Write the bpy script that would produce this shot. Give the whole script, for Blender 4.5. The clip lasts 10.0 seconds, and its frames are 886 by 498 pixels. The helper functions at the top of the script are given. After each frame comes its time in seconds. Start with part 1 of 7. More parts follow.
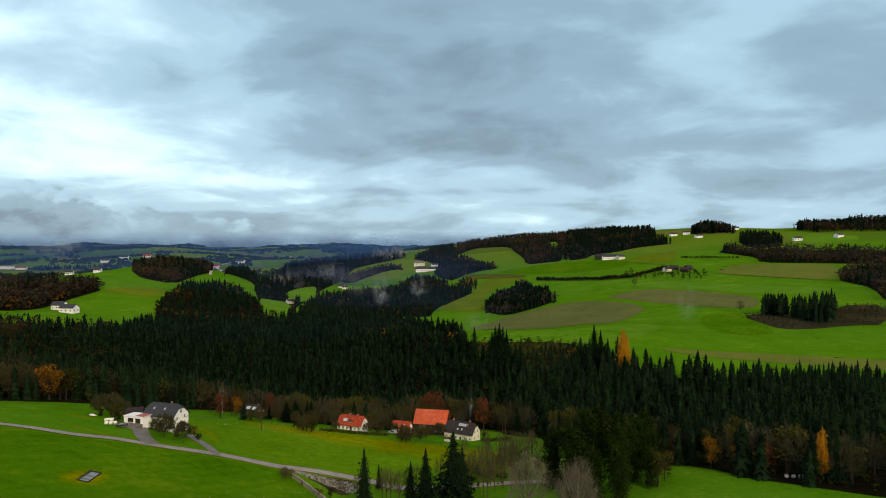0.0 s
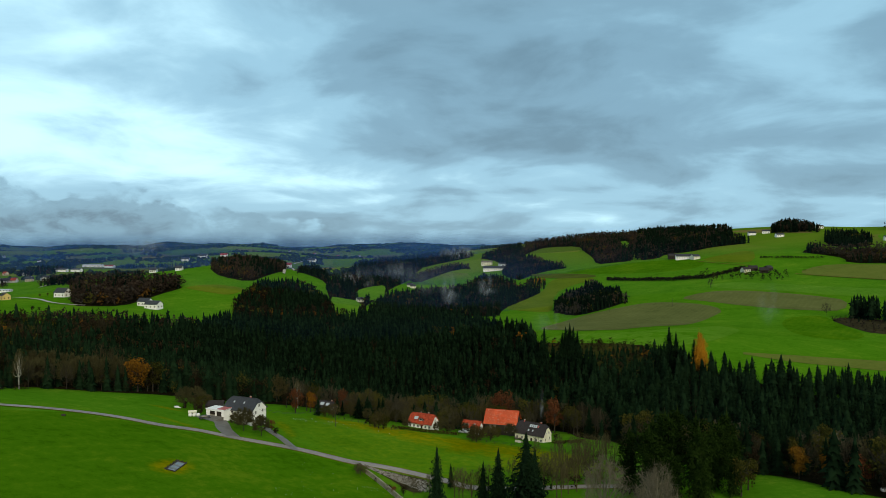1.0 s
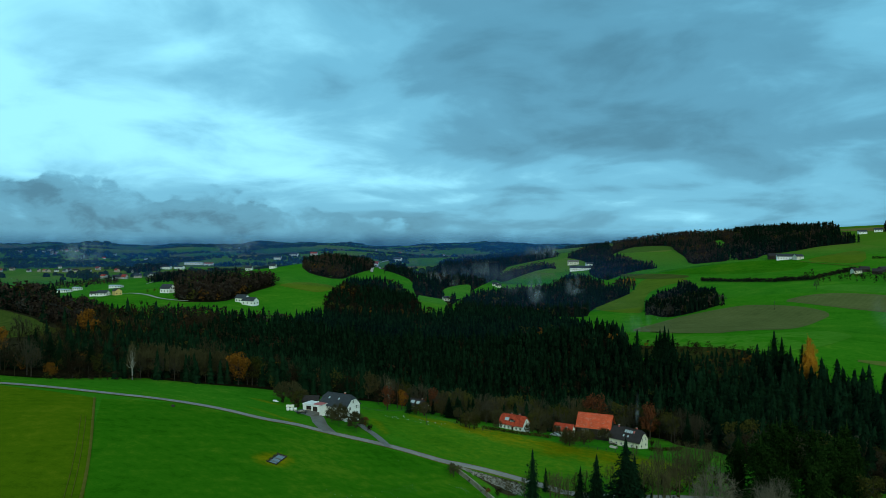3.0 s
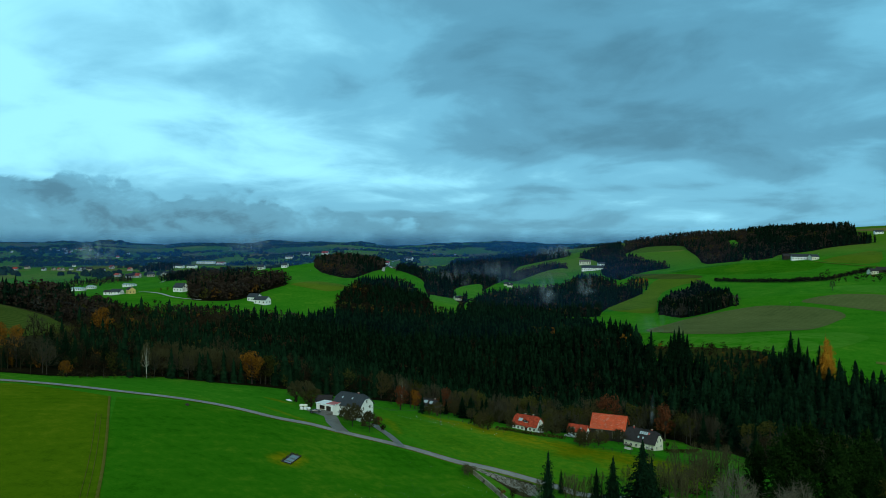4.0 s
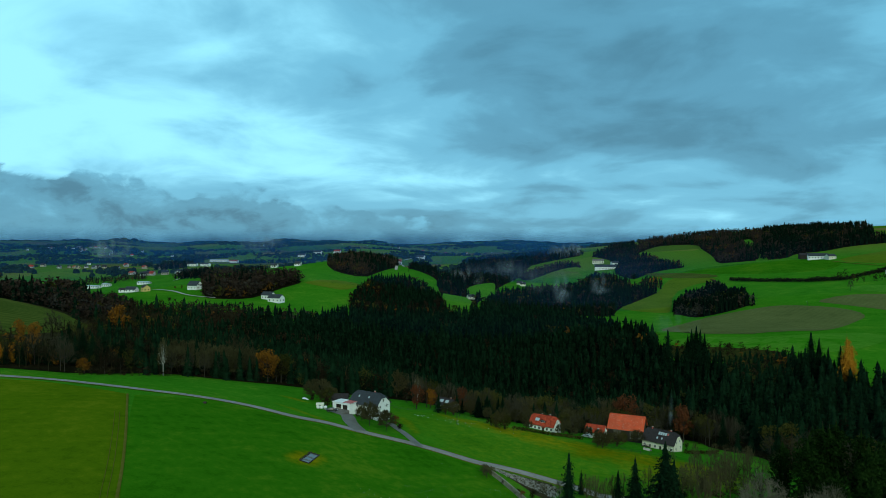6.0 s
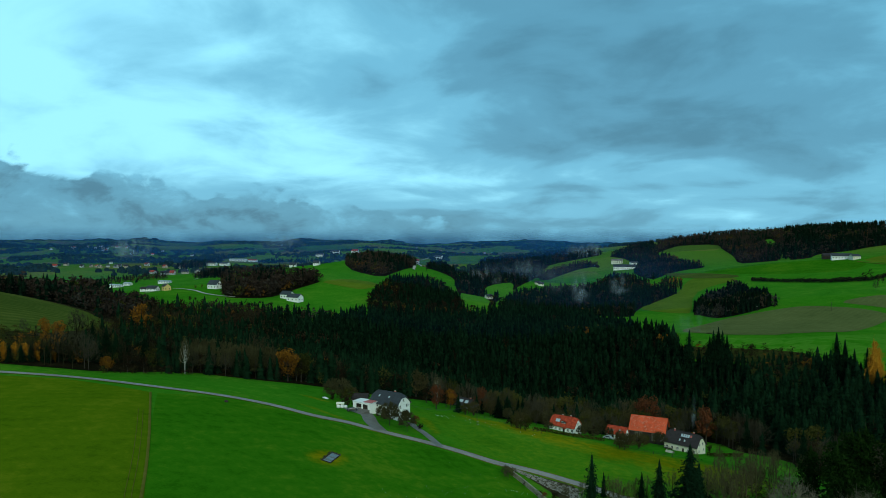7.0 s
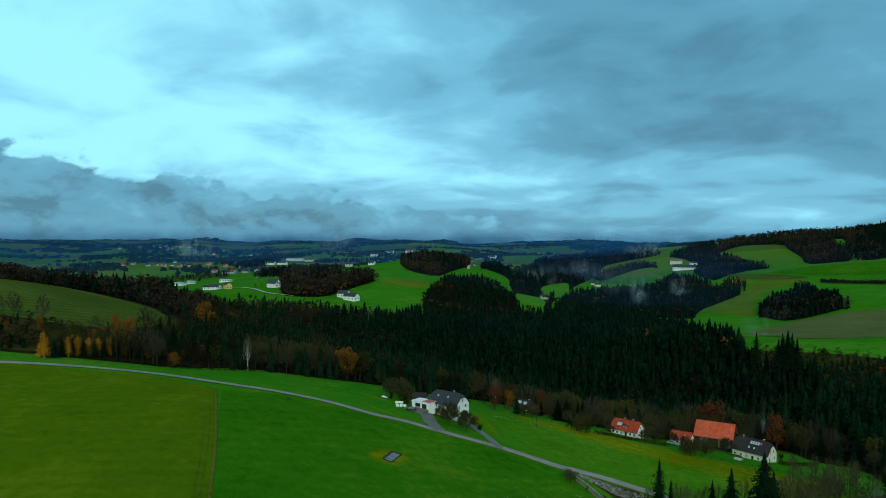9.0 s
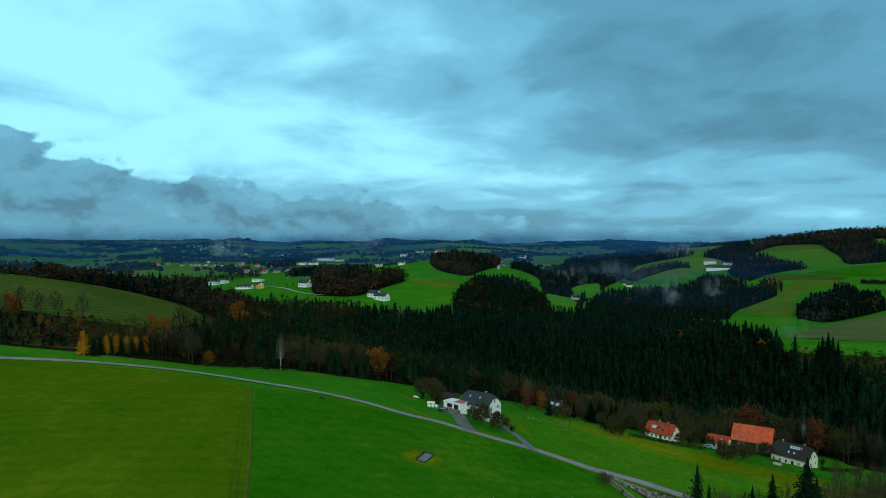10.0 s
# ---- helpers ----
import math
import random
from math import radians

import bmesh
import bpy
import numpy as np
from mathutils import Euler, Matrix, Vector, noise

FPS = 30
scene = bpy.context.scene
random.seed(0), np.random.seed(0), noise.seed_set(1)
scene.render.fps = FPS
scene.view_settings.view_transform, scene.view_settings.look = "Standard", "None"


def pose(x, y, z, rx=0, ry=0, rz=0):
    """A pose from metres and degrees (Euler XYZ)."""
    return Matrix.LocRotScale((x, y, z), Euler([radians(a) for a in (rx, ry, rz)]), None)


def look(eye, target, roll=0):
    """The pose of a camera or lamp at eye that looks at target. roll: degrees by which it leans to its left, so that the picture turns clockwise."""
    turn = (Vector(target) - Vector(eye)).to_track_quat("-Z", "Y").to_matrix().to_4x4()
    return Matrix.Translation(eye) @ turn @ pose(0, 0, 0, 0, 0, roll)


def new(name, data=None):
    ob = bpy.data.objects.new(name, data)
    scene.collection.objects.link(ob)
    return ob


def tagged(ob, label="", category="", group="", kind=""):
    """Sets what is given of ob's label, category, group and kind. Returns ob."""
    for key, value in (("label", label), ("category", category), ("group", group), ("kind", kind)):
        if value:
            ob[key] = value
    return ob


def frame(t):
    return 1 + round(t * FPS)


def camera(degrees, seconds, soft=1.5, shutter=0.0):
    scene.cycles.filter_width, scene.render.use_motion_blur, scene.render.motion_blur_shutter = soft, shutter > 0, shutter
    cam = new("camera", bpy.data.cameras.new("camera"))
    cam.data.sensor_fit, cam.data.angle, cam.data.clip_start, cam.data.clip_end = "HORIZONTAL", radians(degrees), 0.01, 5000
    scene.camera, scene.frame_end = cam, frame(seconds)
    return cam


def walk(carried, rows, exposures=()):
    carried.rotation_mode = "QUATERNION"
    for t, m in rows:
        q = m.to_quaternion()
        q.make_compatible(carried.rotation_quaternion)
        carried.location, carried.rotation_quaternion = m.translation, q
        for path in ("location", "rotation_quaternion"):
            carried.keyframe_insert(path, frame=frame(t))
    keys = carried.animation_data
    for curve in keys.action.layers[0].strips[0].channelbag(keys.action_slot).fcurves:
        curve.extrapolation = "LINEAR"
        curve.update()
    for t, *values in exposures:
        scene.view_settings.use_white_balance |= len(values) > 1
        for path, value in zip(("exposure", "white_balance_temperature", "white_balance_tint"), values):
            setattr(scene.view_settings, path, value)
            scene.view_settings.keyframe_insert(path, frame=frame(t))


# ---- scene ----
cam = camera(67.12, 10.0, 0.6)
# seconds, eye x, y, z, yaw to the left, pitch up, lean to the right
PATH = [
    (0, 0.00, 0.00, 72.00, -0.000, -0.422, 0.148),
    (0.5, -0.98, 0.14, 72.01, 3.094, -0.429, 0.139),
    (1, -1.94, 0.55, 72.00, 5.711, -0.459, 0.145),
    (1.5, -2.96, 1.07, 71.94, 7.998, -0.530, 0.129),
    (2, -4.08, 1.61, 71.98, 9.962, -0.540, 0.126),
    (2.5, -5.09, 2.14, 71.98, 11.657, -0.508, 0.152),
    (3, -5.98, 2.70, 71.98, 12.845, -0.521, 0.104),
    (4.5, -8.32, 4.20, 71.84, 13.907, -0.578, -0.023),
    (5, -9.00, 4.44, 71.81, 14.092, -0.608, -0.048),
    (6.5, -11.42, 5.82, 71.52, 15.323, -0.682, -0.108),
    (7, -12.21, 6.09, 71.51, 16.180, -0.691, -0.121),
    (7.5, -12.98, 6.38, 71.49, 17.192, -0.700, -0.135),
    (8, -13.76, 6.71, 71.40, 18.308, -0.707, -0.124),
    (8.5, -14.59, 7.05, 71.30, 19.482, -0.712, -0.124),
    (9, -15.32, 7.39, 71.21, 20.712, -0.708, -0.112),
    (9.5, -16.03, 7.56, 71.15, 21.953, -0.696, -0.094),
    (10, -16.77, 7.92, 71.13, 23.199, -0.708, -0.079),
]
EXPOSURES = [(0.0, 0.43, 9700, 38), (0.5, 0.37, 9300, 35), (1.0, 0.27, 8500, 27), (1.5, 0.13, 8000, 20), (2.0, 0.03, 7100, 8), (2.5, -0.06, 6500, 0), (10.0, -0.06, 6500, 0)]
walk(cam, [(t, pose(x, y, z, 0, 0, yaw) @ pose(0, 0, 0, 90 + pitch, 0, 0) @ pose(0, 0, 0, 0, 0, -lean)) for t, x, y, z, yaw, pitch, lean in PATH], EXPOSURES)

# ---- sky and sun ----
world = bpy.data.worlds.new("overcast_sky")
scene.world = world
world.use_nodes = True


class Nodes:
    """Short-hand for building a node tree."""

    def __init__(self, tree):
        self.tree = tree
        tree.nodes.clear()

    def add(self, kind, **settings):
        node = self.tree.nodes.new(kind)
        for key, value in settings.items():
            setattr(node, key, value)
        return node

    def put(self, socket, value):
        if hasattr(value, "is_output"):
            self.tree.links.new(value, socket)
        else:
            socket.default_value = value

    def math(self, op, a, b=0.0, clamp=False):
        node = self.add("ShaderNodeMath", operation=op, use_clamp=clamp)
        self.put(node.inputs[0], a)
        self.put(node.inputs[1], b)
        return node.outputs[0]

    def noise(self, vector, scale, detail=4.0, rough=0.55, distort=0.0):
        node = self.add("ShaderNodeTexNoise")
        if vector is not None:
            self.put(node.inputs["Vector"], vector)
        self.put(node.inputs["Scale"], scale)
        self.put(node.inputs["Detail"], detail)
        self.put(node.inputs["Roughness"], rough)
        self.put(node.inputs["Distortion"], distort)
        return node.outputs["Fac"]

    def mix(self, fac, a, b, blend="MIX"):
        node = self.add("ShaderNodeMix", data_type="RGBA", blend_type=blend)
        self.put(node.inputs[0], fac)
        self.put(node.inputs[6], a)
        self.put(node.inputs[7], b)
        return node.outputs[2]

    def ramp(self, fac, stops, smooth=True):
        node = self.add("ShaderNodeValToRGB")
        if smooth:
            node.color_ramp.interpolation = "EASE"
        while len(node.color_ramp.elements) < len(stops):
            node.color_ramp.elements.new(0.5)
        for element, (at, colour) in zip(node.color_ramp.elements, stops):
            element.position, element.color = at, (*colour, 1.0) if len(colour) == 3 else colour
        self.put(node.inputs[0], fac)
        return node.outputs[0]

    def span(self, value, low, high, to_low=0.0, to_high=1.0):
        node = self.add("ShaderNodeMapRange", interpolation_type="SMOOTHSTEP")
        for k, v in enumerate((value, low, high, to_low, to_high)):
            self.put(node.inputs[k], v)
        return node.outputs[0]


def sky_nodes():
    n = Nodes(world.node_tree)
    way = n.add("ShaderNodeTexCoord").outputs["Generated"]
    part = n.add("ShaderNodeSeparateXYZ")
    n.put(part.inputs[0], way)
    x, y, z = part.outputs
    up = n.math("MAXIMUM", z, 0.0)
    az = n.math("ARCTAN2", x, y)

    def lobe(a, e, wide, high):
        """A soft patch of the sky round an azimuth and a height, in radians."""
        p = n.math("POWER", n.math("DIVIDE", n.math("SUBTRACT", az, a), wide), 2.0)
        q = n.math("POWER", n.math("DIVIDE", n.math("SUBTRACT", z, e), high), 2.0)
        return n.math("POWER", 2.718, n.math("MULTIPLY", n.math("ADD", p, q), -1.0))

    # a cloud deck seen in perspective
    depth = n.math("ADD", up, 0.22)
    deck = n.add("ShaderNodeCombineXYZ")
    n.put(deck.inputs[0], n.math("DIVIDE", x, depth))
    n.put(deck.inputs[1], n.math("DIVIDE", y, depth))
    n.put(deck.inputs[2], 5.3)
    deck = deck.outputs[0]
    broad = n.noise(deck, 0.8, 4.0, 0.5, 0.12)
    billow = n.noise(deck, 1.9, 9.0, 0.53, 0.35)
    body = n.math("ADD", n.math("MULTIPLY", broad, 0.46), n.math("MULTIPLY", billow, 0.54))
    # thin, bright cloud to the west, heavier cloud ahead
    body = n.math("ADD", body, n.math("MULTIPLY", lobe(-0.80, 0.18, 0.48, 0.11), 0.16))
    body = n.math("ADD", body, n.math("MULTIPLY", lobe(-1.05, 0.36, 0.52, 0.18), 0.30))
    body = n.math("ADD", body, n.math("MULTIPLY", lobe(-0.12, 0.07, 0.22, 0.05), 0.10))
    body = n.math("SUBTRACT", body, n.math("MULTIPLY", lobe(-0.10, 0.25, 0.46, 0.14), 0.10))
    body = n.math("SUBTRACT", body, n.math("MULTIPLY", lobe(-0.34, 0.27, 0.24, 0.12), 0.07))
    body = n.math("SUBTRACT", body, n.math("MULTIPLY", lobe(0.26, 0.22, 0.22, 0.16), 0.04))
    body = n.math("ADD", body, n.math("MULTIPLY", lobe(-0.44, 0.100, 0.27, 0.045), 0.13))
    # a pale gap under the heavy cloud, its darker base and a thin streak
    body = n.math("ADD", body, n.math("MULTIPLY", lobe(-0.06, 0.100, 0.45, 0.028), 0.10))
    body = n.math("SUBTRACT", body, n.math("MULTIPLY", lobe(-0.02, 0.155, 0.30, 0.035), 0.07))
    body = n.math("SUBTRACT", body, n.math("MULTIPLY", lobe(-0.10, 0.078, 0.17, 0.007), 0.09))
    body = n.math("SUBTRACT", body, n.span(up, 0.35, 0.9, 0.0, 0.05))
    deck_colour = n.ramp(body, [(0.33, (0.21, 0.235, 0.255)), (0.44, (0.30, 0.33, 0.355)), (0.56, (0.46, 0.49, 0.51)), (0.76, (1.02, 0.90, 0.84))])
    # a low bank of heaped cloud along the horizon
    low = n.add("ShaderNodeCombineXYZ")
    n.put(low.inputs[0], n.math("MULTIPLY", x, 5.0))
    n.put(low.inputs[1], n.math("MULTIPLY", y, 5.0))
    n.put(low.inputs[2], n.math("MULTIPLY", z, 9.0))
    heap = n.noise(low.outputs[0], 1.7, 9.0, 0.58, 0.3)

    def puffs(scale):
        """Rounded heads of cloud."""
        bent = n.mix(0.16, low.outputs[0], n.add("ShaderNodeTexNoise").outputs["Color"], "ADD")
        cell = n.add("ShaderNodeTexVoronoi", feature="SMOOTH_F1")
        n.put(cell.inputs["Vector"], bent)
        n.put(cell.inputs["Scale"], scale)
        n.put(cell.inputs["Smoothness"], 0.25)
        return n.math("SUBTRACT", 0.55, cell.outputs["Distance"])
    heads = n.math("ADD", puffs(3.2), n.math("MULTIPLY", puffs(8.5), 0.45))
    heap_top = n.math("ADD", n.math("ADD", n.span(az, -1.05, -0.55, 0.068, 0.0), 0.062), n.math("ADD", n.math("MULTIPLY", n.math("SUBTRACT", heap, 0.5), 0.09), n.math("MULTIPLY", heads, 0.03)))
    heap_top = n.math("SUBTRACT", heap_top, n.span(az, -0.44, -0.14, 0.0, 0.08))
    inside = n.span(n.math("SUBTRACT", heap_top, z), -0.002, 0.007)
    shade = n.noise(low.outputs[0], 3.0, 9.0, 0.62, 0.3)
    lit_top = n.span(n.math("SUBTRACT", heap_top, z), 0.03, 0.0, 0.0, 0.10)
    heap_colour = n.ramp(n.math("ADD", n.math("ADD", n.math("ADD", n.math("MULTIPLY", shade, 0.8), 0.105), n.math("ADD", n.math("MULTIPLY", heads, 0.22), lit_top)), n.math("ADD", n.span(z, 0.022, 0.004, 0.0, 0.05), n.span(az, -0.85, -0.35, -0.02, 0.015))), [(0.36, (0.155, 0.18, 0.205)), (0.54, (0.28, 0.315, 0.34)), (0.80, (0.47, 0.50, 0.52))])
    clouds = n.mix(n.math("MULTIPLY", inside, 0.92), deck_colour, heap_colour)
    # colder light in the low northern sky, away from the sun
    north = n.math("MULTIPLY", n.span(y, -0.1, 0.5), n.span(up, 0.62, 0.30, 0.0, 1.0))
    clouds = n.mix(1.0, clouds, n.mix(north, (0.60, 1.0, 1.22, 1), (0.385, 1.0, 1.42, 1)), "MULTIPLY")
    sky = n.add("ShaderNodeTexSky", sky_type="NISHITA", sun_disc=False, sun_elevation=radians(30), sun_rotation=radians(157))
    both = n.mix(0.93, n.mix(1.0, sky.outputs[0], (0.08, 0.08, 0.08, 1), "MULTIPLY"), clouds)
    back = n.add("ShaderNodeBackground")
    n.put(back.inputs["Color"], both)
    n.put(back.inputs["Strength"], 1.12)
    n.put(n.add("ShaderNodeOutputWorld").inputs[0], back.outputs[0])


sky_nodes()
sun_data = bpy.data.lights.new("sun", "SUN")
sun_data.energy, sun_data.angle, sun_data.color = 1.5, radians(25), (0.90, 1.0, 0.80)
sun = new("sun", sun_data)
sun.matrix_world = look((110, -260, 165), (0, 0, 0))


# ---- materials ----
def material(name, build, rough=0.9, sheen=0.25):
    m = bpy.data.materials.new(name)
    m.use_nodes = True
    n = Nodes(m.node_tree)
    shader = n.add("ShaderNodeBsdfPrincipled")
    n.put(shader.inputs["Roughness"], rough)
    n.put(shader.inputs["Specular IOR Level"], sheen)
    build(n, shader)
    n.put(n.add("ShaderNodeOutputMaterial").inputs[0], shader.outputs[0])
    return m


def place(n):
    return n.add("ShaderNodeNewGeometry").outputs["Position"]


def bump(n, shader, height, distance, strength=0.6):
    node = n.add("ShaderNodeBump")
    n.put(node.inputs["Height"], height)
    n.put(node.inputs["Distance"], distance)
    n.put(node.inputs["Strength"], strength)
    n.put(shader.inputs["Normal"], node.outputs[0])


def grass_material(name, dark, mid, light, lines=0.0, turn=0.0, parcels=False, worn=()):
    """Turf or young crop: patches of tone, tufts, and faint wheel tracks where lines is given."""
    def build(n, s):
        p = place(n)
        patch = n.noise(p, 0.018, 5.0, 0.6, 0.4)
        tuft = n.noise(p, 0.35, 6.0, 0.7)
        fine = n.noise(p, 2.5, 3.0, 0.7)
        clump = n.noise(p, 0.075, 5.0, 0.65, 0.6)
        tone = n.math("ADD", n.math("ADD", n.math("MULTIPLY", patch, 0.32), n.math("MULTIPLY", clump, 0.20)), n.math("ADD", n.math("MULTIPLY", tuft, 0.30), n.math("MULTIPLY", fine, 0.18)))
        if lines:
            turned = n.add("ShaderNodeMapping")
            n.put(turned.inputs["Vector"], p)
            turned.inputs["Rotation"].default_value = (0, 0, radians(turn))
            wave = n.add("ShaderNodeTexWave", wave_type="BANDS", bands_direction="X")
            n.put(wave.inputs["Vector"], turned.outputs[0])
            n.put(wave.inputs["Scale"], 0.05)
            n.put(wave.inputs["Distortion"], 3.0)
            n.put(wave.inputs["Detail"], 2.0)
            n.put(wave.inputs["Detail Scale"], 0.3)
            tone = n.math("ADD", tone, n.math("MULTIPLY", n.math("SUBTRACT", wave.outputs["Fac"], 0.5), lines))
        colour = n.ramp(tone, [(0.40, dark), (0.5, mid), (0.60, light)])
        if parcels:
            # far farmland is a patchwork of parcels
            cells = n.add("ShaderNodeTexVoronoi", feature="F1")
            n.put(cells.inputs["Vector"], p)
            n.put(cells.inputs["Scale"], 0.0065)
            tint = n.add("ShaderNodeSeparateColor")
            n.put(tint.inputs[0], cells.outputs["Color"])
            parcel = n.ramp(tint.outputs[0], [(0.0, (0.060, 0.150, 0.010)), (0.5, (0.085, 0.170, 0.014)), (0.72, (0.120, 0.160, 0.022)), (0.88, (0.150, 0.125, 0.040)), (1.0, (0.065, 0.120, 0.015))])
            away = n.add("ShaderNodeVectorMath", operation="LENGTH")
            n.put(away.inputs[0], p)
            colour = n.mix(n.span(away.outputs["Value"], 1250.0, 1500.0), colour, parcel)
        if worn:
            # yellowed, trampled or wet places: x, y, half length, half width, turn
            for wx, wy, wl, ww, wt, amount in worn:
                local = n.add("ShaderNodeMapping", vector_type="TEXTURE")
                n.put(local.inputs["Vector"], p)
                local.inputs["Location"].default_value = (wx, wy, 0)
                local.inputs["Rotation"].default_value = (0, 0, radians(wt))
                local.inputs["Scale"].default_value = (wl, ww, 1e6)
                far_off = n.add("ShaderNodeVectorMath", operation="LENGTH")
                n.put(far_off.inputs[0], local.outputs[0])
                edge = n.math("ADD", far_off.outputs["Value"], n.math("MULTIPLY", n.math("SUBTRACT", clump, 0.5), 1.6))
                patchy = n.math("MULTIPLY", n.span(edge, 1.15, 0.35), n.span(tuft, 0.3, 0.65, 0.35, 1.0))
                colour = n.mix(n.math("MULTIPLY", patchy, amount), colour, n.ramp(tone, [(0.42, (0.130, 0.130, 0.002)), (0.58, (0.245, 0.212, 0.006))]))
        n.put(s.inputs["Base Color"], colour)
        bump(n, s, n.math("ADD", n.math("MULTIPLY", tuft, 0.7), n.math("MULTIPLY", fine, 0.3)), 0.3, 0.6)
    return material(name, build, 0.95, 0.0)


WORN = [(-98.1, 184.6, 8.5, 5.2, 82, 1.0), (-50, 262, 75, 34, -22, 0.24), (-42, 291, 50, 14, -14, 0.95), (-4, 286, 40, 15, -18, 0.9), (10, 264, 34, 20, -20, 0.75), (-70, 300, 16, 4, -20, 0.5), (-92, 262, 14, 3.0, -60, 0.5), (-118, 232, 26, 2.2, -17, 0.45), (-60, 222, 16, 2.4, -25, 0.5), (-84, 300, 12, 4, -30, 0.5), (-140, 258, 9, 2.5, -12, 0.6)]


LOWER = grass_material("lower_meadow_grass", (0.022, 0.108, 0.003), (0.036, 0.145, 0.005), (0.085, 0.180, 0.009), 0.02, 35, worn=WORN[:1])
MEADOW = grass_material("meadow_grass", (0.028, 0.138, 0.006), (0.043, 0.180, 0.009), (0.090, 0.218, 0.015), parcels=True, worn=WORN)
OLIVE = grass_material("olive_grass", (0.050, 0.104, 0.003), (0.078, 0.136, 0.004), (0.124, 0.164, 0.007), 0.02, 50)
PLOUGHED = grass_material("thin_crop_on_soil", (0.080, 0.098, 0.030), (0.104, 0.122, 0.038), (0.130, 0.142, 0.048), 0.03, 30)
OCHRE = grass_material("ochre_grass", (0.066, 0.118, 0.008), (0.090, 0.146, 0.011), (0.124, 0.170, 0.016))
PALE = grass_material("pale_grass", (0.085, 0.120, 0.022), (0.110, 0.145, 0.028), (0.145, 0.165, 0.036))
STUBBLE = grass_material("brown_green_stubble", (0.046, 0.072, 0.012), (0.068, 0.094, 0.016), (0.100, 0.118, 0.024), 0.10, 20)
HEATH = grass_material("heath_and_bramble", (0.016, 0.026, 0.006), (0.034, 0.040, 0.010), (0.070, 0.048, 0.016))
PALE_GREEN = grass_material("fresh_grass", (0.042, 0.160, 0.010), (0.062, 0.200, 0.015), (0.105, 0.230, 0.024), 0.03, 60)
# litter taken down to near black, with the shade under trees in its colour
SHADED_LITTER = grass_material("shade_darkened_leaf_litter", (0.006, 0.006, 0.003), (0.012, 0.011, 0.005), (0.028, 0.021, 0.010))

SCRUB = grass_material("brushwood_litter", (0.018, 0.018, 0.009), (0.036, 0.032, 0.016), (0.066, 0.052, 0.026))


def foliage(name, dark, light, scale=0.06, warm=None, speckle=0.28):
    def build(n, s):
        g = n.add("ShaderNodeNewGeometry")
        info = n.add("ShaderNodeObjectInfo")
        drift = n.noise(g.outputs["Position"], scale, 5.0, 0.75)
        tone = n.math("ADD", n.math("MULTIPLY", g.outputs["Random Per Island"], speckle), n.math("MULTIPLY", n.math("ADD", drift, n.math("MULTIPLY", n.math("SUBTRACT", info.outputs["Random"], 0.5), 0.25)), 0.75))
        stops = [(0.22, dark), (0.78, light)]
        if warm:
            stops.append((0.9, warm))
        n.put(s.inputs["Base Color"], n.ramp(tone, stops))
    return material(name, build, 0.9, 0.0)


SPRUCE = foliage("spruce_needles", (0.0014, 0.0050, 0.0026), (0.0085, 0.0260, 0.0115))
# bluer, flatter copy of the spruce: distance haze put into the needle colour
SPRUCE_HAZED = foliage("haze_tinted_spruce", (0.0018, 0.0058, 0.0036), (0.0090, 0.0225, 0.0115), 0.03, None, 0.2)
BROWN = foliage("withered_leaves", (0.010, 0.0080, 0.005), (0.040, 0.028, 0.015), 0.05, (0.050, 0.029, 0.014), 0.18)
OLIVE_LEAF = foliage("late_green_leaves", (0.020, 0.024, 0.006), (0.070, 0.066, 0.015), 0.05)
# brown and twig copies lifted towards grey, with distance haze in their colour
BROWN_HAZED = foliage("haze_paled_withered_leaves", (0.020, 0.015, 0.012), (0.060, 0.042, 0.030), 0.03, (0.085, 0.044, 0.018), 0.14)
TWIG_HAZED = foliage("haze_paled_bare_twigs", (0.022, 0.021, 0.018), (0.062, 0.056, 0.045), 0.03, None, 0.14)
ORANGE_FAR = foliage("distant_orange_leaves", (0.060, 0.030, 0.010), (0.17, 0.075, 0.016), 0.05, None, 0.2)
ORANGE = foliage("orange_leaves", (0.085, 0.038, 0.008), (0.29, 0.120, 0.016), 0.2)
GOLD = foliage("golden_needles", (0.24, 0.095, 0.010), (0.50, 0.21, 0.020), 0.2)
RUSSET = foliage("russet_leaves", (0.055, 0.020, 0.010), (0.15, 0.050, 0.022), 0.2)
TWIG = foliage("bare_twigs", (0.012, 0.011, 0.006), (0.044, 0.039, 0.021), 0.1)
OLIVE_TWIG = foliage("olive_bare_twigs", (0.022, 0.021, 0.009), (0.080, 0.074, 0.034), 0.1)
FADED_LEAF = foliage("faded_olive_leaves", (0.026, 0.024, 0.010), (0.090, 0.074, 0.030), 0.15)
GREY_TWIG = foliage("grey_bare_twigs", (0.020, 0.019, 0.012), (0.076, 0.070, 0.045), 0.1)
TAN_TWIG = foliage("tan_bare_twigs", (0.038, 0.034, 0.016), (0.104, 0.092, 0.046), 0.1)
PALE_TWIG = foliage("pale_bare_twigs", (0.070, 0.062, 0.044), (0.180, 0.158, 0.118), 0.1)
HEDGE = foliage("dense_bare_hedge", (0.008, 0.010, 0.005), (0.028, 0.028, 0.013), 0.1)
# blue-green of distance haze put into the crown colour
WOOD_HAZED = foliage("haze_tinted_woods", (0.007, 0.017, 0.013), (0.020, 0.036, 0.024), 0.012, (0.045, 0.038, 0.026))


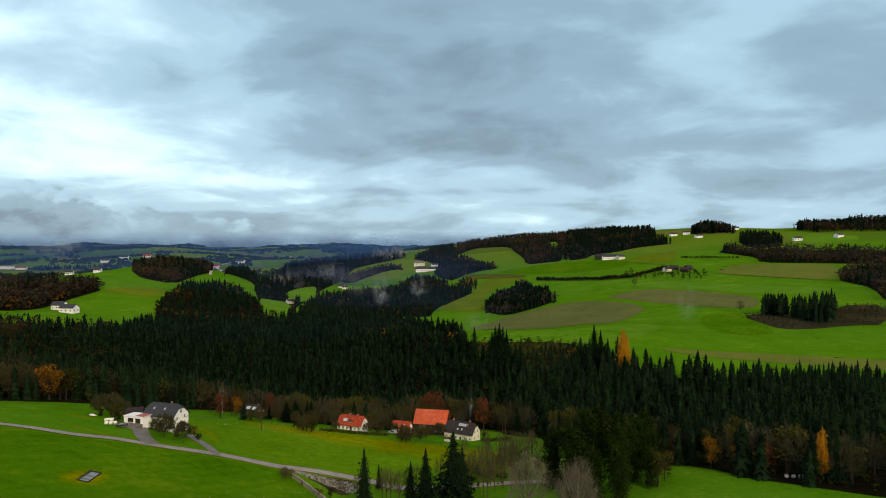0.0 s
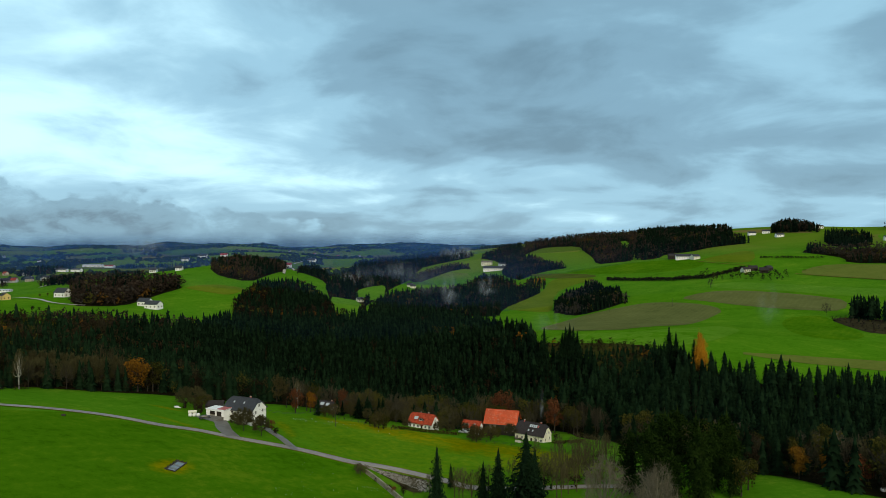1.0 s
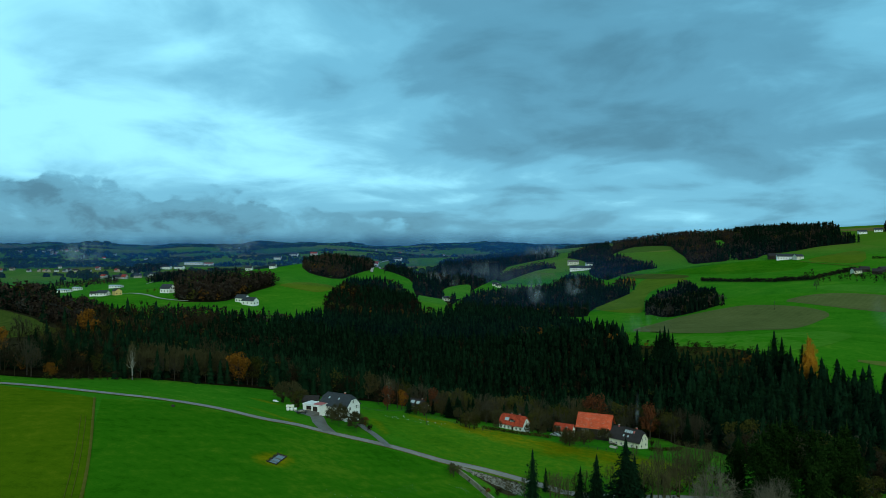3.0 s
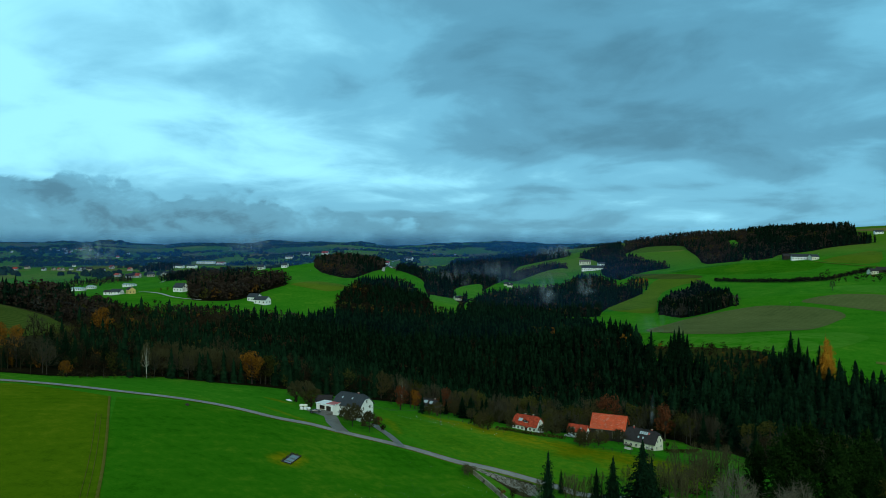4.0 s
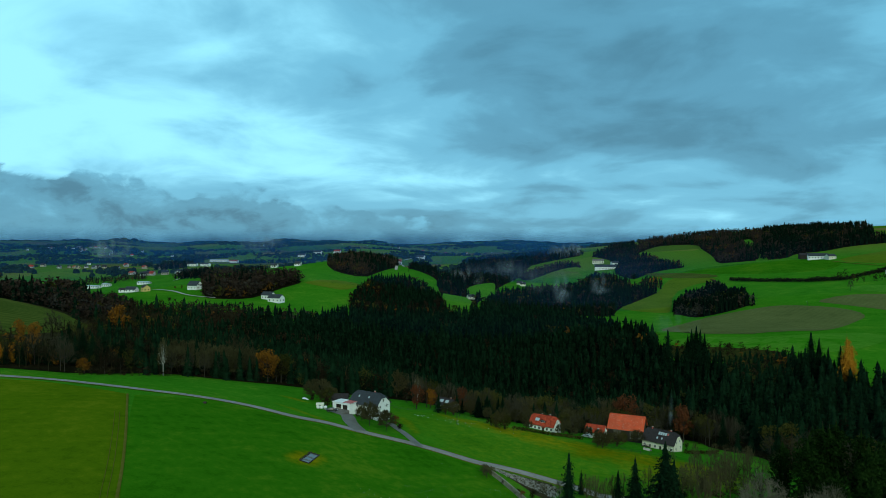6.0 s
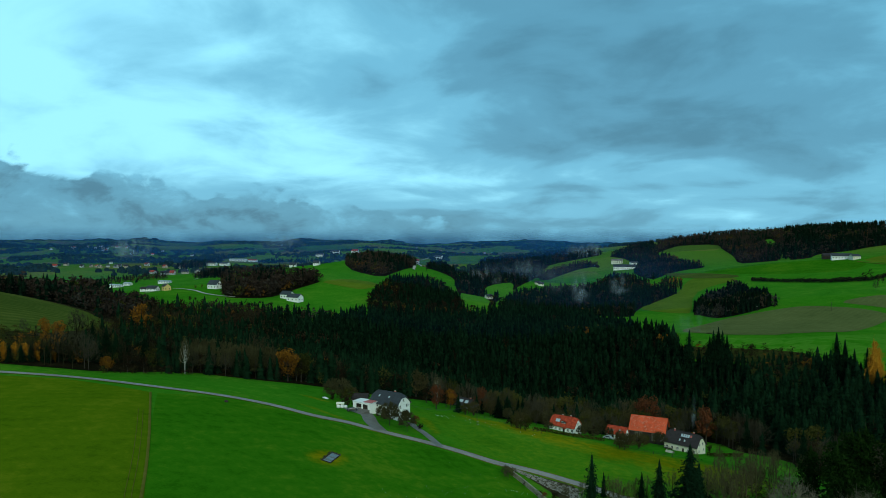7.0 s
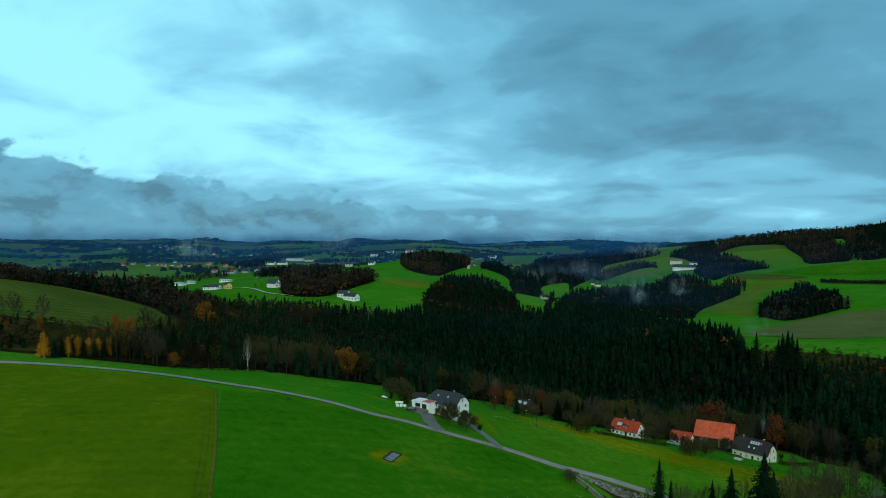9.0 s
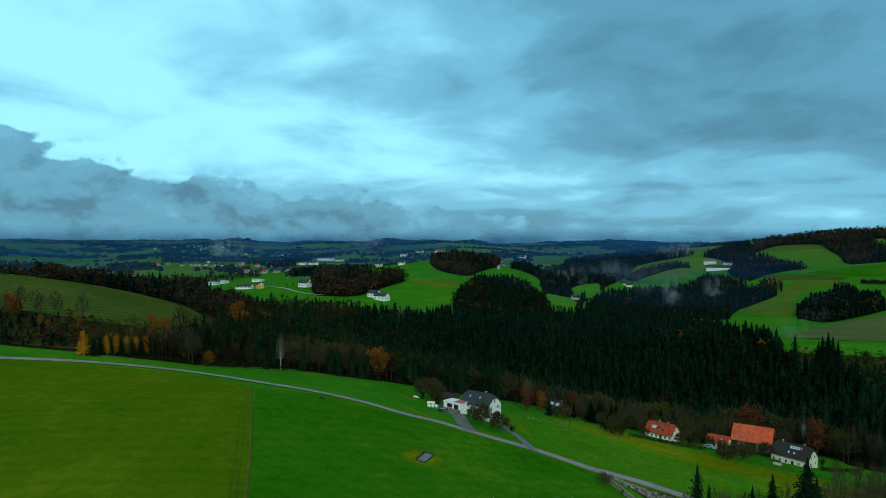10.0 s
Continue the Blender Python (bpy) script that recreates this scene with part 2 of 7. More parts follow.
def surface(name, colour, rough=0.8, spread=0.25, scale=0.8, metal=0.0, relief=0.0):
    """A plain built surface with stains at two scales."""
    def build(n, s):
        p = n.add("ShaderNodeTexCoord").outputs["Object"]
        tone = n.math("ADD", n.math("MULTIPLY", n.noise(p, scale, 5.0, 0.6), 0.6), n.math("MULTIPLY", n.noise(p, scale * 9, 4.0, 0.6), 0.4))
        low = tuple(c * (1 - spread) for c in colour)
        high = tuple(min(1, c * (1 + spread)) for c in colour)
        n.put(s.inputs["Base Color"], n.ramp(tone, [(0.35, low), (0.65, high)]))
        n.put(s.inputs["Metallic"], metal)
        if relief:
            bump(n, s, n.noise(p, scale * 14, 3.0), relief)
    return material(name, build, rough)


PLASTER = surface("white_render", (0.86, 0.86, 0.86), 0.9, 0.05, 0.4)
CREAM = surface("cream_render", (0.72, 0.70, 0.58), 0.9, 0.07, 0.4)
SLATE = surface("grey_fibre_cement", (0.036, 0.041, 0.050), 0.65, 0.22, 0.7)
DARKTILE = surface("dark_brown_tiles", (0.030, 0.023, 0.024), 0.7, 0.3, 0.8)
REDTILE = surface("red_clay_tiles", (0.37, 0.048, 0.020), 0.85, 0.55, 1.1)
BARNTILE = surface("weathered_red_tiles", (0.58, 0.082, 0.030), 0.9, 0.28, 0.45)
LICHEN = surface("lichen_grey_tiles", (0.62, 0.34, 0.28), 0.9, 0.2, 1.0)
ASPHALT = surface("wet_asphalt", (0.275, 0.245, 0.225), 0.9, 0.2, 0.15)
DARK_ASPHALT = surface("darker_wet_asphalt", (0.15, 0.135, 0.12), 0.6, 0.25, 0.3)
VERGE = grass_material("road_verge", (0.080, 0.085, 0.012), (0.115, 0.112, 0.018), (0.17, 0.14, 0.035))
TIMBER = surface("dark_timber", (0.034, 0.026, 0.020), 0.8, 0.35, 1.5)
GREYWOOD = surface("grey_wood", (0.16, 0.14, 0.12), 0.85, 0.3, 2.0)
BARK = surface("bark", (0.036, 0.030, 0.022), 0.9, 0.4, 1.2)
BIRCHBARK = surface("birch_bark", (0.36, 0.35, 0.32), 0.8, 0.3, 1.0)
FIELDSTONE = surface("weathered_wall_stone", (0.29, 0.255, 0.195), 0.95, 0.35, 0.9, relief=0.08)
CONCRETE = surface("pale_concrete", (0.42, 0.39, 0.33), 0.9, 0.2, 0.8)
STONE = surface("grey_limestone", (0.27, 0.25, 0.225), 0.9, 0.75, 0.6, relief=0.1)
GLASS = surface("window_glass", (0.02, 0.024, 0.03), 0.08, 0.2, 0.5)
# pale base colour paints the sky's reflection onto the glass
PANEL = surface("sky_sheen_glass", (0.42, 0.49, 0.55), 0.12, 0.1, 0.3)
WATER = surface("still_water", (0.16, 0.16, 0.15), 0.06, 0.2, 0.6)
WHITEPAINT = surface("white_paint", (0.8, 0.8, 0.8), 0.5, 0.05)
CARPAINT = surface("dark_car_paint", (0.016, 0.017, 0.019), 0.45, 0.1)
SILVER = surface("silver_car_paint", (0.42, 0.44, 0.46), 0.3, 0.08, 0.5, 0.4)
RUBBER = surface("tyre_rubber", (0.02, 0.02, 0.02), 0.9, 0.1)
METALRED = surface("red_sheet_roof", (0.45, 0.10, 0.09), 0.5, 0.15)
SNOW = surface("old_snow", (0.78, 0.80, 0.82), 0.7, 0.1)
WIRE = surface("cable", (0.03, 0.03, 0.03), 0.6, 0.1)

# ---- the lie of the land ----
# hill centre x, y, breadth, height
BROAD_HILLS = [
    (515, 1646, 420, 13.1), (30, 420, 114, -25.0), (-450, 240, 138, 27.8), (-200, 80, 58, 5.5), (-162, 186, 67, 25.5),
    (-250, 600, 176, -7.2), (900, 900, 344, 43.6), (200, 1150, 315, 19.8), (-480, 900, 275, 18.7), (-300, 60, 83, 20.4),
    (300, 2200, 420, 20.9), (-110, 80, 50, 8.4), (0, 0, 50, 4.6), (200, 120, 63, 7.3), (-24, 205, 56, -17.7),
    (600, 700, 249, -5.5), (-150, 1200, 327, -13.2), (0, 100, 50, 5.2), (110, 190, 59, -2.9), (-99, 260, 75, -24.1),
    (-150, 430, 123, -4.0), (100, 0, 50, 2.9), (900, 1800, 420, 18.8), (60, 850, 230, -18.2), (150, 600, 167, -14.7), (985, 1340, 100, 17.0),
    (-395, 985, 62, 16.0),
]
VALLEY_FORMS = [
    (180, 400, 118, -42.9), (-290, 333, 119, -23.0), (-1100, 600, 338, 14.9), (-700, 700, 267, -34.6), (-560, 480, 199, 13.6),
    (-150, 1800, 420, -19.5), (800, 1200, 389, 48.2), (450, 500, 182, 2.0), (-800, 1300, 412, -0.7), (60, 270, 75, -9.0),
    (-196, 339, 106, 17.1), (-210, 207, 80, -12.9), (-100, 700, 191, -9.8), (-265, 170, 85, -6.1), (500, 900, 278, -45.6),
    (-98, 187, 57, -2.0), (32, 165, 50, -1.4), (110, 440, 122, 81.8), (-20, 308, 83, 14.5), (-150, 900, 246, -45.2),
    (-800, 500, 255, 11.2), (84, 218, 63, 15.1), (30, 2000, 420, 28.7), (309, 921, 262, 18.8), (-400, 1000, 291, 33.4),
]
SMALL_FORMS = [
    (-330, 220, 107, 23.2), (-1100, 1000, 401, 1.8), (250, 480, 146, -11.7), (420, 1124, 324, -26.1), (150, 908, 248, 37.2),
    (-330, 900, 259, 26.9), (0, 600, 162, 20.2), (344, 693, 209, 8.8), (-60, 400, 109, -70.7), (-97, 330, 93, 47.5),
    (700, 1500, 420, 28.1), (90, 362, 101, -16.6), (81, 1857, 420, 20.0), (-38, 1469, 397, -20.8), (-60, 1000, 270, -23.6),
    (-560, 330, 176, 2.8), (150, 1780, 420, 19.4), (-549, 760, 253, -14.6), (-290, 770, 222, 8.6), (-420, 330, 144, 17.0),
    (-300, 470, 151, -8.6), (-300, 1000, 282, 20.4), (-50, 214, 59, 13.0), (-300, 1250, 347, -10.6), (50, 700, 189, -11.0),
]



# wooded knolls on the far skyline
FAR_KNOLLS = [(4300 * math.sin(radians(q)), 4300 * math.cos(radians(q)), 0.62 * s, 0.72 * a) for q, s, a in ((-60, 120, 22), (-52.4, 110, 26), (-46.4, 90, 14), (-43.4, 100, 28), (-40.2, 120, 32), (-35.1, 110, 22), (-28.6, 120, 20), (-24, 90, 14), (-20.9, 100, 18), (-15, 110, 14), (-9, 90, 12))]


def land(x, y):
    """Height of the ground."""
    x, y = np.asarray(x, float), np.asarray(y, float)
    r = np.hypot(x, y)
    k = np.clip((r - 1100) / 3000, 0, 1)
    k = k * k * (3 - 2 * k)
    w = np.clip((r - 1300) / 900, 0, 1)
    roll = 13 * np.sin(x / 310 + y / 520 + 0.6) + 11 * np.sin(y / 260 - x / 700 + 2) + 9 * np.sin((x + y) / 190 + 1.1) + 6 * np.sin((x - 1.6 * y) / 120)
    z = 62 * k + roll * w * (0.55 + 0.5 * k) + k * w * (9 * np.sin(x / 170 + 0.4 * np.sin(y / 300)) + 6 * np.sin(x / 95 + y / 140 + 1))
    for cx, cy, s, a in BROAD_HILLS + VALLEY_FORMS + SMALL_FORMS:
        z = z + a * np.exp(-((x - cx) ** 2 + (y - cy) ** 2) / (2 * s * s))
    drop = np.clip((r - 2500) / 1200, 0, 1)
    drop = drop * drop * (3 - 2 * drop)
    z = z - 6 * drop - 0.6 * drop * roll * w * (0.55 + 0.5 * k)
    for cx, cy, s, a in FAR_KNOLLS:
        z = z + a * np.exp(-((x - cx) ** 2 + (y - cy) ** 2) / (2 * s * s))
    return z


def ground_at(x, y):
    return float(land(x, y))


def mesh_object(name, verts, faces, mat, parent=None, smooth=False, label=""):
    me = bpy.data.meshes.new(name)
    me.from_pydata([tuple(v) for v in verts] if not isinstance(verts, np.ndarray) else verts.tolist(), [], faces.tolist() if isinstance(faces, np.ndarray) else faces)
    me.materials.append(mat)
    if smooth:
        me.polygons.foreach_set("use_smooth", [True] * len(me.polygons))
    me.update()
    ob = new(name, me)
    if parent is not None:
        ob.parent = parent
    if label:
        tagged(ob, label)
    return ob


def part(name, bm, mat, parent=None, label="", smooth=False):
    me = bpy.data.meshes.new(name)
    bmesh.ops.recalc_face_normals(bm, faces=bm.faces)
    bm.to_mesh(me)
    bm.free()
    me.materials.append(mat)
    if smooth:
        me.polygons.foreach_set("use_smooth", [True] * len(me.polygons))
    ob = new(name, me)
    if parent is not None:
        ob.parent = parent
    if label:
        tagged(ob, label)
    return ob


def build_ground():
    rings = np.concatenate([[0.0], np.geomspace(15, 6500, 205)])
    sectors = 340
    a = np.linspace(0, 2 * np.pi, sectors, endpoint=False)
    xs = np.outer(rings[1:], np.sin(a)).ravel()
    ys = np.outer(rings[1:], np.cos(a)).ravel()
    xs, ys = np.append(xs, 0.0), np.append(ys, 0.0)
    verts = np.stack([xs, ys, land(xs, ys)], 1)
    nr = len(rings) - 1
    i, j = np.meshgrid(np.arange(nr - 1), np.arange(sectors), indexing="ij")
    j2 = (j + 1) % sectors
    quads = np.stack([i * sectors + j, (i + 1) * sectors + j, (i + 1) * sectors + j2, i * sectors + j2], -1).reshape(-1, 4)
    centre = nr * sectors
    faces = quads.tolist() + [[centre, k, (k + 1) % sectors] for k in range(sectors)]
    ob = mesh_object("ground", verts, faces, MEADOW, smooth=True)
    tagged(ob, "rolling bright green meadow land with mown grass", "ground", kind="structure")


build_ground()


def rounded(points, times=2, closed=True):
    """Corner cutting, to give a plan outline soft bends."""
    p = [Vector(q) for q in points]
    for _ in range(times):
        q = []
        pairs = zip(p, p[1:] + p[:1]) if closed else zip(p, p[1:])
        if not closed:
            q.append(p[0])
        for a, b in pairs:
            q += [a.lerp(b, 0.25), a.lerp(b, 0.75)]
        if not closed:
            q.append(p[-1])
        p = q
    return p


def draped(name, outline, mat, lift, step, label, category, soft=2, ragged=0.0):
    """A sheet that follows the ground inside a plan outline."""
    p = rounded(outline, soft)
    if ragged:
        fine = []
        for a, b in zip(p, p[1:] + p[:1]):
            n = max(1, int((b - a).length / 0.9))
            fine += [a.lerp(b, k / n) for k in range(n)]
        p = [q + Vector((noise.noise(Vector((q.x * 0.7, q.y * 0.7, 1))), noise.noise(Vector((q.x * 0.7, q.y * 0.7, 9))))) * ragged for q in fine]
    bm = bmesh.new()
    bm.faces.new([bm.verts.new((v.x, v.y, 0)) for v in p])
    for axis in (0, 1):
        low, high = min(v[axis] for v in p), max(v[axis] for v in p)
        at = low + step
        while at < high:
            co, no = [0, 0, 0], [0, 0, 0]
            co[axis], no[axis] = at, 1
            bmesh.ops.bisect_plane(bm, geom=bm.verts[:] + bm.edges[:] + bm.faces[:], plane_co=co, plane_no=no)
            at += step
    bmesh.ops.triangulate(bm, faces=bm.faces[:])
    co = np.array([v.co[:2] for v in bm.verts])
    z = land(co[:, 0], co[:, 1]) + lift
    for v, h in zip(bm.verts, z):
        v.co.z = h
    bmesh.ops.recalc_face_normals(bm, faces=bm.faces)
    me = bpy.data.meshes.new(name)
    bm.to_mesh(me)
    bm.free()
    me.polygons.foreach_set("use_smooth", [True] * len(me.polygons))
    me.materials.append(mat)
    return tagged(new(name, me), label, category, kind="structure")


# plan outlines, in metres
F_olive = [(-273, 142), (-250, 182), (-211, 199), (-170, 195), (-137, 155), (-110, 121), (-85, 89), (-114, 71), (-179, 72)]
F_strip = [(147, 475), (187, 475), (255, 489), (293, 484), (325, 470), (306, 443), (270, 457), (220, 459), (181, 459)]
W_scrub = [(19, 566), (48, 541), (90, 507), (99, 496), (93, 481), (52, 503), (22, 533)]
F_brownhill = [(-386, 208), (-404, 225), (-408, 262), (-408, 300), (-418, 352), (-374, 374), (-340, 352), (-311, 336), (-288, 274), (-295, 246), (-313, 229), (-326, 211), (-351, 189)]
W_young = [(59, 498), (73, 502), (90, 497), (102, 493), (98, 461), (82, 441), (65, 451), (57, 473)]
W_edge = [(179, 422), (200, 425), (220, 421), (252, 416), (281, 406), (302, 398), (271, 357), (252, 364), (227, 374), (201, 385), (172, 394)]
R_balk = [(-170, 195), (-151, 172), (-137, 155), (-122, 136), (-111, 121), (-99, 107)]
R_main = [(-272, 148), (-262, 168), (-246, 191), (-218, 206), (-177, 206), (-156, 215), (-138, 221), (-123, 222), (-114, 228), (-108, 229), (-98,
    231), (-88, 234), (-78, 236), (-68, 236), (-58, 235), (-52, 237), (-42, 237), (-32, 235), (-22, 232), (-15, 227), (22, 231), (45, 222)]
R_drive1 = [(-101, 231), (-108, 239), (-112, 247), (-118, 256)]
R_drive2 = [(-79, 234), (-87, 244), (-91, 248), (-95, 252), (-98, 256)]
R_white = [(-563, 657), (-569, 713), (-516, 685), (-482, 655), (-455, 644), (-435, 645)]
R_white2 = [(-636, 846), (-651, 883), (-648, 903), (-650, 937)]
W_left = [(-300, 150), (-272, 190), (-240, 216), (-216, 226), (-205, 260), (-183, 273), (-308, 441), (-352, 458), (-337, 385), (-311, 338), (-282, 269), (-290,
    235), (-323, 208), (-346, 186)]
W_orchard = [(285, 1051), (392, 995), (370, 928), (273, 992)]
W_farleft = [(-395, 272), (-525, 381), (-526, 475), (-510, 521), (-469, 531), (-413, 500), (-371, 430), (-345, 374), (-326, 323), (-335, 284)]
W_farback = [(-552, 349), (-772, 489), (-733, 594), (-673, 617), (-588, 604), (-517, 554), (-482, 511), (-482, 469), (-508, 411)]
W_vale = [(-351, 395), (-423, 491), (-388, 519), (-326, 537), (-278, 540), (-244, 512), (-257, 461), (-290, 417), (-313, 388)]
W_main = [(-250, 245), (-222, 253), (-180, 271), (-160, 292), (-128, 305), (-108, 345), (-80, 350), (-48, 352), (-25, 366), (5, 374), (28, 372), (34,
    345), (52, 335), (54, 296), (65, 252), (77, 235), (87, 228), (96, 207), (116, 191), (138, 178), (264, 341), (217, 357), (170, 405), (136, 428), (107,
    457), (20, 519), (20, 565), (-14, 672), (-65, 809), (-129, 829), (-161, 720), (-199, 713), (-243, 676), (-282, 647), (-304, 566), (-334, 537), (-254,
    305)]
W_brown = [(-532, 762), (-513, 773), (-495, 786), (-468, 802), (-450, 813), (-431, 823), (-410, 798), (-408, 798), (-406, 774), (-408, 737), (-403, 701), (-404, 659), (-426, 642), (-446, 638)]
W_row = [(-1003, 1636), (-984, 1651), (-960, 1682), (-936, 1690), (-885, 1761), (-872, 1734), (-909, 1694), (-946, 1646), (-965, 1596)]
W_hilltop = [(-435, 931), (-455, 985), (-430, 1040), (-375, 1045), (-335, 990), (-345, 918), (-351, 868), (-397, 880), (-423, 911)]
W_hillback = [(-289, 665), (-306, 716), (-318, 784), (-330, 836), (-325, 864), (-298, 892), (-273, 887), (-247, 846), (-225, 806), (-208, 769), (-184, 739), (-168, 752), (-169, 784), (-186, 723), (-212, 687), (-247, 671), (-266, 649), (-294, 681)]
W_centre = [(-312, 948), (-522, 1628), (-516, 1696), (-467, 1605), (-289, 1029), (-276, 1053), (-377, 1569), (-384, 1718), (-375, 1856), (-337, 1862), (-292, 1877), (-229, 1883), (-166, 1883), (-134, 1891), (-92, 1693), (-132, 1658), (-182, 1606), (-214, 1542), (-197, 1266), (-191, 1077), (-188, 929), (-185, 826), (-201, 809), (-225, 833), (-241, 866), (-257, 914), (-276, 977), (-302, 1008), (-331, 1018)]
W_slope = [(-204, 1422), (-184, 1506), (-139, 1582), (-97, 1548), (-86, 1473), (-107, 1504), (-141, 1455), (-164, 1342), (-171, 1231), (-193, 1269)]
W_mid = [(-170, 759), (-176, 870), (-174, 961), (-156, 1000), (-128, 1052), (-114, 1081), (-81, 1139), (-63, 1262), (-55, 1319), (-26, 1262), (1, 1204), (15, 1123), (48, 1060), (50, 1062), (13, 975), (-11, 914), (-17, 840), (-67, 842), (-131, 842), (-169, 784)]
W_fork = [(-78, 1649), (-36, 1758), (-6, 1883), (25, 1816), (39, 1631), (21, 1548), (1, 1471), (-15, 1485), (-32, 1573), (-61, 1629)]
W_clump = [(-19, 1430), (21, 1540), (60, 1532), (75, 1453), (92, 1389), (110, 1361), (109, 1337), (75, 1336), (45, 1306), (30, 1276), (17, 1243), (1, 1281), (-16, 1343)]
W_ridge = [(21, 1775), (107, 1910), (138, 1896), (221, 1920), (291, 1847), (344, 1863), (240, 1316), (198, 1328), (167, 1335), (173, 1443), (166, 1559), (170, 1671), (96, 1720), (69, 1700), (22, 1606)]
W_ridge2 = [(341, 1849), (374, 1872), (425, 1888), (482, 1860), (513, 1656), (503, 1581), (465, 1462), (468, 1362), (424, 1368), (388, 1365), (347, 1339), (303, 1348), (276, 1302), (240, 1316)]
W_top = [(553, 1492), (608, 1593), (653, 1620), (639, 1493), (611, 1399), (633, 1449), (591, 1467), (556, 1490)]
W_right = [(604, 1357), (632, 1344), (628, 1246), (606, 1191), (600, 1180), (564, 1177), (551, 1215), (563, 1269)]
W_upland = [(492, 1191), (531, 1241), (534, 1177), (584, 1158), (612, 1102), (651, 1075), (678, 1033), (717, 990), (657, 907), (589, 985), (550, 1021), (503, 1060), (518, 1101), (508, 1142), (492, 1184)]
W_edge2 = [(530, 892), (571, 943), (610, 953), (658, 908), (462, 638), (463, 697), (513, 796), (514, 849), (514, 866)]
W_top2 = [(712, 1352), (777, 1445), (822, 1396), (839, 1385), (867, 1374), (958, 1323), (832, 1149), (761, 1255), (722, 1281), (722, 1368)]
W_grove = [(51, 827), (58, 898), (77, 952), (98, 996), (122, 1057), (130, 1055), (133, 980), (150, 957), (143, 866), (150, 888), (120, 855), (88, 824), (73, 817), (55, 860)]
W_copse = [(322, 675), (338, 687), (352, 681), (338, 653), (319, 668)]
W_copse2 = [(342, 654), (365, 684), (400, 680), (365, 618), (343, 617), (341, 653)]
F_plough = [(26, 665), (41, 732), (79, 808), (118, 841), (158, 862), (180, 860), (216, 828), (232, 790), (230, 758), (214, 734), (164, 656), (102, 560), (58, 590), (40, 624)]
F_ochre = [(-11, 919), (13, 975), (50, 1062), (66, 1176), (85, 1224), (117, 1191), (143, 1161), (135, 1129), (99, 1104), (66, 1031), (53, 877), (45, 866), (12, 891)]
F_fallow = [(34, 1307), (51, 1309), (103, 1267), (148, 1199), (146, 1166), (116, 1183), (80, 1213), (59, 1241)]
F_dull = [(210, 868), (247, 895), (283, 890), (321, 851), (352, 806), (365, 768), (336, 714), (310, 723), (269, 765), (225, 843)]
F_yellow = [(329, 1217), (366, 1250), (445, 1281), (403, 1152), (374, 1145)]
F_pale = [(410, 1012), (463, 1061), (499, 1051), (545, 1013), (583, 978), (516, 871), (473, 908), (422, 967)]
F_upper = [(51, 1590), (70, 1665), (94, 1687), (165, 1638), (162, 1541), (169, 1429), (164, 1329), (110, 1352), (81, 1450)]
F_clearing = [(302, 675), (323, 681), (340, 653), (397, 675), (421, 695), (452, 681), (395, 589), (362, 598), (329, 593), (304, 597), (301, 628)]
F_hilltop = [(-407, 794), (-390, 832), (-341, 832), (-336, 810), (-339, 775), (-365, 778), (-388, 785)]
F_glade = [(261, 1656), (282, 1657), (267, 1534), (243, 1483)]
F_gap = [(-240, 869), (-228, 872), (-199, 874), (-175, 769), (-203, 745)]
F_gap2 = [(-225, 952), (-222, 1031), (-209, 1113), (-181, 938), (-195, 873), (-205, 878)]
F_green = [(-367, 954), (-649, 1747), (-554, 1668), (-333, 1030), (-296, 988), (-271, 964), (-258, 918), (-270, 900), (-301, 936), (-331, 944), (-351, 943)]
F_green2 = [(-540, 1814), (-507, 1906), (-491, 2377), (-417, 1864), (-411, 1708), (-391, 1597), (-401, 1507), (-452, 1657), (-513, 1787)]
W_hedge = [(158, 1127), (197, 1077), (242, 1038), (288, 1027), (329, 1063), (365, 1090), (360, 1071), (325, 1044), (284, 1008), (238, 1020), (193, 1058), (155, 1106)]
W_hedge2 = [(421, 1183), (463, 1150), (499, 1122), (495, 1112), (459, 1139), (417, 1172)]
R_pasture = [(403, 997), (422, 967), (473, 908), (513, 866)]
R_field = [(325, 1214), (349, 1158), (381, 1109)]
R_hill = [(-332, 952), (-524, 1591), (-569, 1684), (-619, 1724), (-654, 1760)]
R_far = [(-584, 1760), (-578, 1826), (-573, 1859)]
W_heath = [(-290, 172), (-272, 192), (-257, 214), (-246, 236), (-238, 254), (-246, 266), (-264, 260), (-285, 258), (-303, 264), (-310, 250), (-311, 232), (-316, 206), (-340, 186), (-306, 162)]
W_hem = [(-220, 223), (-204, 243), (-194, 272), (-185, 298), (-172, 310), (-160, 325), (-158, 315), (-170, 300), (-183, 290), (-194, 268), (-204, 240), (-219, 219)]
F_lower = [(-168, 196), (-150, 213), (-123, 219), (-98, 228), (-68, 233), (-54, 233), (-50, 225), (-38, 208), (-25, 192), (0, 150), (60, 110), (-20, 60), (-85, 92), (-99, 107), (-122, 136), (-137, 155)]
W_under = [(-420, 520), (-410, 548), (-384, 584), (-369, 598), (-346, 594), (-329, 603), (-312, 606), (-297, 610), (-286, 626), (-258, 604), (-290, 560), (-330, 556), (-375, 552)]
W_vale2 = [(-481, 499), (-455, 493), (-413, 460), (-379, 441), (-375, 465), (-384, 500), (-394, 540), (-392, 565), (-372, 575), (-353, 587), (-314, 584), (-305, 568), (-325, 500), (-333, 432), (-323, 368), (-337, 352)]
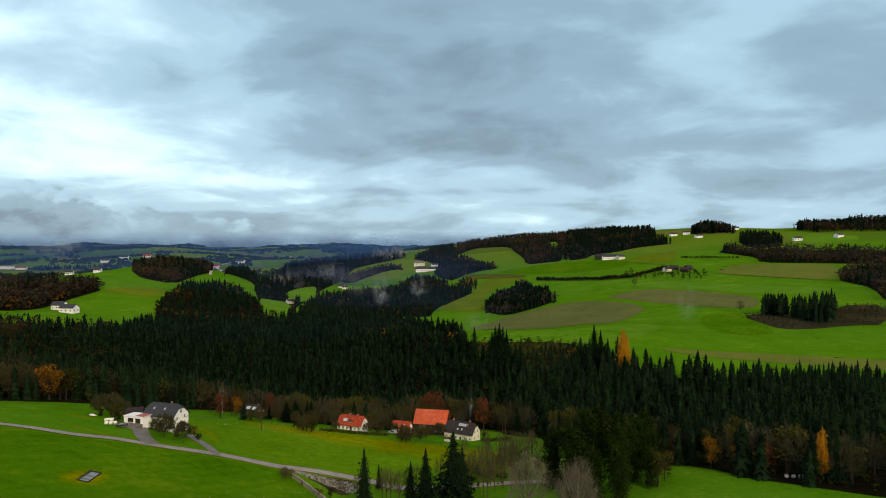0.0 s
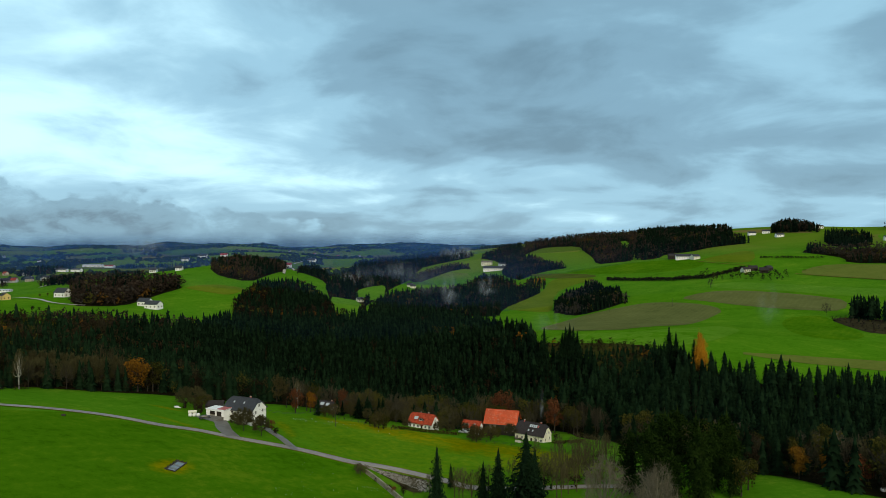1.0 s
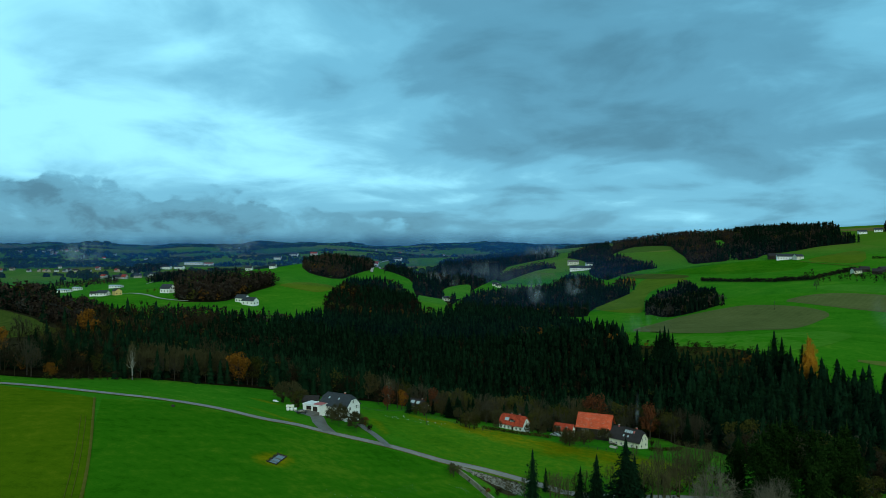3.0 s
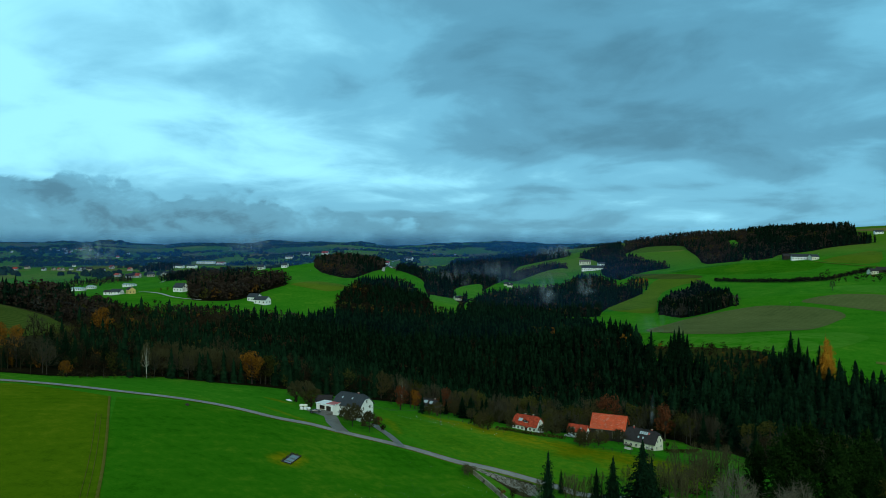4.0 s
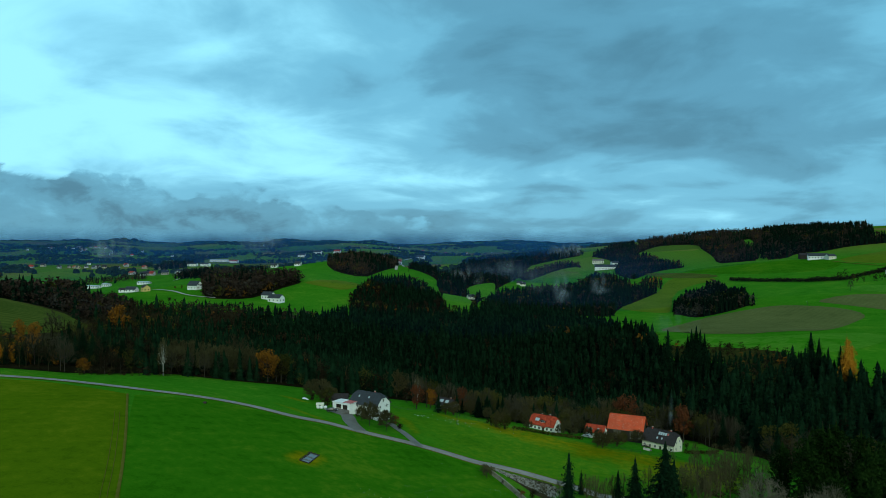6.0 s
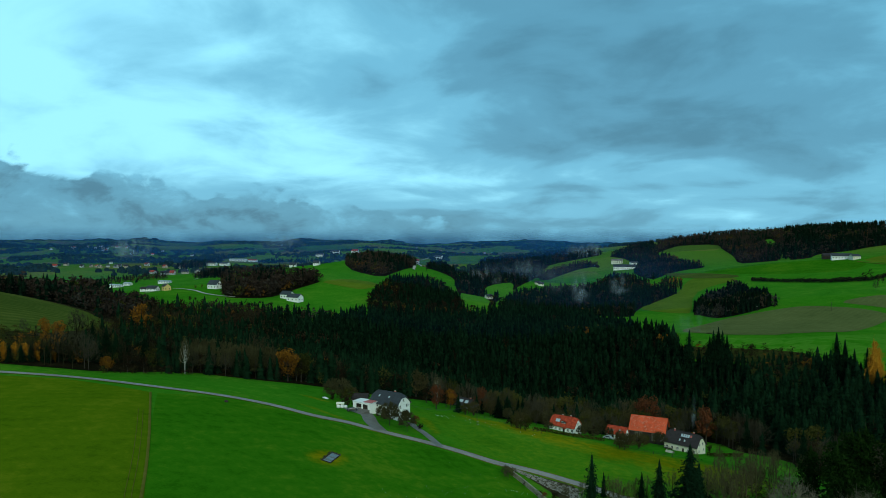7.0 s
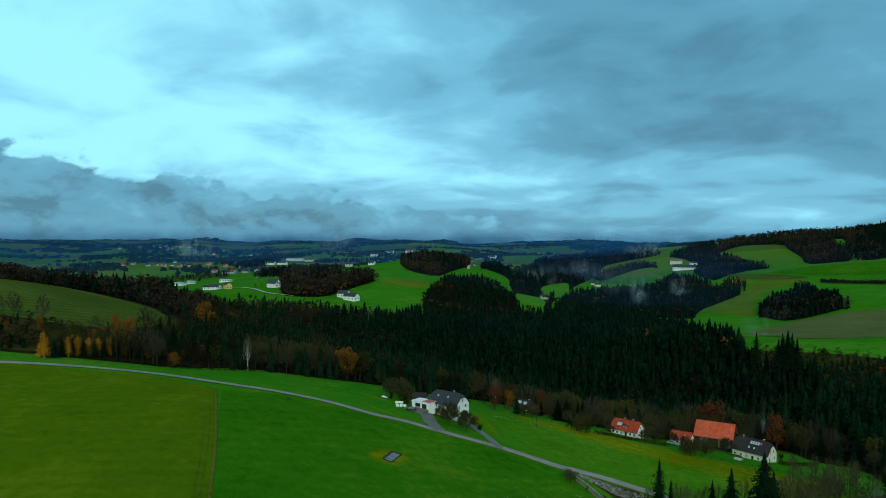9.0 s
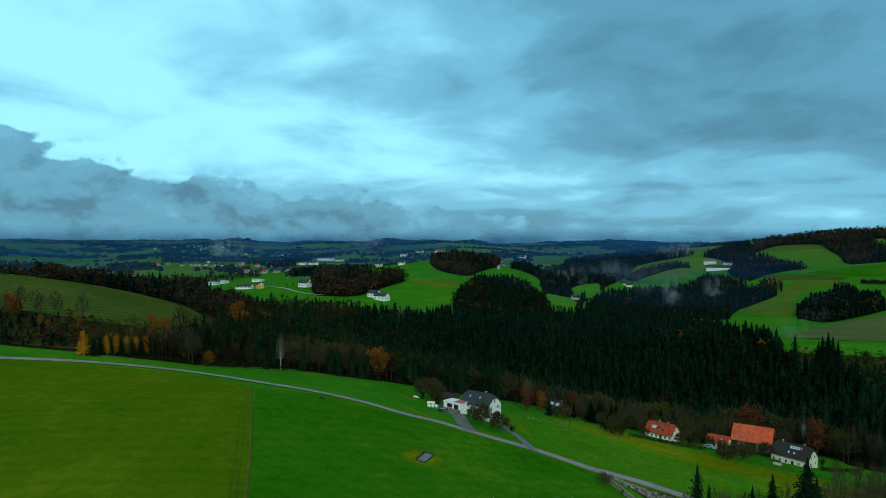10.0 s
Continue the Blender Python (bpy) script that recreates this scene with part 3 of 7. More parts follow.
F_bank = [(25, 582), (56, 572), (99, 542), (142, 565), (191, 653), (199, 595), (151, 502), (110, 490), (72, 512), (44, 539)]
F_rise = [(195, 1312), (296, 1269), (343, 1205), (301, 1126), (245, 1131), (175, 1176), (123, 1253), (95, 1301)]
F_side = [(261, 692), (307, 703), (302, 655), (296, 586), (264, 562), (232, 576)]
F_crest = [(667, 1302), (708, 1257), (745, 1197), (695, 1116), (655, 1163), (630, 1210)]
F_knoll = [(261, 947), (298, 963), (348, 921), (399, 864), (478, 811), (453, 770), (378, 790), (332, 861), (286, 900)]
W_band = [(-655, 864), (-700, 955), (-666, 973), (-586, 917), (-496, 866), (-473, 824), (-548, 856), (-578, 842), (-611, 846), (-667, 880)]
W_belt = [(-866, 894), (-873, 956), (-844, 983), (-812, 999), (-732, 909), (-761, 885), (-781, 854), (-807, 838)]
W_crest = [(-947, 1192), (-1127, 1489), (-1319, 1833), (-1423, 2083), (-1372, 2170), (-1332, 2213), (-1313, 2182), (-1350, 2103), (-1286, 1881), (-1081, 1523), (-975, 1334), (-928, 1193)]
W_autumn = [(17, 1558), (46, 1592), (68, 1527), (76, 1441), (107, 1392), (107, 1342), (72, 1374), (52, 1425), (18, 1473)]
W_end = [(23, 1172), (38, 1230), (53, 1201), (58, 1147), (55, 1087), (39, 1084), (23, 1107)]
FAR_FIELDS = [
    [(-1507, 1131), (-1531, 1184), (-1409, 1181), (-1255, 1073), (-1198, 1003), (-1264, 964)],
    [(-1896, 1339), (-1956, 1427), (-1894, 1437), (-1826, 1413), (-1636, 1201)],
    [(-1818, 1398), (-1895, 1507), (-2094, 1782), (-2068, 1913), (-2207, 2087), (-1906, 1840), (-1957, 1785), (-1821, 1559), (-1773, 1428)],
    [(-1327, 1228), (-1312, 1282), (-1174, 1371), (-1044, 1238), (-1046, 1082), (-982, 999), (-1048, 1008)],
    [(-1811, 1966), (-1824, 2056), (-1750, 1988), (-1765, 1921)],
    [(-913, 1220), (-1095, 1529), (-1282, 1889), (-1339, 2120), (-1248, 2128), (-1139, 1941), (-1032, 1630), (-876, 1285)],
    [(-926, 950), (-897, 1013), (-780, 982), (-754, 918), (-864, 905)],
    [(-2672, 1864), (-2864, 2191), (-2437, 1939), (-2299, 1711)],
    [(-1930, 2334), (-2578, 3331), (-1781, 2374), (-1690, 2075)],
    [(-1816, 2503), (-1573, 2587), (-1409, 2316), (-1571, 2318)],
    [(-1306, 2316), (-1178, 2357), (-1046, 2281), (-1151, 2208)],
    [(-1004, 2094), (-883, 2108), (-795, 2039), (-914, 1990)],
]


draped("field", F_olive, OLIVE, 0.12, 12, "olive green winter crop field beside the lane", "field", 0)
draped("field", F_lower, LOWER, 0.08, 8, "deep green mown meadow below the lane", "field", 0)
draped("field", F_plough, PLOUGHED, 0.22, 24, "thin grey-green crop on bare soil beside a grove", "field", 1)
draped("field", F_ochre, OCHRE, 0.22, 24, "ochre green pasture sloping beside dark woods", "field", 1)
draped("field", F_fallow, STUBBLE, 0.5, 24, "brownish fallow strip above an ochre pasture", "field", 1)
draped("field", F_dull, PLOUGHED, 0.22, 24, "dull grey-green crop field on a gentle slope", "field", 1)
draped("field", F_strip, PALE, 0.22, 16, "pale yellowish grass strip behind the spruces", "field", 1)
draped("field", F_yellow, OCHRE, 0.22, 24, "yellowish terraced pasture below a ridge farm", "field", 1)
draped("field", F_pale, PALE, 0.22, 24, "pale green meadow below the wooded ridge", "field", 1)
draped("field", F_hilltop, OCHRE, 0.22, 24, "mown yellowish strip across a green hilltop", "field", 1)
for plan, grass, words in ((F_bank, PALE_GREEN, "fresh pale green grass along the wood"), (F_rise, LOWER, "deep green winter crop on the upper hill"), (F_side, LOWER, "darker green hollow in a hillside meadow"), (F_crest, PALE_GREEN, "light green meadow on the hill crest"), (F_knoll, PALE_GREEN, "light green strip across the hillside")):
    draped("field", plan, grass, 0.15, 24, words, "field", 2)
draped("clearing", F_clearing, SCRUB, 0.25, 12, "brown cleared ground round a spruce copse", "clearing", 1)
MID_X, MID_Y = sum(x for x, _ in F_brownhill) / len(F_brownhill), sum(y for _, y in F_brownhill) / len(F_brownhill)
draped("forest_floor", [(MID_X + 1.14 * (x - MID_X), MID_Y + 1.14 * (y - MID_Y)) for x, y in F_brownhill], SCRUB, 0.3, 10, "dark scrubby ground round the stubble hill", "scrubland", 1)
draped("heath", W_heath, HEATH, 0.3, 8, "rough bramble-covered slope behind the lane", "heath", 1)
draped("field", F_brownhill, STUBBLE, 0.55, 10, "brownish green stubble field with curved tractor lines", "field", 1)


def ribbon(name, line, width, mat, lift, label, category, smooth_times=3):
    """A lane laid along a plan line."""
    p = rounded(line, smooth_times, closed=False)
    verts, faces = [], []
    for k, v in enumerate(p):
        d = (p[min(k + 1, len(p) - 1)] - p[max(k - 1, 0)]).normalized()
        side = Vector((d.y, -d.x))
        for s in (-1, -0.35, 0.35, 1):
            q = v + side * (s * width / 2)
            verts.append((q.x, q.y, ground_at(q.x, q.y) + lift + (0.06 if abs(s) < 0.5 else 0.0)))
        if k:
            for j in range(3):
                a = (k - 1) * 4 + j
                faces.append((a, a + 1, a + 5, a + 4))
    return tagged(mesh_object(name, verts, faces, mat, smooth=True), label, category, kind="structure")


ribbon("verge", R_main, 5.6, VERGE, 0.12, "worn grass verge along the lane", "verge")
ribbon("road", R_main, 4.2, ASPHALT, 0.18, "narrow grey asphalt lane curving through meadows", "road")
ribbon("driveway", R_drive1, 5.6, DARK_ASPHALT, 0.22, "short asphalt driveway to the garage", "driveway")
ribbon("driveway", R_drive2, 3.2, DARK_ASPHALT, 0.22, "narrow asphalt drive past the farmhouse garden", "driveway")
ribbon("grass_balk", R_balk, 0.7, VERGE, 0.24, "dry brown grass strip between two fields", "balk")
for track_line in (R_white, R_white2):
    ribbon("farm_track", track_line, 3.2, CONCRETE, 0.6, "pale gravel farm track winding over a green hill", "track")
for away in (2.4, 4.1):
    ribbon("wheel_track", [(x - away, y) for x, y in R_balk[1:]], 0.15, VERGE, 0.2, "faint dry wheel track along the field edge", "track")
for track_line in (R_field, R_pasture):
    ribbon("farm_track", track_line, 3.0, VERGE, 0.8, "pale grassy farm track between fields", "track")
for track_line in (R_hill, R_far):
    ribbon("farm_track", track_line, 4.0, CONCRETE, 1.0, "pale gravel road bending over a far meadow", "track")


# ---- trees ----
rng = np.random.default_rng(7)


def ragged_fan(z, radius, droop, count, turn):
    """One whorl of slim boughs with hanging side sprays."""
    v, f = [], []
    for k in range(count):
        a = turn + 2 * math.pi * (k + rng.uniform(-0.3, 0.3)) / count
        r = radius * rng.uniform(0.62, 1.12)
        c, s = math.cos(a), math.sin(a)
        lift = rng.uniform(-0.12, 0.12) * r

        def on(u, side=0.0, down=0.0):
            return (c * r * u - s * side * r, s * r * u + c * side * r, z + lift * u - droop * r * u ** 1.4 - down * r)
        b = len(v)
        v += [on(0.0, 0.05), on(0.0, -0.05), on(1.0)]
        f.append((b, b + 1, b + 2))
        for u in (0.25, 0.5, 0.72):
            for side in (-1, 1):
                b = len(v)
                w = 0.34 * (1.1 - u) * rng.uniform(0.7, 1.3)
                v += [on(u), on(min(0.98, u + 0.22)), on(u + 0.12, side * w, 0.16 * rng.uniform(0.6, 1.5))]
                f.append((b, b + 1, b + 2))
    return v, f


def gather(pieces):
    verts, faces, base = [], [], 0
    for v, f in pieces:
        verts += list(v)
        faces += [tuple(i + base for i in t) for t in f]
        base += len(v)
    return verts, faces


def tube(a, b, r0, r1, sides=5):
    a, b = Vector(a), Vector(b)
    d = (b - a).normalized()
    u = d.orthogonal().normalized()
    w = d.cross(u)
    v, f = [], []
    for p, r in ((a, r0), (b, r1)):
        for k in range(sides):
            t = 2 * math.pi * k / sides
            v.append(tuple(p + (u * math.cos(t) + w * math.sin(t)) * r))
    for k in range(sides):
        m = (k + 1) % sides
        f += [(k, m, m + sides), (k, m + sides, k + sides)]
    return v, f


def ragged_spruce(height, width, tiers, boughs):
    pieces = []
    for k in range(tiers):
        q = k / (tiers - 1)
        r = width * (1 - q ** 1.35) * (0.85 + 0.3 * rng.random()) + 0.14
        pieces.append(ragged_fan(height * (0.08 + 0.91 * q) + 0.25 * r, r, 0.45, max(4, int(boughs * (1 - 0.5 * q))), rng.uniform(0, 6.3)))
    ring = [(math.cos(t) * width * 0.34, math.sin(t) * width * 0.34, height * 0.14) for t in (2 * math.pi * k / 6 for k in range(6))]
    pieces.append((ring + [(0, 0, height * 0.93)], [(k, (k + 1) % 6, 6) for k in range(6)]))
    pieces.append(([(0.0, 0.06, height * 0.95), (0.0, -0.06, height * 0.95), (0.0, 0.0, height * 1.03)], [(0, 1, 2)]))
    return gather(pieces)


def skirt_spruce(height, width, tiers, sides, taper=1.25):
    """A full spruce: uneven star-shaped skirts one over another, with hanging tips."""
    pieces = []
    lean = rng.uniform(-0.15, 0.15, 2)
    for t in range(tiers):
        q = t / tiers
        z = height * (0.07 + 0.90 * q)
        r = width * (1 - q ** taper) * rng.uniform(0.85, 1.12) + 0.22
        n = max(5, int(sides * (1 - 0.45 * q)))
        turn = rng.uniform(0, 6.28)
        ring = []
        for k in range(2 * n):
            a = turn + math.pi * (k + rng.uniform(-0.25, 0.25)) / n
            rr = r * (rng.uniform(0.8, 1.2) if k % 2 else rng.uniform(0.42, 0.6))
            ring.append((rr * math.cos(a) + lean[0] * q, rr * math.sin(a) + lean[1] * q, z - (0.35 * rr if k % 2 else 0.0) + rng.uniform(-0.2, 0.2)))
        top = (lean[0] * q, lean[1] * q, min(height, z + height * 1.5 / tiers))
        m = len(ring)
        pieces.append((ring + [top], [(k, (k + 1) % m, m) for k in range(m)]))
    if tiers > 6:
        pieces.append(([(0.0, 0.09, height * 0.94), (0.0, -0.09, height * 0.94), (0.0, 0.0, height * 1.03)], [(0, 1, 2)]))
    return gather(pieces)


def leafy_shape(height, width, lobes, leaves, size, foot=0.25):
    """A crown of loose leaf clumps gathered in uneven lobes."""
    verts, faces = [], []
    centres = []
    for _ in range(lobes):
        a, q = rng.uniform(0, 6.28), rng.random()
        z = height * (foot + 0.12 + (0.92 - foot - 0.2) * q)
        swell = math.sin(math.pi * min(1, max(0.12, (z / height - foot) / (1.05 - foot))))
        rr = width * 0.62 * swell * math.sqrt(rng.random())
        centres.append((rr * math.cos(a), rr * math.sin(a), z, width * rng.uniform(0.26, 0.45)))
    for _ in range(leaves):
        cx, cy, cz, cr = centres[rng.integers(len(centres))]
        d = rng.normal(size=3)
        d /= np.linalg.norm(d)
        p = np.array((cx, cy, cz)) + d * cr * rng.uniform(0.55, 1.05) * np.array((1, 1, 0.8))
        u = rng.normal(size=3)
        u /= np.linalg.norm(u)
        w = np.cross(u, d + rng.normal(size=3) * 0.4)
        w /= np.linalg.norm(w) + 1e-6
        s = size * rng.uniform(0.6, 1.3)
        b = len(verts)
        verts += [tuple(p + u * s), tuple(p + w * s * 0.7), tuple(p - u * s * 0.9 + d * s * 0.3), tuple(p - w * s * 0.7)]
        faces += [(b, b + 1, b + 2), (b, b + 2, b + 3)]
    return verts, faces


def limb_shape(height, spread, limbs, radius, top=0.8):
    """A tapered trunk with rising limbs."""
    pieces = [tube((0, 0, -0.5), (0.1, 0, height * 0.4), radius, radius * 0.7, 6), tube((0.1, 0, height * 0.4), (0, 0.15, height * top), radius * 0.7, radius * 0.2, 5)]
    for k in range(limbs):
        z = height * rng.uniform(0.22, 0.6)
        a = 2.4 * k + rng.uniform(-0.4, 0.4)
        reach = spread * rng.uniform(0.5, 0.9)
        end = (reach * math.cos(a), reach * math.sin(a), min(height * 0.95, z + reach * rng.uniform(0.8, 1.5)))
        pieces.append(tube((0, 0, z), end, radius * 0.4, radius * 0.08, 4))
    return gather(pieces)


def twig_shape(height, spread, limbs, twigs, thick=0.05):
    """The bare crown of a leafless tree: fine rising twigs on every limb."""
    verts, faces = [], []
    for k in range(limbs):
        z = height * rng.uniform(0.2, 0.75)
        a = 2.4 * k + rng.uniform(-0.4, 0.4)
        room = spread * (1 - abs(z / height - 0.42) * 1.1)
        reach = max(0.6, room * rng.uniform(0.55, 1.0))
        start = np.array((0, 0, z))
        end = np.array((reach * math.cos(a), reach * math.sin(a), min(height * 0.97, z + reach * rng.uniform(0.7, 1.5))))
        for _ in range(twigs):
            q = rng.uniform(0.15, 1.0)
            p = start + (end - start) * q
            d = (end - start) * 0.5 + rng.normal(size=3) * reach * 0.42
            d[2] = abs(d[2]) * 1.3 + 0.5
            d *= rng.uniform(0.35, 0.8)
            w = np.cross(d, rng.normal(size=3))
            w *= thick / (np.linalg.norm(w) + 1e-6)
            b = len(verts)
            verts += [tuple(p + w), tuple(p - w), tuple(p + d * 0.6 + rng.normal(size=3) * 0.1), tuple(p + d)]
            faces += [(b, b + 1, b + 2), (b, b + 2, b + 3)]
    return verts, faces


def branch_shape(height, spread, limbs, subs, twigs, thick=0.05, low=0.0):
    """A leafless tree with a domed crown: trunk and limbs, and apart from them the finer branches and twigs."""
    trunk_r = height * 0.013
    wood_parts = [tube((0, 0, -0.5), (0.1, 0.05, height * 0.32), trunk_r, trunk_r * 0.8, 5), tube((0.1, 0.05, height * 0.32), (0, 0.1, height * 0.8), trunk_r * 0.8, trunk_r * 0.2, 4)]
    fine_v, fine_f = [], []
    swell = rng.uniform(0.75, 1.2, 6)

    def on_dome(a, e, q=1.0):
        w = swell[int(a / 6.2832 * 6) % 6]
        return np.array((q * w * spread * math.cos(e) * math.cos(a), q * w * spread * math.cos(e) * math.sin(a), height * (0.46 + q * 0.54 * math.sin(e))))

    def sliver(a, b, w):
        side = np.cross(b - a, rng.normal(size=3))
        side *= w / (np.linalg.norm(side) + 1e-6)
        k = len(fine_v)
        fine_v.extend([tuple(a + side), tuple(a - side), tuple(b)])
        fine_f.append((k, k + 1, k + 2))

    for k in range(limbs):
        a = (2.4 * k + rng.uniform(-0.4, 0.4)) % 6.2832
        e = math.asin(min(1.0, max(-0.2, low + (1 - low) * (k + 0.5) / limbs)))
        start = np.array((0.05, 0.03, height * rng.uniform(0.2, 0.4 + 0.2 * math.sin(e))))
        end = on_dome(a, e, rng.uniform(0.72, 0.92))
        bend = start * 0.5 + end * 0.5 + np.array((0, 0, -0.05 * height * math.cos(e)))
        wood_parts.append(tube(start, bend, trunk_r * 0.45, trunk_r * 0.28, 3))
        wood_parts.append(tube(bend, end, trunk_r * 0.28, trunk_r * 0.06, 3))
        for _ in range(subs):
            q = rng.uniform(0.1, 1.0)
            p = bend + (end - bend) * q
            tip = on_dome((a + rng.normal() * 0.42) % 6.2832, min(1.5, max(-0.3, e + rng.normal() * 0.28)), rng.uniform(0.8, 1.02))
            d = (tip - p) * rng.uniform(0.45, 0.8)
            sliver(p, p + d, thick)
            for _ in range(twigs):
                u = rng.uniform(0.2, 0.95)
                w = d * rng.uniform(0.25, 0.5) + rng.normal(size=3) * height * 0.035
                w[2] += height * 0.012
                sliver(p + d * u, p + d * u + w, thick * 0.6)
    return gather(wood_parts), (fine_v, fine_f)


def shape_mesh(name, shape, mat):
    me = bpy.data.meshes.new(name)
    me.from_pydata(shape[0], [], shape[1])
    me.materials.append(mat)
    me.update()
    return me


def spruce_trunk(h):
    return shape_mesh("trunk", gather([tube((0, 0, -0.6), (0, 0, h * 0.5), 0.28, 0.16, 6), tube((0, 0, h * 0.5), (0, 0, h * 0.97), 0.16, 0.03, 5)]), BARK)


KINDS = {
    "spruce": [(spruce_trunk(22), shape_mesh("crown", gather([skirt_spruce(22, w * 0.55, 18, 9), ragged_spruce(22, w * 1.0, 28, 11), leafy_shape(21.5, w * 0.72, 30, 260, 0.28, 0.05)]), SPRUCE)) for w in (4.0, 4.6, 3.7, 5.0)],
    "larch": [(spruce_trunk(22), shape_mesh("crown", gather([ragged_spruce(22, w, 22, 9), leafy_shape(22, w * 0.9, 20, 700, 0.3, 0.05)]), GOLD)) for w in (3.8, 4.3)],
    "orange_tree": [(shape_mesh("trunk", limb_shape(14, 5, 9, 0.35), BARK), shape_mesh("crown", leafy_shape(14, 5.4, 20, 1200, 0.33, 0.12), ORANGE)) for _ in range(2)],
    "russet_tree": [(shape_mesh("trunk", limb_shape(15, 5, 9, 0.35), BARK), shape_mesh("crown", leafy_shape(15, 5.4, 18, 1100, 0.36, 0.10), RUSSET)) for _ in range(2)],
    "olive_tree": [(shape_mesh("trunk", limb_shape(13, 5, 9, 0.30), BARK), shape_mesh("crown", leafy_shape(13, 5.0, 14, 620, 0.36, 0.15), OLIVE_LEAF)) for _ in range(2)],
    "brown_tree": [(shape_mesh("trunk", limb_shape(13, 5, 10, 0.28), BARK), shape_mesh("crown", gather([leafy_shape(13, 5.4, 16, 520, 0.36, 0.1), twig_shape(13, 5, 12, 22, 0.05)]), BROWN)) for _ in range(3)],
    "bare_tree": [tuple(shape_mesh(n, sh, m) for n, sh, m in zip(("trunk", "crown"), branch_shape(16, 5.4, 16, 11, 6, 0.066, -0.2), (BARK, GREY_TWIG))) for _ in range(4)],
    "pale_bare_tree": [tuple(shape_mesh(n, sh, PALE_TWIG) for n, sh in zip(("trunk", "crown"), branch_shape(18, 4.9, 26, 13, 9, 0.026))) for _ in range(3)],
    "birch": [tuple(shape_mesh(n, sh, m) for n, sh, m in zip(("trunk", "crown"), branch_shape(18, 3.0, 18, 15, 11, 0.026, -0.1), (BIRCHBARK, TAN_TWIG))) for _ in range(2)],
    "slender_bare_tree": [tuple(shape_mesh(n, sh, TAN_TWIG) for n, sh in zip(("trunk", "crown"), branch_shape(15, 2.9, 14, 10, 7, 0.034))) for _ in range(3)],
    "fruit_tree": [tuple(shape_mesh(n, sh, m) for n, sh, m in zip(("trunk", "crown"), branch_shape(10, 5.0, 20, 17, 10, 0.085, -0.25), (BARK, OLIVE_TWIG))) for _ in range(3)],
    "round_tree": [(shape_mesh("trunk", limb_shape(8, 3.5, 8, 0.22), BARK), shape_mesh("crown", gather([branch_shape(8, 4.3, 18, 14, 8, 0.06, -0.3)[1], leafy_shape(8, 4.2, 22, 600, 0.24, 0.03)]), mat)) for mat in (OLIVE_LEAF, FADED_LEAF, FADED_LEAF)],
    "shrub": [(shape_mesh("trunk", limb_shape(4, 2, 6, 0.12), BARK), shape_mesh("crown", gather([leafy_shape(4, 2.8, 8, 260, 0.30, 0.02), twig_shape(4, 2.4, 8, 14, 0.03)]), BROWN)) for _ in range(2)],
}
KINDS["dry_bush"] = [(shape_mesh("trunk", limb_shape(5, 2.2, 8, 0.10), BARK), shape_mesh("crown", gather([branch_shape(5, 2.3, 16, 12, 7, 0.04, -0.3)[1], leafy_shape(5, 2.2, 10, 160, 0.18, 0.03)]), TAN_TWIG)) for _ in range(2)]
WORDS = {
    "dry_bush": ("tall dry tan bush beside the lane", "bush"),
    "spruce": ("tall dark green spruce with drooping boughs at the meadow edge", "tree"),
    "larch": ("golden autumn larch among dark spruces", "tree"),
    "orange_tree": ("broad autumn tree with orange leaves", "tree"),
    "russet_tree": ("rounded tree with russet brown leaves", "tree"),
    "olive_tree": ("broadleaf tree with late dull green leaves", "tree"),
    "brown_tree": ("half-bare tree with withered brown leaves", "tree"),
    "bare_tree": ("leafless tree with fine grey-brown twigs", "tree"),
    "pale_bare_tree": ("leafless tree with pale grey rising branches", "tree"),
    "birch": ("bare white-barked birch at the wood's edge", "tree"),
    "slender_bare_tree": ("slender leafless tree with thin tan twigs", "tree"),
    "fruit_tree": ("old leafless tree with a dense domed dark crown", "tree"),
    "round_tree": ("round-crowned tree, half bare and olive brown", "tree"),
    "shrub": ("low brown-leaved shrub beside the meadow", "shrub"),
}


def tree(kind, x, y, height, fat=1.0, group=""):
    """One tree as a thing of its own, trunk and crown."""
    variants = KINDS[kind]
    trunk, crown = variants[int(rng.integers(len(variants)))]
    base = max(v.co.z for v in crown.vertices)
    root = new(kind)
    root.empty_display_size = 0.5
    s = height / base
    root.matrix_world = Matrix.LocRotScale((x, y, ground_at(x, y)), Euler((0, 0, rng.uniform(0, 6.28))), (s * fat, s * fat, s))
    new("trunk", trunk).parent = root
    new("crown", crown).parent = root
    tagged(root, *WORDS[kind], group=group)
    return root


def inside(points, outline):
    """Which plan points lie in an outline."""
    x, y = points[:, 0], points[:, 1]
    hit = np.zeros(len(points), bool)
    for (ax, ay), (bx, by) in zip(outline, outline[1:] + outline[:1]):
        if ay != by:
            hit ^= ((ay > y) != (by > y)) & (x < (bx - ax) * (y - ay) / (by - ay) + ax)
    return hit


def scatter(outline, gap, keep_out=()):
    """Uneven planting with about one stem to each gap."""
    o = np.array(outline, float)
    xs = np.arange(o[:, 0].min(), o[:, 0].max(), gap)
    ys = np.arange(o[:, 1].min(), o[:, 1].max(), gap)
    g = np.stack(np.meshgrid(xs, ys), -1).reshape(-1, 2)
    g = g + rng.uniform(-0.48, 0.48, g.shape) * gap
    keep = inside(g, outline)
    for hole in keep_out:
        keep &= ~inside(g, hole)
    return g[keep]


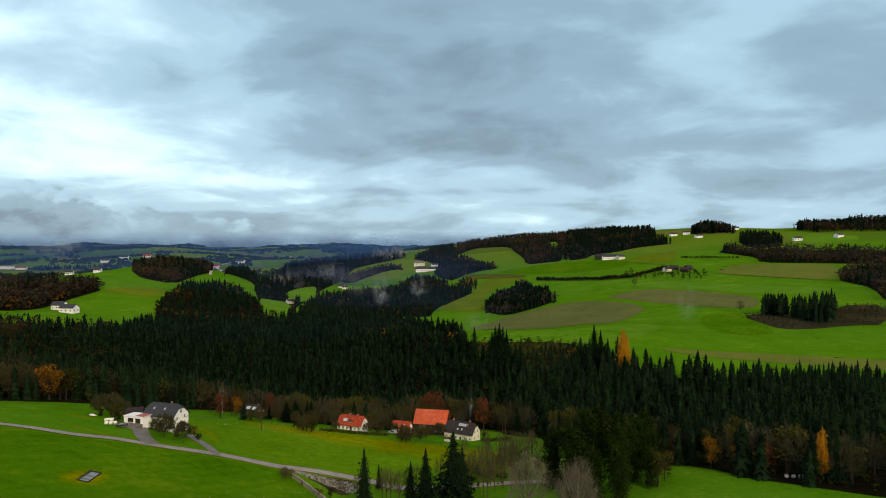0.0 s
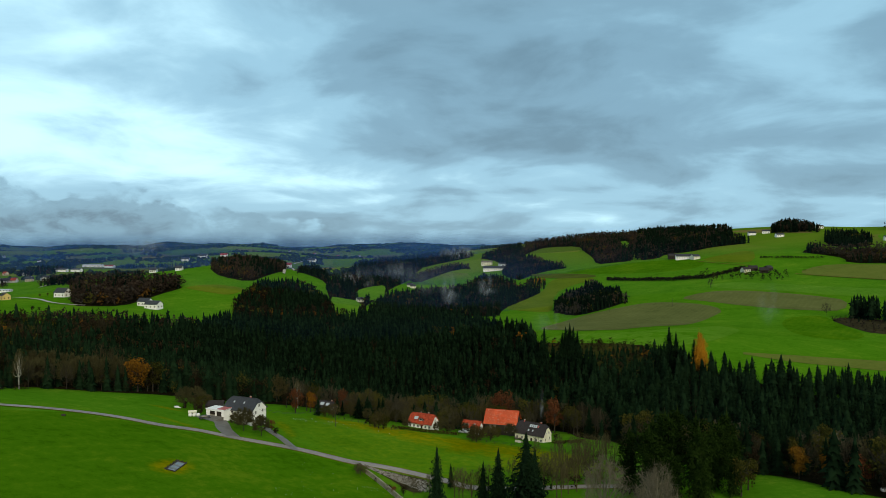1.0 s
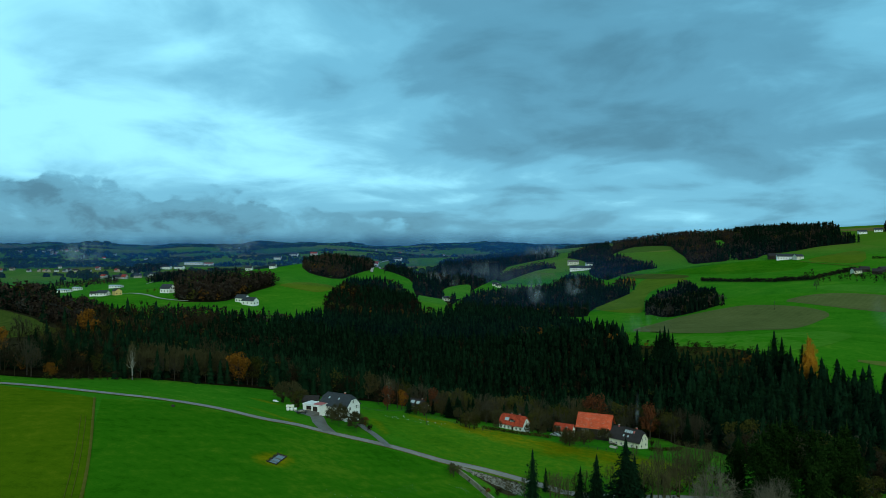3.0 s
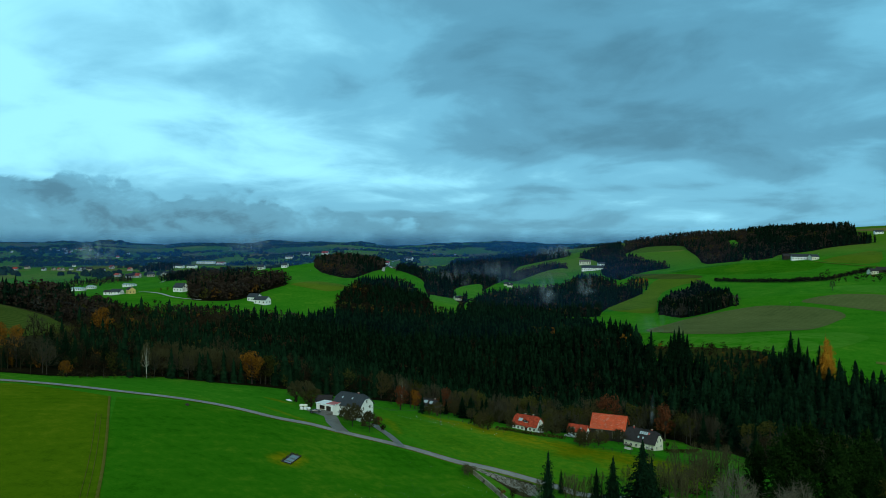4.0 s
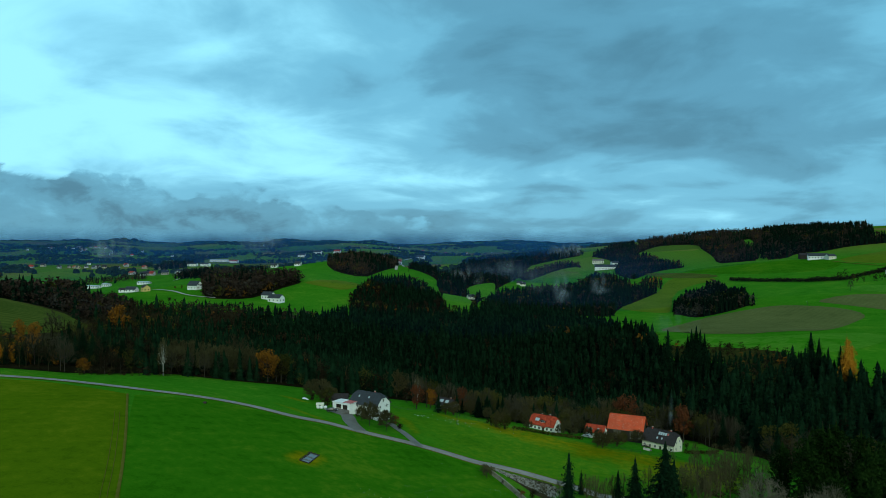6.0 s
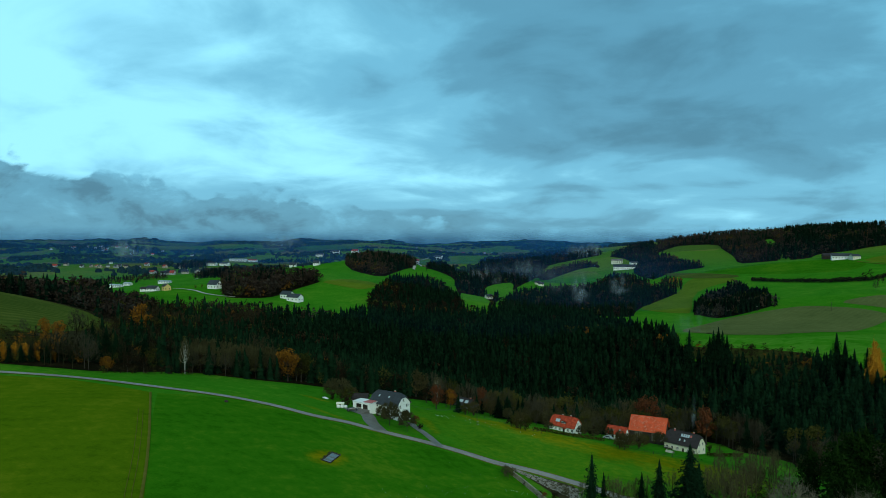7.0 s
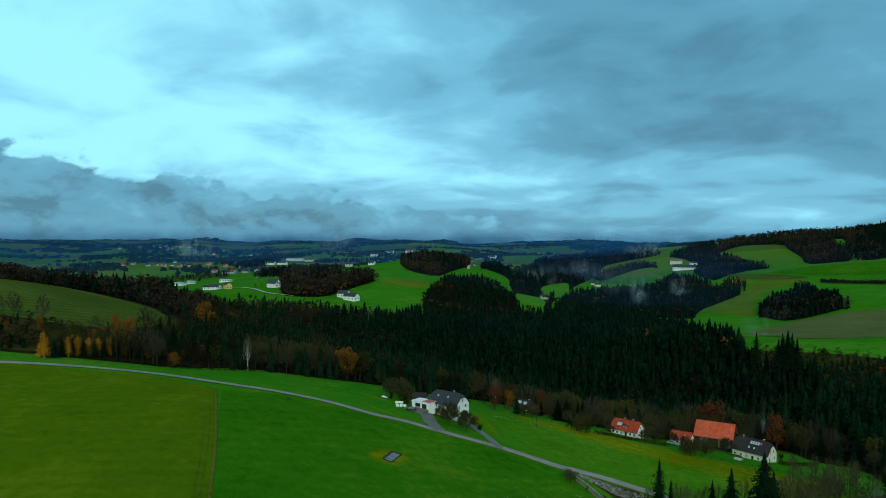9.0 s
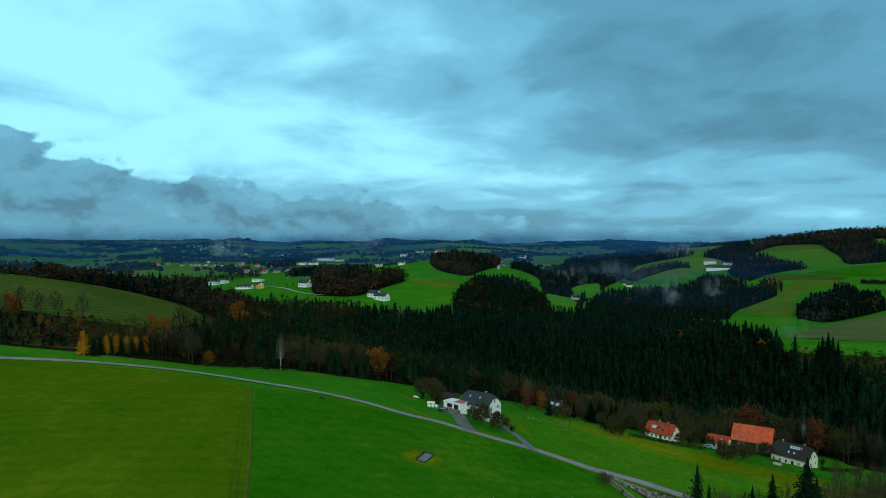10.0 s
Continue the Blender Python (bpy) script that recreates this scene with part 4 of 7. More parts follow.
def wood(name, plan, shapes, mat, heights, label, fat=1.0, category="woodland", sink=0.3, even=False):
    """Many trees joined into one stand. shapes: light-weight crowns one metre high."""
    if not len(plan):
        return
    vs, fs, base = [], [], 0
    z = land(plan[:, 0], plan[:, 1])
    pick = rng.integers(len(shapes), size=len(plan))
    # older and younger parts of the wood, and a few trees that overtop the rest
    age = np.array([noise.noise(Vector((x / 34, y / 34, 8.3))) for x, y in plan])
    if even:
        hh = rng.uniform(*heights, len(plan)) * rng.uniform(0.88, 1.08, len(plan)) * (1 + 0.26 * age)
    else:
        hh = rng.uniform(*heights, len(plan)) * rng.uniform(0.72, 1.14, len(plan)) * (1 + 0.30 * age) * np.where(rng.random(len(plan)) < 0.05, 1.22, 1.0)
    turn = rng.uniform(0, 6.28, len(plan))
    for k, (sv, sf) in enumerate(shapes):
        m = np.nonzero(pick == k)[0]
        if not len(m):
            continue
        c, s = np.cos(turn[m]), np.sin(turn[m])
        w = hh[m] * fat * rng.uniform(0.85, 1.2, len(m))
        X = (sv[None, :, 0] * c[:, None] - sv[None, :, 1] * s[:, None]) * w[:, None] + plan[m, 0, None]
        Y = (sv[None, :, 0] * s[:, None] + sv[None, :, 1] * c[:, None]) * w[:, None] + plan[m, 1, None]
        Z = sv[None, :, 2] * hh[m, None] + z[m, None] - sink
        vs.append(np.stack([X, Y, Z], -1).reshape(-1, 3))
        fs.append((sf[None] + (np.arange(len(m)) * len(sv))[:, None, None] + base).reshape(-1, 3))
        base += len(m) * len(sv)
    v, f = np.concatenate(vs), np.concatenate(fs)
    me = bpy.data.meshes.new(name)
    me.vertices.add(len(v))
    me.vertices.foreach_set("co", v.astype(np.float32).ravel())
    me.loops.add(f.size)
    me.loops.foreach_set("vertex_index", f.astype(np.int32).ravel())
    me.polygons.add(len(f))
    me.polygons.foreach_set("loop_start", np.arange(0, f.size, 3, dtype=np.int32))
    me.materials.append(mat)
    me.update(calc_edges=True)
    return tagged(new(name, me), label, category, kind="stuff")


def unit(shape):
    v = np.array(shape[0], float)
    return v / v[:, 2].max(), np.array(shape[1], int)


NEAR_SPRUCE = [unit(gather([skirt_spruce(22, w * 0.88, 8, 6, 1.45), leafy_shape(21.8, w * 1.02, 22, 52, 0.60, 0.08)])) for w in (3.7, 4.3, 3.4, 4.0, 4.6)]
MID_SPRUCE = [unit(gather([skirt_spruce(20, w * 0.8, 5, 5, 1.7), leafy_shape(20, w, 14, 34, 0.85, 0.1)])) for w in (3.4, 3.8, 4.2, 4.6)]
FAR_SPRUCE = [unit(gather([skirt_spruce(20, w * 0.72, 4, 5, 1.7), leafy_shape(20.5, w, 11, 26, 1.15, 0.08)])) for w in (3.6, 4.0, 4.4, 4.8)]
BARE_CROWNS = [unit(gather(branch_shape(14, 4.9, 8, 5, 4, 0.15))) for _ in range(4)]
NEAR_LEAFY = [unit(gather([leafy_shape(13, 4.4, 10, 110, 0.42, 0.1), twig_shape(13, 4.4, 9, 6, 0.05)])) for _ in range(4)]
MID_LEAFY = [unit(leafy_shape(13, 5.0, 11, 74, 0.72, 0.05)) for _ in range(4)]


FAR_LEAFY = [unit(leafy_shape(13, 5.2, 9, 30, 1.05, 0.02)) for _ in range(5)]


def low_dome(sides):
    """A crown for the farthest woods."""
    ring = [(0.40 * math.cos(2 * math.pi * k / sides), 0.40 * math.sin(2 * math.pi * k / sides)) for k in range(sides)]
    v = [(x, y, 0.0) for x, y in ring] + [(0.8 * x, 0.8 * y, rng.uniform(0.55, 0.8)) for x, y in ring] + [(0.0, 0.0, 1.0)]
    f = []
    for k in range(sides):
        m = (k + 1) % sides
        f += [(k, m, m + sides), (k, m + sides, k + sides), (k + sides, m + sides, 2 * sides)]
    return np.array(v), np.array(f)


DISTANT_CROWNS = [low_dome(4) for _ in range(4)]
DISTANT_RAGGED = [unit(gather([tuple(q.tolist() for q in low_dome(5)), tuple([[0.09 * c for c in v] for v in q] if k == 0 else q for k, q in enumerate(leafy_shape(13, 5.6, 8, 8, 1.3, 0.1)))])) for _ in range(5)]

HOUSE_YARDS = [[(-125, 240), (-75, 240), (-70, 345), (-115, 350), (-140, 290)], [(-80, 270), (25, 270), (30, 350), (20, 368), (-60, 350), (-80, 330)]]


def stand(name, outline, gap, mix, where, keep_out=(), far=False, near=False, fat=1.0, heights=(15, 23), within=None, bare=0.0, even=False):
    """A wood of spruce and broadleaf trees, one object for each."""
    plan = scatter(outline, gap, keep_out)
    if within:
        plan = plan[inside(plan, within)]
    if not len(plan):
        return
    patch = np.array([noise.noise(Vector((x / 55, y / 55, 3.1))) for x, y in plan]) * 0.5 + 0.5
    dice = np.clip(patch + rng.uniform(-0.25, 0.25, len(plan)), 0, 1)
    order = np.argsort(np.argsort(dice)) / len(plan)
    spruces = NEAR_SPRUCE if near else FAR_SPRUCE if far else MID_SPRUCE
    leafy = NEAR_LEAFY if near else FAR_LEAFY if far else MID_LEAFY
    leaf_fat = 1.0 * fat
    a, b, c = mix
    # far stands take the brown and twig colours with haze put in
    brown, twig, orange = (BROWN_HAZED, TWIG_HAZED, ORANGE_FAR) if far else (BROWN, TWIG, ORANGE)
    wood(name, plan[order < a], spruces, SPRUCE_HAZED if far else SPRUCE, heights, "dense dark green spruce wood " + where, fat, even=even)
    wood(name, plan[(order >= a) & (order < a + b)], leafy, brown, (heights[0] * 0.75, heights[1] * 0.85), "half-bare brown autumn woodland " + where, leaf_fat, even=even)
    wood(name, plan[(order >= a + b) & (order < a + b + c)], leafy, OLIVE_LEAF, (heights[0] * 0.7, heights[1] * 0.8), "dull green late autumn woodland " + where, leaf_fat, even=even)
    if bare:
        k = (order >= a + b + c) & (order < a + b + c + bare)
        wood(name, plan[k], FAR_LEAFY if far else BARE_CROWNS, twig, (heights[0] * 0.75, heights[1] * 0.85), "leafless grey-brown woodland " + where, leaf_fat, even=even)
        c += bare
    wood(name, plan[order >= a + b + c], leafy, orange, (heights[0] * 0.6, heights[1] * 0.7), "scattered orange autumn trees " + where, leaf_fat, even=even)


W_front = [(-222, 222), (-204, 245), (-190, 274), (-173, 292), (-166, 310), (-178, 330), (-196, 312), (-212, 282), (-226, 252), (-238, 236)]
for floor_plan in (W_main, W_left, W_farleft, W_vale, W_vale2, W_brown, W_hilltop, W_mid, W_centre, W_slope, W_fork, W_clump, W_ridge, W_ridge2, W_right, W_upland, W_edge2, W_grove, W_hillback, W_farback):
    # one sheet gives both the litter and the painted shade between stems
    draped("forest_floor", floor_plan, SHADED_LITTER, 0.2, 18, "leaf litter coloured dark with tree shade on the woodland floor", "forest floor", 1)
LANE_BELT = [(-300, 60), (-60, 60), (-60, 236), (-120, 232), (-190, 224), (-226, 216), (-250, 192), (-275, 150)]
HOUSE_BELT = [(-124, 308), (-106, 340), (-60, 352), (-30, 366), (24, 376), (34, 350), (52, 340), (52, 372), (20, 400), (-60, 385), (-124, 368)]
RIGHT_MIX = [(54, 300), (64, 255), (77, 240), (88, 231), (97, 211), (116, 193), (138, 180), (165, 215), (140, 245), (110, 270), (90, 300), (70, 330), (50, 340)]
THICKET = [(10, 228), (34, 224), (42, 240), (40, 268), (32, 290), (24, 284), (17, 262), (8, 246)]
GLADE = [(20, 270), (36, 262), (50, 300), (42, 345), (28, 352)]
KEEP_OUT = HOUSE_YARDS + [LANE_BELT, HOUSE_BELT, RIGHT_MIX, GLADE, F_strip, W_young]
for floor_plan in (W_young, W_scrub):
    draped("forest_floor", floor_plan, HEATH, 0.2, 10, "reddish brown brushwood on cleared ground", "forest floor", 1)
stand("young_wood", W_young, 3.6, (0.62, 0.30, 0.02), "in a cleared gap of the valley wood", fat=1.3, heights=(4, 8))
NEAR_HALF = [(-400, 200), (400, 150), (400, 400), (100, 440), (-60, 450), (-200, 420), (-320, 330)]
LEFT_PART = [(-420, 150), (-135, 150), (-128, 330), (-150, 380), (-210, 420), (-420, 420)]
stand("slope_wood", W_main, 5.2, (0.60, 0.16, 0.08), "below the lane on the valley slope", KEEP_OUT + [W_heath, W_front], within=LEFT_PART, near=True, fat=1.15, heights=(11, 18), bare=0.14)
stand("valley_wood", W_edge, 4.2, (0.97, 0.02, 0.01), "along the upper field edge", [F_strip], near=True, fat=0.95, heights=(11, 16))
KEEP_OUT = KEEP_OUT + [LEFT_PART, W_edge]
stand("valley_wood", W_main, 5.2, (0.982, 0.010, 0.006), "filling the valley behind the houses", KEEP_OUT, within=NEAR_HALF, near=True, fat=1.2, heights=(12, 19))
stand("valley_wood", W_main, 5.2, (0.965, 0.022, 0.008), "climbing the far side of the valley", KEEP_OUT + [NEAR_HALF], fat=1.0, heights=(11, 17))
stand("slope_wood", W_left, 5.6, (0.24, 0.32, 0.17), "on the slope behind the lane", HOUSE_YARDS + [LANE_BELT, F_brownhill, HOUSE_BELT, W_heath, W_front], near=True, heights=(10, 17), bare=0.25)
stand("slope_wood", W_front, 5.4, (0.16, 0.24, 0.22), "at the edge of the slope below the lane", [LANE_BELT, W_heath], near=True, heights=(9, 14), bare=0.31)
stand("bramble_scrub", W_heath, 3.5, (0.14, 0.30, 0.38), "on the rough slope behind the lane", [LANE_BELT, F_brownhill], fat=1.5, heights=(2.6, 6.5), bare=0.10)
stand("hedge_hem", W_hem, 2.6, (0.04, 0.62, 0.18), "along the foot of the slope wood", fat=1.5, heights=(2.6, 5.2), bare=0.12)
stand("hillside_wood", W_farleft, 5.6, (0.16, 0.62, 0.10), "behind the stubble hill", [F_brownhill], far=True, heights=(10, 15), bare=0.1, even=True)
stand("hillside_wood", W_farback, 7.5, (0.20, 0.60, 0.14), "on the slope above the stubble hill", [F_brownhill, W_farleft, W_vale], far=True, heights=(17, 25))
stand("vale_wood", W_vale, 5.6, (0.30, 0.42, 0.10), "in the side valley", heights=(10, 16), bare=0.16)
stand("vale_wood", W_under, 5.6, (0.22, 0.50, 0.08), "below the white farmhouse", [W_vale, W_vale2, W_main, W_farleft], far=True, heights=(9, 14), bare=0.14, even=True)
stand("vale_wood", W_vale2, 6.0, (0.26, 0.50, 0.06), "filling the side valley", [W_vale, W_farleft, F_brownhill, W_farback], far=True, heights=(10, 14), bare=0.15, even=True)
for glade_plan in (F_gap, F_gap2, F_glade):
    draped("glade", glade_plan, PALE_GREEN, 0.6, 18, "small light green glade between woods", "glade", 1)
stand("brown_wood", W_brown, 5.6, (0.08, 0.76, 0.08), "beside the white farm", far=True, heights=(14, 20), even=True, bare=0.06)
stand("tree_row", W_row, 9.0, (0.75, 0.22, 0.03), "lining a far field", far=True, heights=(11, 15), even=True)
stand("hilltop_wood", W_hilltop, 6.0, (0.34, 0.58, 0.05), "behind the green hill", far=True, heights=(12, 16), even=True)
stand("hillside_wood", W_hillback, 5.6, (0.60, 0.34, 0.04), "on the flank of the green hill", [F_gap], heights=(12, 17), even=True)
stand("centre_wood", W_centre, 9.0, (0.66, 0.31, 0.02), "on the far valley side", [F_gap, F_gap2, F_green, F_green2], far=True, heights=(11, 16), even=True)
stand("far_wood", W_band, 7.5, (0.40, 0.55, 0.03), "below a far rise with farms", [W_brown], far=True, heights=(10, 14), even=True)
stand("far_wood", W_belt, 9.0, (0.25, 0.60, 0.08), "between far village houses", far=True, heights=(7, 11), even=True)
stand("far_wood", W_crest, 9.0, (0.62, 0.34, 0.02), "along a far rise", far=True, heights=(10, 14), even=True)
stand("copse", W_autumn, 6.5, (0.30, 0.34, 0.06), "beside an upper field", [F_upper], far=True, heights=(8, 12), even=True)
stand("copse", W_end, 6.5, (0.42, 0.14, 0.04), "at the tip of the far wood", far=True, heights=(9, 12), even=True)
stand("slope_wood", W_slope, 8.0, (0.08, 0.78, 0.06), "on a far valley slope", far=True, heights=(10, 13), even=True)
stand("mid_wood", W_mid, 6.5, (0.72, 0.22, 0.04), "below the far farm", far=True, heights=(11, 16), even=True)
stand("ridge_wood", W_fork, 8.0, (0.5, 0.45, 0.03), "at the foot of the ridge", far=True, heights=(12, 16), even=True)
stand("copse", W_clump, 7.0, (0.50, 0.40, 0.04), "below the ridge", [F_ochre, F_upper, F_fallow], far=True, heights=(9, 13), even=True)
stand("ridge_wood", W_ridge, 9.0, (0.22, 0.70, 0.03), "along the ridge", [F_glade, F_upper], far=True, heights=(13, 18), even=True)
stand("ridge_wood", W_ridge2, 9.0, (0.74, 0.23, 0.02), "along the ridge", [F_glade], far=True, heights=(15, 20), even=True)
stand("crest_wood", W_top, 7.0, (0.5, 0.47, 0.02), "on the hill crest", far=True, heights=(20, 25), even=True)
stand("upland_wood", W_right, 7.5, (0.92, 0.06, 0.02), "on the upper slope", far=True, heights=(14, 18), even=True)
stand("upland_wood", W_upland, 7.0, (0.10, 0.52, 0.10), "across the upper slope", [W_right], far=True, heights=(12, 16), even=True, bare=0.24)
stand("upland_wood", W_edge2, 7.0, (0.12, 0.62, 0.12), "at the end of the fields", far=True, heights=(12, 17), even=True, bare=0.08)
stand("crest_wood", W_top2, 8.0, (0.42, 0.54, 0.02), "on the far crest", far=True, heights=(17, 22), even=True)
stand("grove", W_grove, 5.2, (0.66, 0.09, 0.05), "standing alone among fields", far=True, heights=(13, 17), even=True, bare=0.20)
for copse_plan in (W_copse, W_copse2):
    stand("spruce_copse", copse_plan, 5.6, (0.93, 0.05, 0.02), "in a cleared field corner", heights=(19, 23), fat=0.85, even=True)
stand("scrub", F_clearing, 6.0, (0.05, 0.50, 0.05), "over the cleared field corner", [W_copse, W_copse2], far=True, heights=(3, 5), even=True, bare=0.39)
stand("scrub", W_scrub, 4.5, (0.05, 0.80, 0.05), "along the top of the wood", heights=(4, 7))
stand("orchard", W_orchard, 13.0, (0.0, 0.85, 0.12), "round the old farm", heights=(9, 14))


# ---- buildings ----
def box(bm, x0, x1, y0, y1, z0, z1):
    v = [bm.verts.new((x, y, z)) for z in (z0, z1) for x, y in ((x0, y0), (x1, y0), (x1, y1), (x0, y1))]
    for f in ((0, 1, 2, 3), (4, 5, 6, 7), (0, 1, 5, 4), (1, 2, 6, 5), (2, 3, 7, 6), (3, 0, 4, 7)):
        bm.faces.new([v[k] for k in f])
    return v


def box_part(name, mat, parent, x0, x1, y0, y1, z0, z1, label=""):
    bm = bmesh.new()
    box(bm, x0, x1, y0, y1, z0, z1)
    return part(name, bm, mat, parent, label)


def window(parent, x, y, z, w, h, face, frame_mat=None):
    """A window proud of its wall: frame, sunk pane and sill. face: which way it looks, 'x+', 'x-', 'y+', 'y-' or degrees are not needed."""
    frame_mat = frame_mat or WHITEPAINT
    bm = bmesh.new()
    t = 0.09
    for a, b, c, d in ((-w / 2, w / 2, -h / 2, -h / 2 + t), (-w / 2, w / 2, h / 2 - t, h / 2), (-w / 2, -w / 2 + t, -h / 2 + t, h / 2 - t), (w / 2 - t, w / 2, -h / 2 + t, h / 2 - t), (-t / 2, t / 2, -h / 2 + t, h / 2 - t)):
        box(bm, a, b, -0.06, 0.02, c, d)
    turn = {"y-": 0, "x+": 90, "y+": 180, "x-": -90}[face]
    frame_ob = part("window", bm, frame_mat, parent)
    frame_ob.matrix_local = pose(x, y, z, 0, 0, turn)
    box_part("pane", GLASS, frame_ob, -w / 2 + t, w / 2 - t, -0.03, -0.01, -h / 2 + t, h / 2 - t)
    box_part("sill", CONCRETE, frame_ob, -w / 2 - 0.1, w / 2 + 0.1, -0.16, -0.005, -h / 2 - 0.08, -h / 2 - 0.01)
    return frame_ob


def gable_walls(parent, L, W, eave, ridge, clip, depth, mat):
    """House body with gable ends; clip: height at which a half hip cuts the gable."""
    bm = bmesh.new()
    half = W / 2
    cut = half * (ridge - clip) / (ridge - eave) if clip < ridge else 0.0
    rings = []
    for x in (-L / 2, L / 2):
        pts = [(-half, -depth), (half, -depth), (half, eave)]
        pts += [(cut, clip), (-cut, clip)] if cut else [(0, ridge)]
        pts.append((-half, eave))
        rings.append([bm.verts.new((x, y, z)) for y, z in pts])
    a, b = rings
    bm.faces.new(a)
    bm.faces.new(b)
    for k in range(len(a)):
        m = (k + 1) % len(a)
        bm.faces.new((a[k], a[m], b[m], b[k]))
    return part("wall", bm, mat, parent)


def slab(bm, pts, thick):
    """A roof plane with thickness, from its outline."""
    p = [Vector(q) for q in pts]
    n = (p[1] - p[0]).cross(p[2] - p[0]).normalized()
    if n.z < 0:
        n = -n
    top = [bm.verts.new(q + n * thick) for q in p]
    low = [bm.verts.new(q) for q in p]
    bm.faces.new(top)
    bm.faces.new(low[::-1])
    for k in range(len(p)):
        m = (k + 1) % len(p)
        bm.faces.new((low[k], low[m], top[m], top[k]))


def gable_roof(parent, L, W, eave, ridge, clip, mat, over=0.5, thick=0.22):
    """Two roof slopes, with half hips where clip lies below the ridge, and a row of ridge tiles."""
    half, out = W / 2, over
    slope = (ridge - eave) / half
    lift = 0.06
    ez = eave - slope * out + lift
    x1 = L / 2 + out
    hip = (ridge - clip) * 0.9 if clip < ridge else 0.0
    cut = half * (ridge - clip) / (ridge - eave)
    for s in (-1, 1):
        bm = bmesh.new()
        e = s * (half + out)
        if hip:
            slab(bm, [(-x1, e, ez), (x1, e, ez), (x1, s * cut, clip + lift), (x1 - hip, 0, ridge + lift), (-x1 + hip, 0, ridge + lift), (-x1, s * cut, clip + lift)], thick)
        else:
            slab(bm, [(-x1, e, ez), (x1, e, ez), (x1, 0, ridge + lift), (-x1, 0, ridge + lift)], thick)
        part("roof_slope", bm, mat, parent)
        box_part("gutter", GREYWOOD, parent, -x1, x1, e - 0.08 + s * 0.07, e + 0.08 + s * 0.07, ez - 0.06, ez + 0.10)
    if hip:
        for s in (-1, 1):
            bm = bmesh.new()
            slab(bm, [(s * x1, -cut, clip + lift), (s * x1, cut, clip + lift), (s * (x1 - hip), 0, ridge + lift)], thick)
            part("roof_hip", bm, mat, parent)
    tile_z = ridge + lift + thick * 1.05
    box_part("ridge_cap", mat, parent, -x1 + hip, x1 - hip, -0.14, 0.14, tile_z - 0.08, tile_z + 0.08)


def chimney(parent, x, y, z, height, mat=None):
    ob = box_part("chimney", mat or METALRED, parent, x - 0.3, x + 0.3, y - 0.3, y + 0.3, z - 1.0, z + height, "weathered brick chimney")
    box_part("chimney_cap", CONCRETE, ob, x - 0.38, x + 0.38, y - 0.38, y + 0.38, z + height, z + height + 0.1)


def on_slope(W, eave, ridge, y):
    """Height of the roof over the point y across the house."""
    return ridge - (ridge - eave) * abs(y) / (W / 2) + 0.3


def roof_light(parent, x, y, W, eave, ridge, w, h, mat, name="skylight", label=""):
    """A pane that lies on the roof slope, in a slim frame."""
    pitch = math.degrees(math.atan2(ridge - eave, W / 2))
    s = 1 if y < 0 else -1
    z = on_slope(W, eave, ridge, y)
    bm = bmesh.new()
    box(bm, -w / 2, w / 2, -h / 2, h / 2, 0.02, 0.12)
    ob = part(name, bm, GREYWOOD, parent, label)
    ob.matrix_local = pose(x, y, z, s * pitch, 0, 0)
    box_part("pane", mat, ob, -w / 2 + 0.06, w / 2 - 0.06, -h / 2 + 0.06, h / 2 - 0.06, 0.12, 0.135)


def house(name, x, y, z, turn, L, W, eave, ridge, wall_mat, roof_mat, label, clip=None, rows=1, bays=5, gable_windows=((0.0, 0.0),), chimneys=((0.1, 0.0),), group="", category="house", size=1.0):
    """A dwelling: body, roof, windows on its long sides and gables, door and chimneys."""
    root = new(name)
    root.matrix_world = pose(x, y, z, 0, 0, turn) @ Matrix.Scale(size, 4)
    clip = ridge if clip is None else clip
    gable_walls(root, L, W, eave, ridge, clip, 6.0, wall_mat)
    gable_roof(root, L, W, eave, ridge, clip, roof_mat)
    for row in range(rows):
        wz = 1.6 + row * 2.75
        for k in range(bays):
            wx = -L / 2 + L * (k + 0.5) / bays
            if row == 0 and k == bays // 2:
                door = box_part("door", TIMBER, root, wx - 0.55, wx + 0.55, -W / 2 - 0.05, -W / 2 + 0.02, 0.05, 2.15, "dark timber door")
                box_part("handle", SILVER, door, wx + 0.38, wx + 0.46, -W / 2 - 0.1, -W / 2 - 0.05, 1.0, 1.12)
            else:
                window(root, wx, -W / 2, wz, 1.15, 1.3, "y-")
            window(root, wx, W / 2, wz, 1.15, 1.3, "y+")
    for gy, gz in gable_windows:
        window(root, L / 2, gy, gz, 1.1, 1.35, "x+")
        window(root, -L / 2, gy, gz, 1.1, 1.35, "x-")
    for cx, cy in chimneys:
        chimney(root, cx * L, cy * W, on_slope(W, eave, ridge, cy * W), 0.9)
    return tagged(root, label, category, group=group)


# the white farmhouse with its garage wing
farm = house("farmhouse", -108.7, 261.0, 1.2, -16.8, 15.5, 10, 5.2, 9.6, PLASTER, SLATE, "white farmhouse with a grey half-hipped roof above the lane", clip=8.0, rows=2, bays=5,
             gable_windows=((-2.4, 1.7), (2.4, 1.7), (-2.4, 4.3), (2.4, 4.3), (0.0, 6.9)), chimneys=((0.18, 0.05),), size=0.9)
for sx in (-4.0, 1.5):
    roof_light(farm, sx, -2.2, 10, 5.2, 9.6, 0.8, 1.1, PANEL)


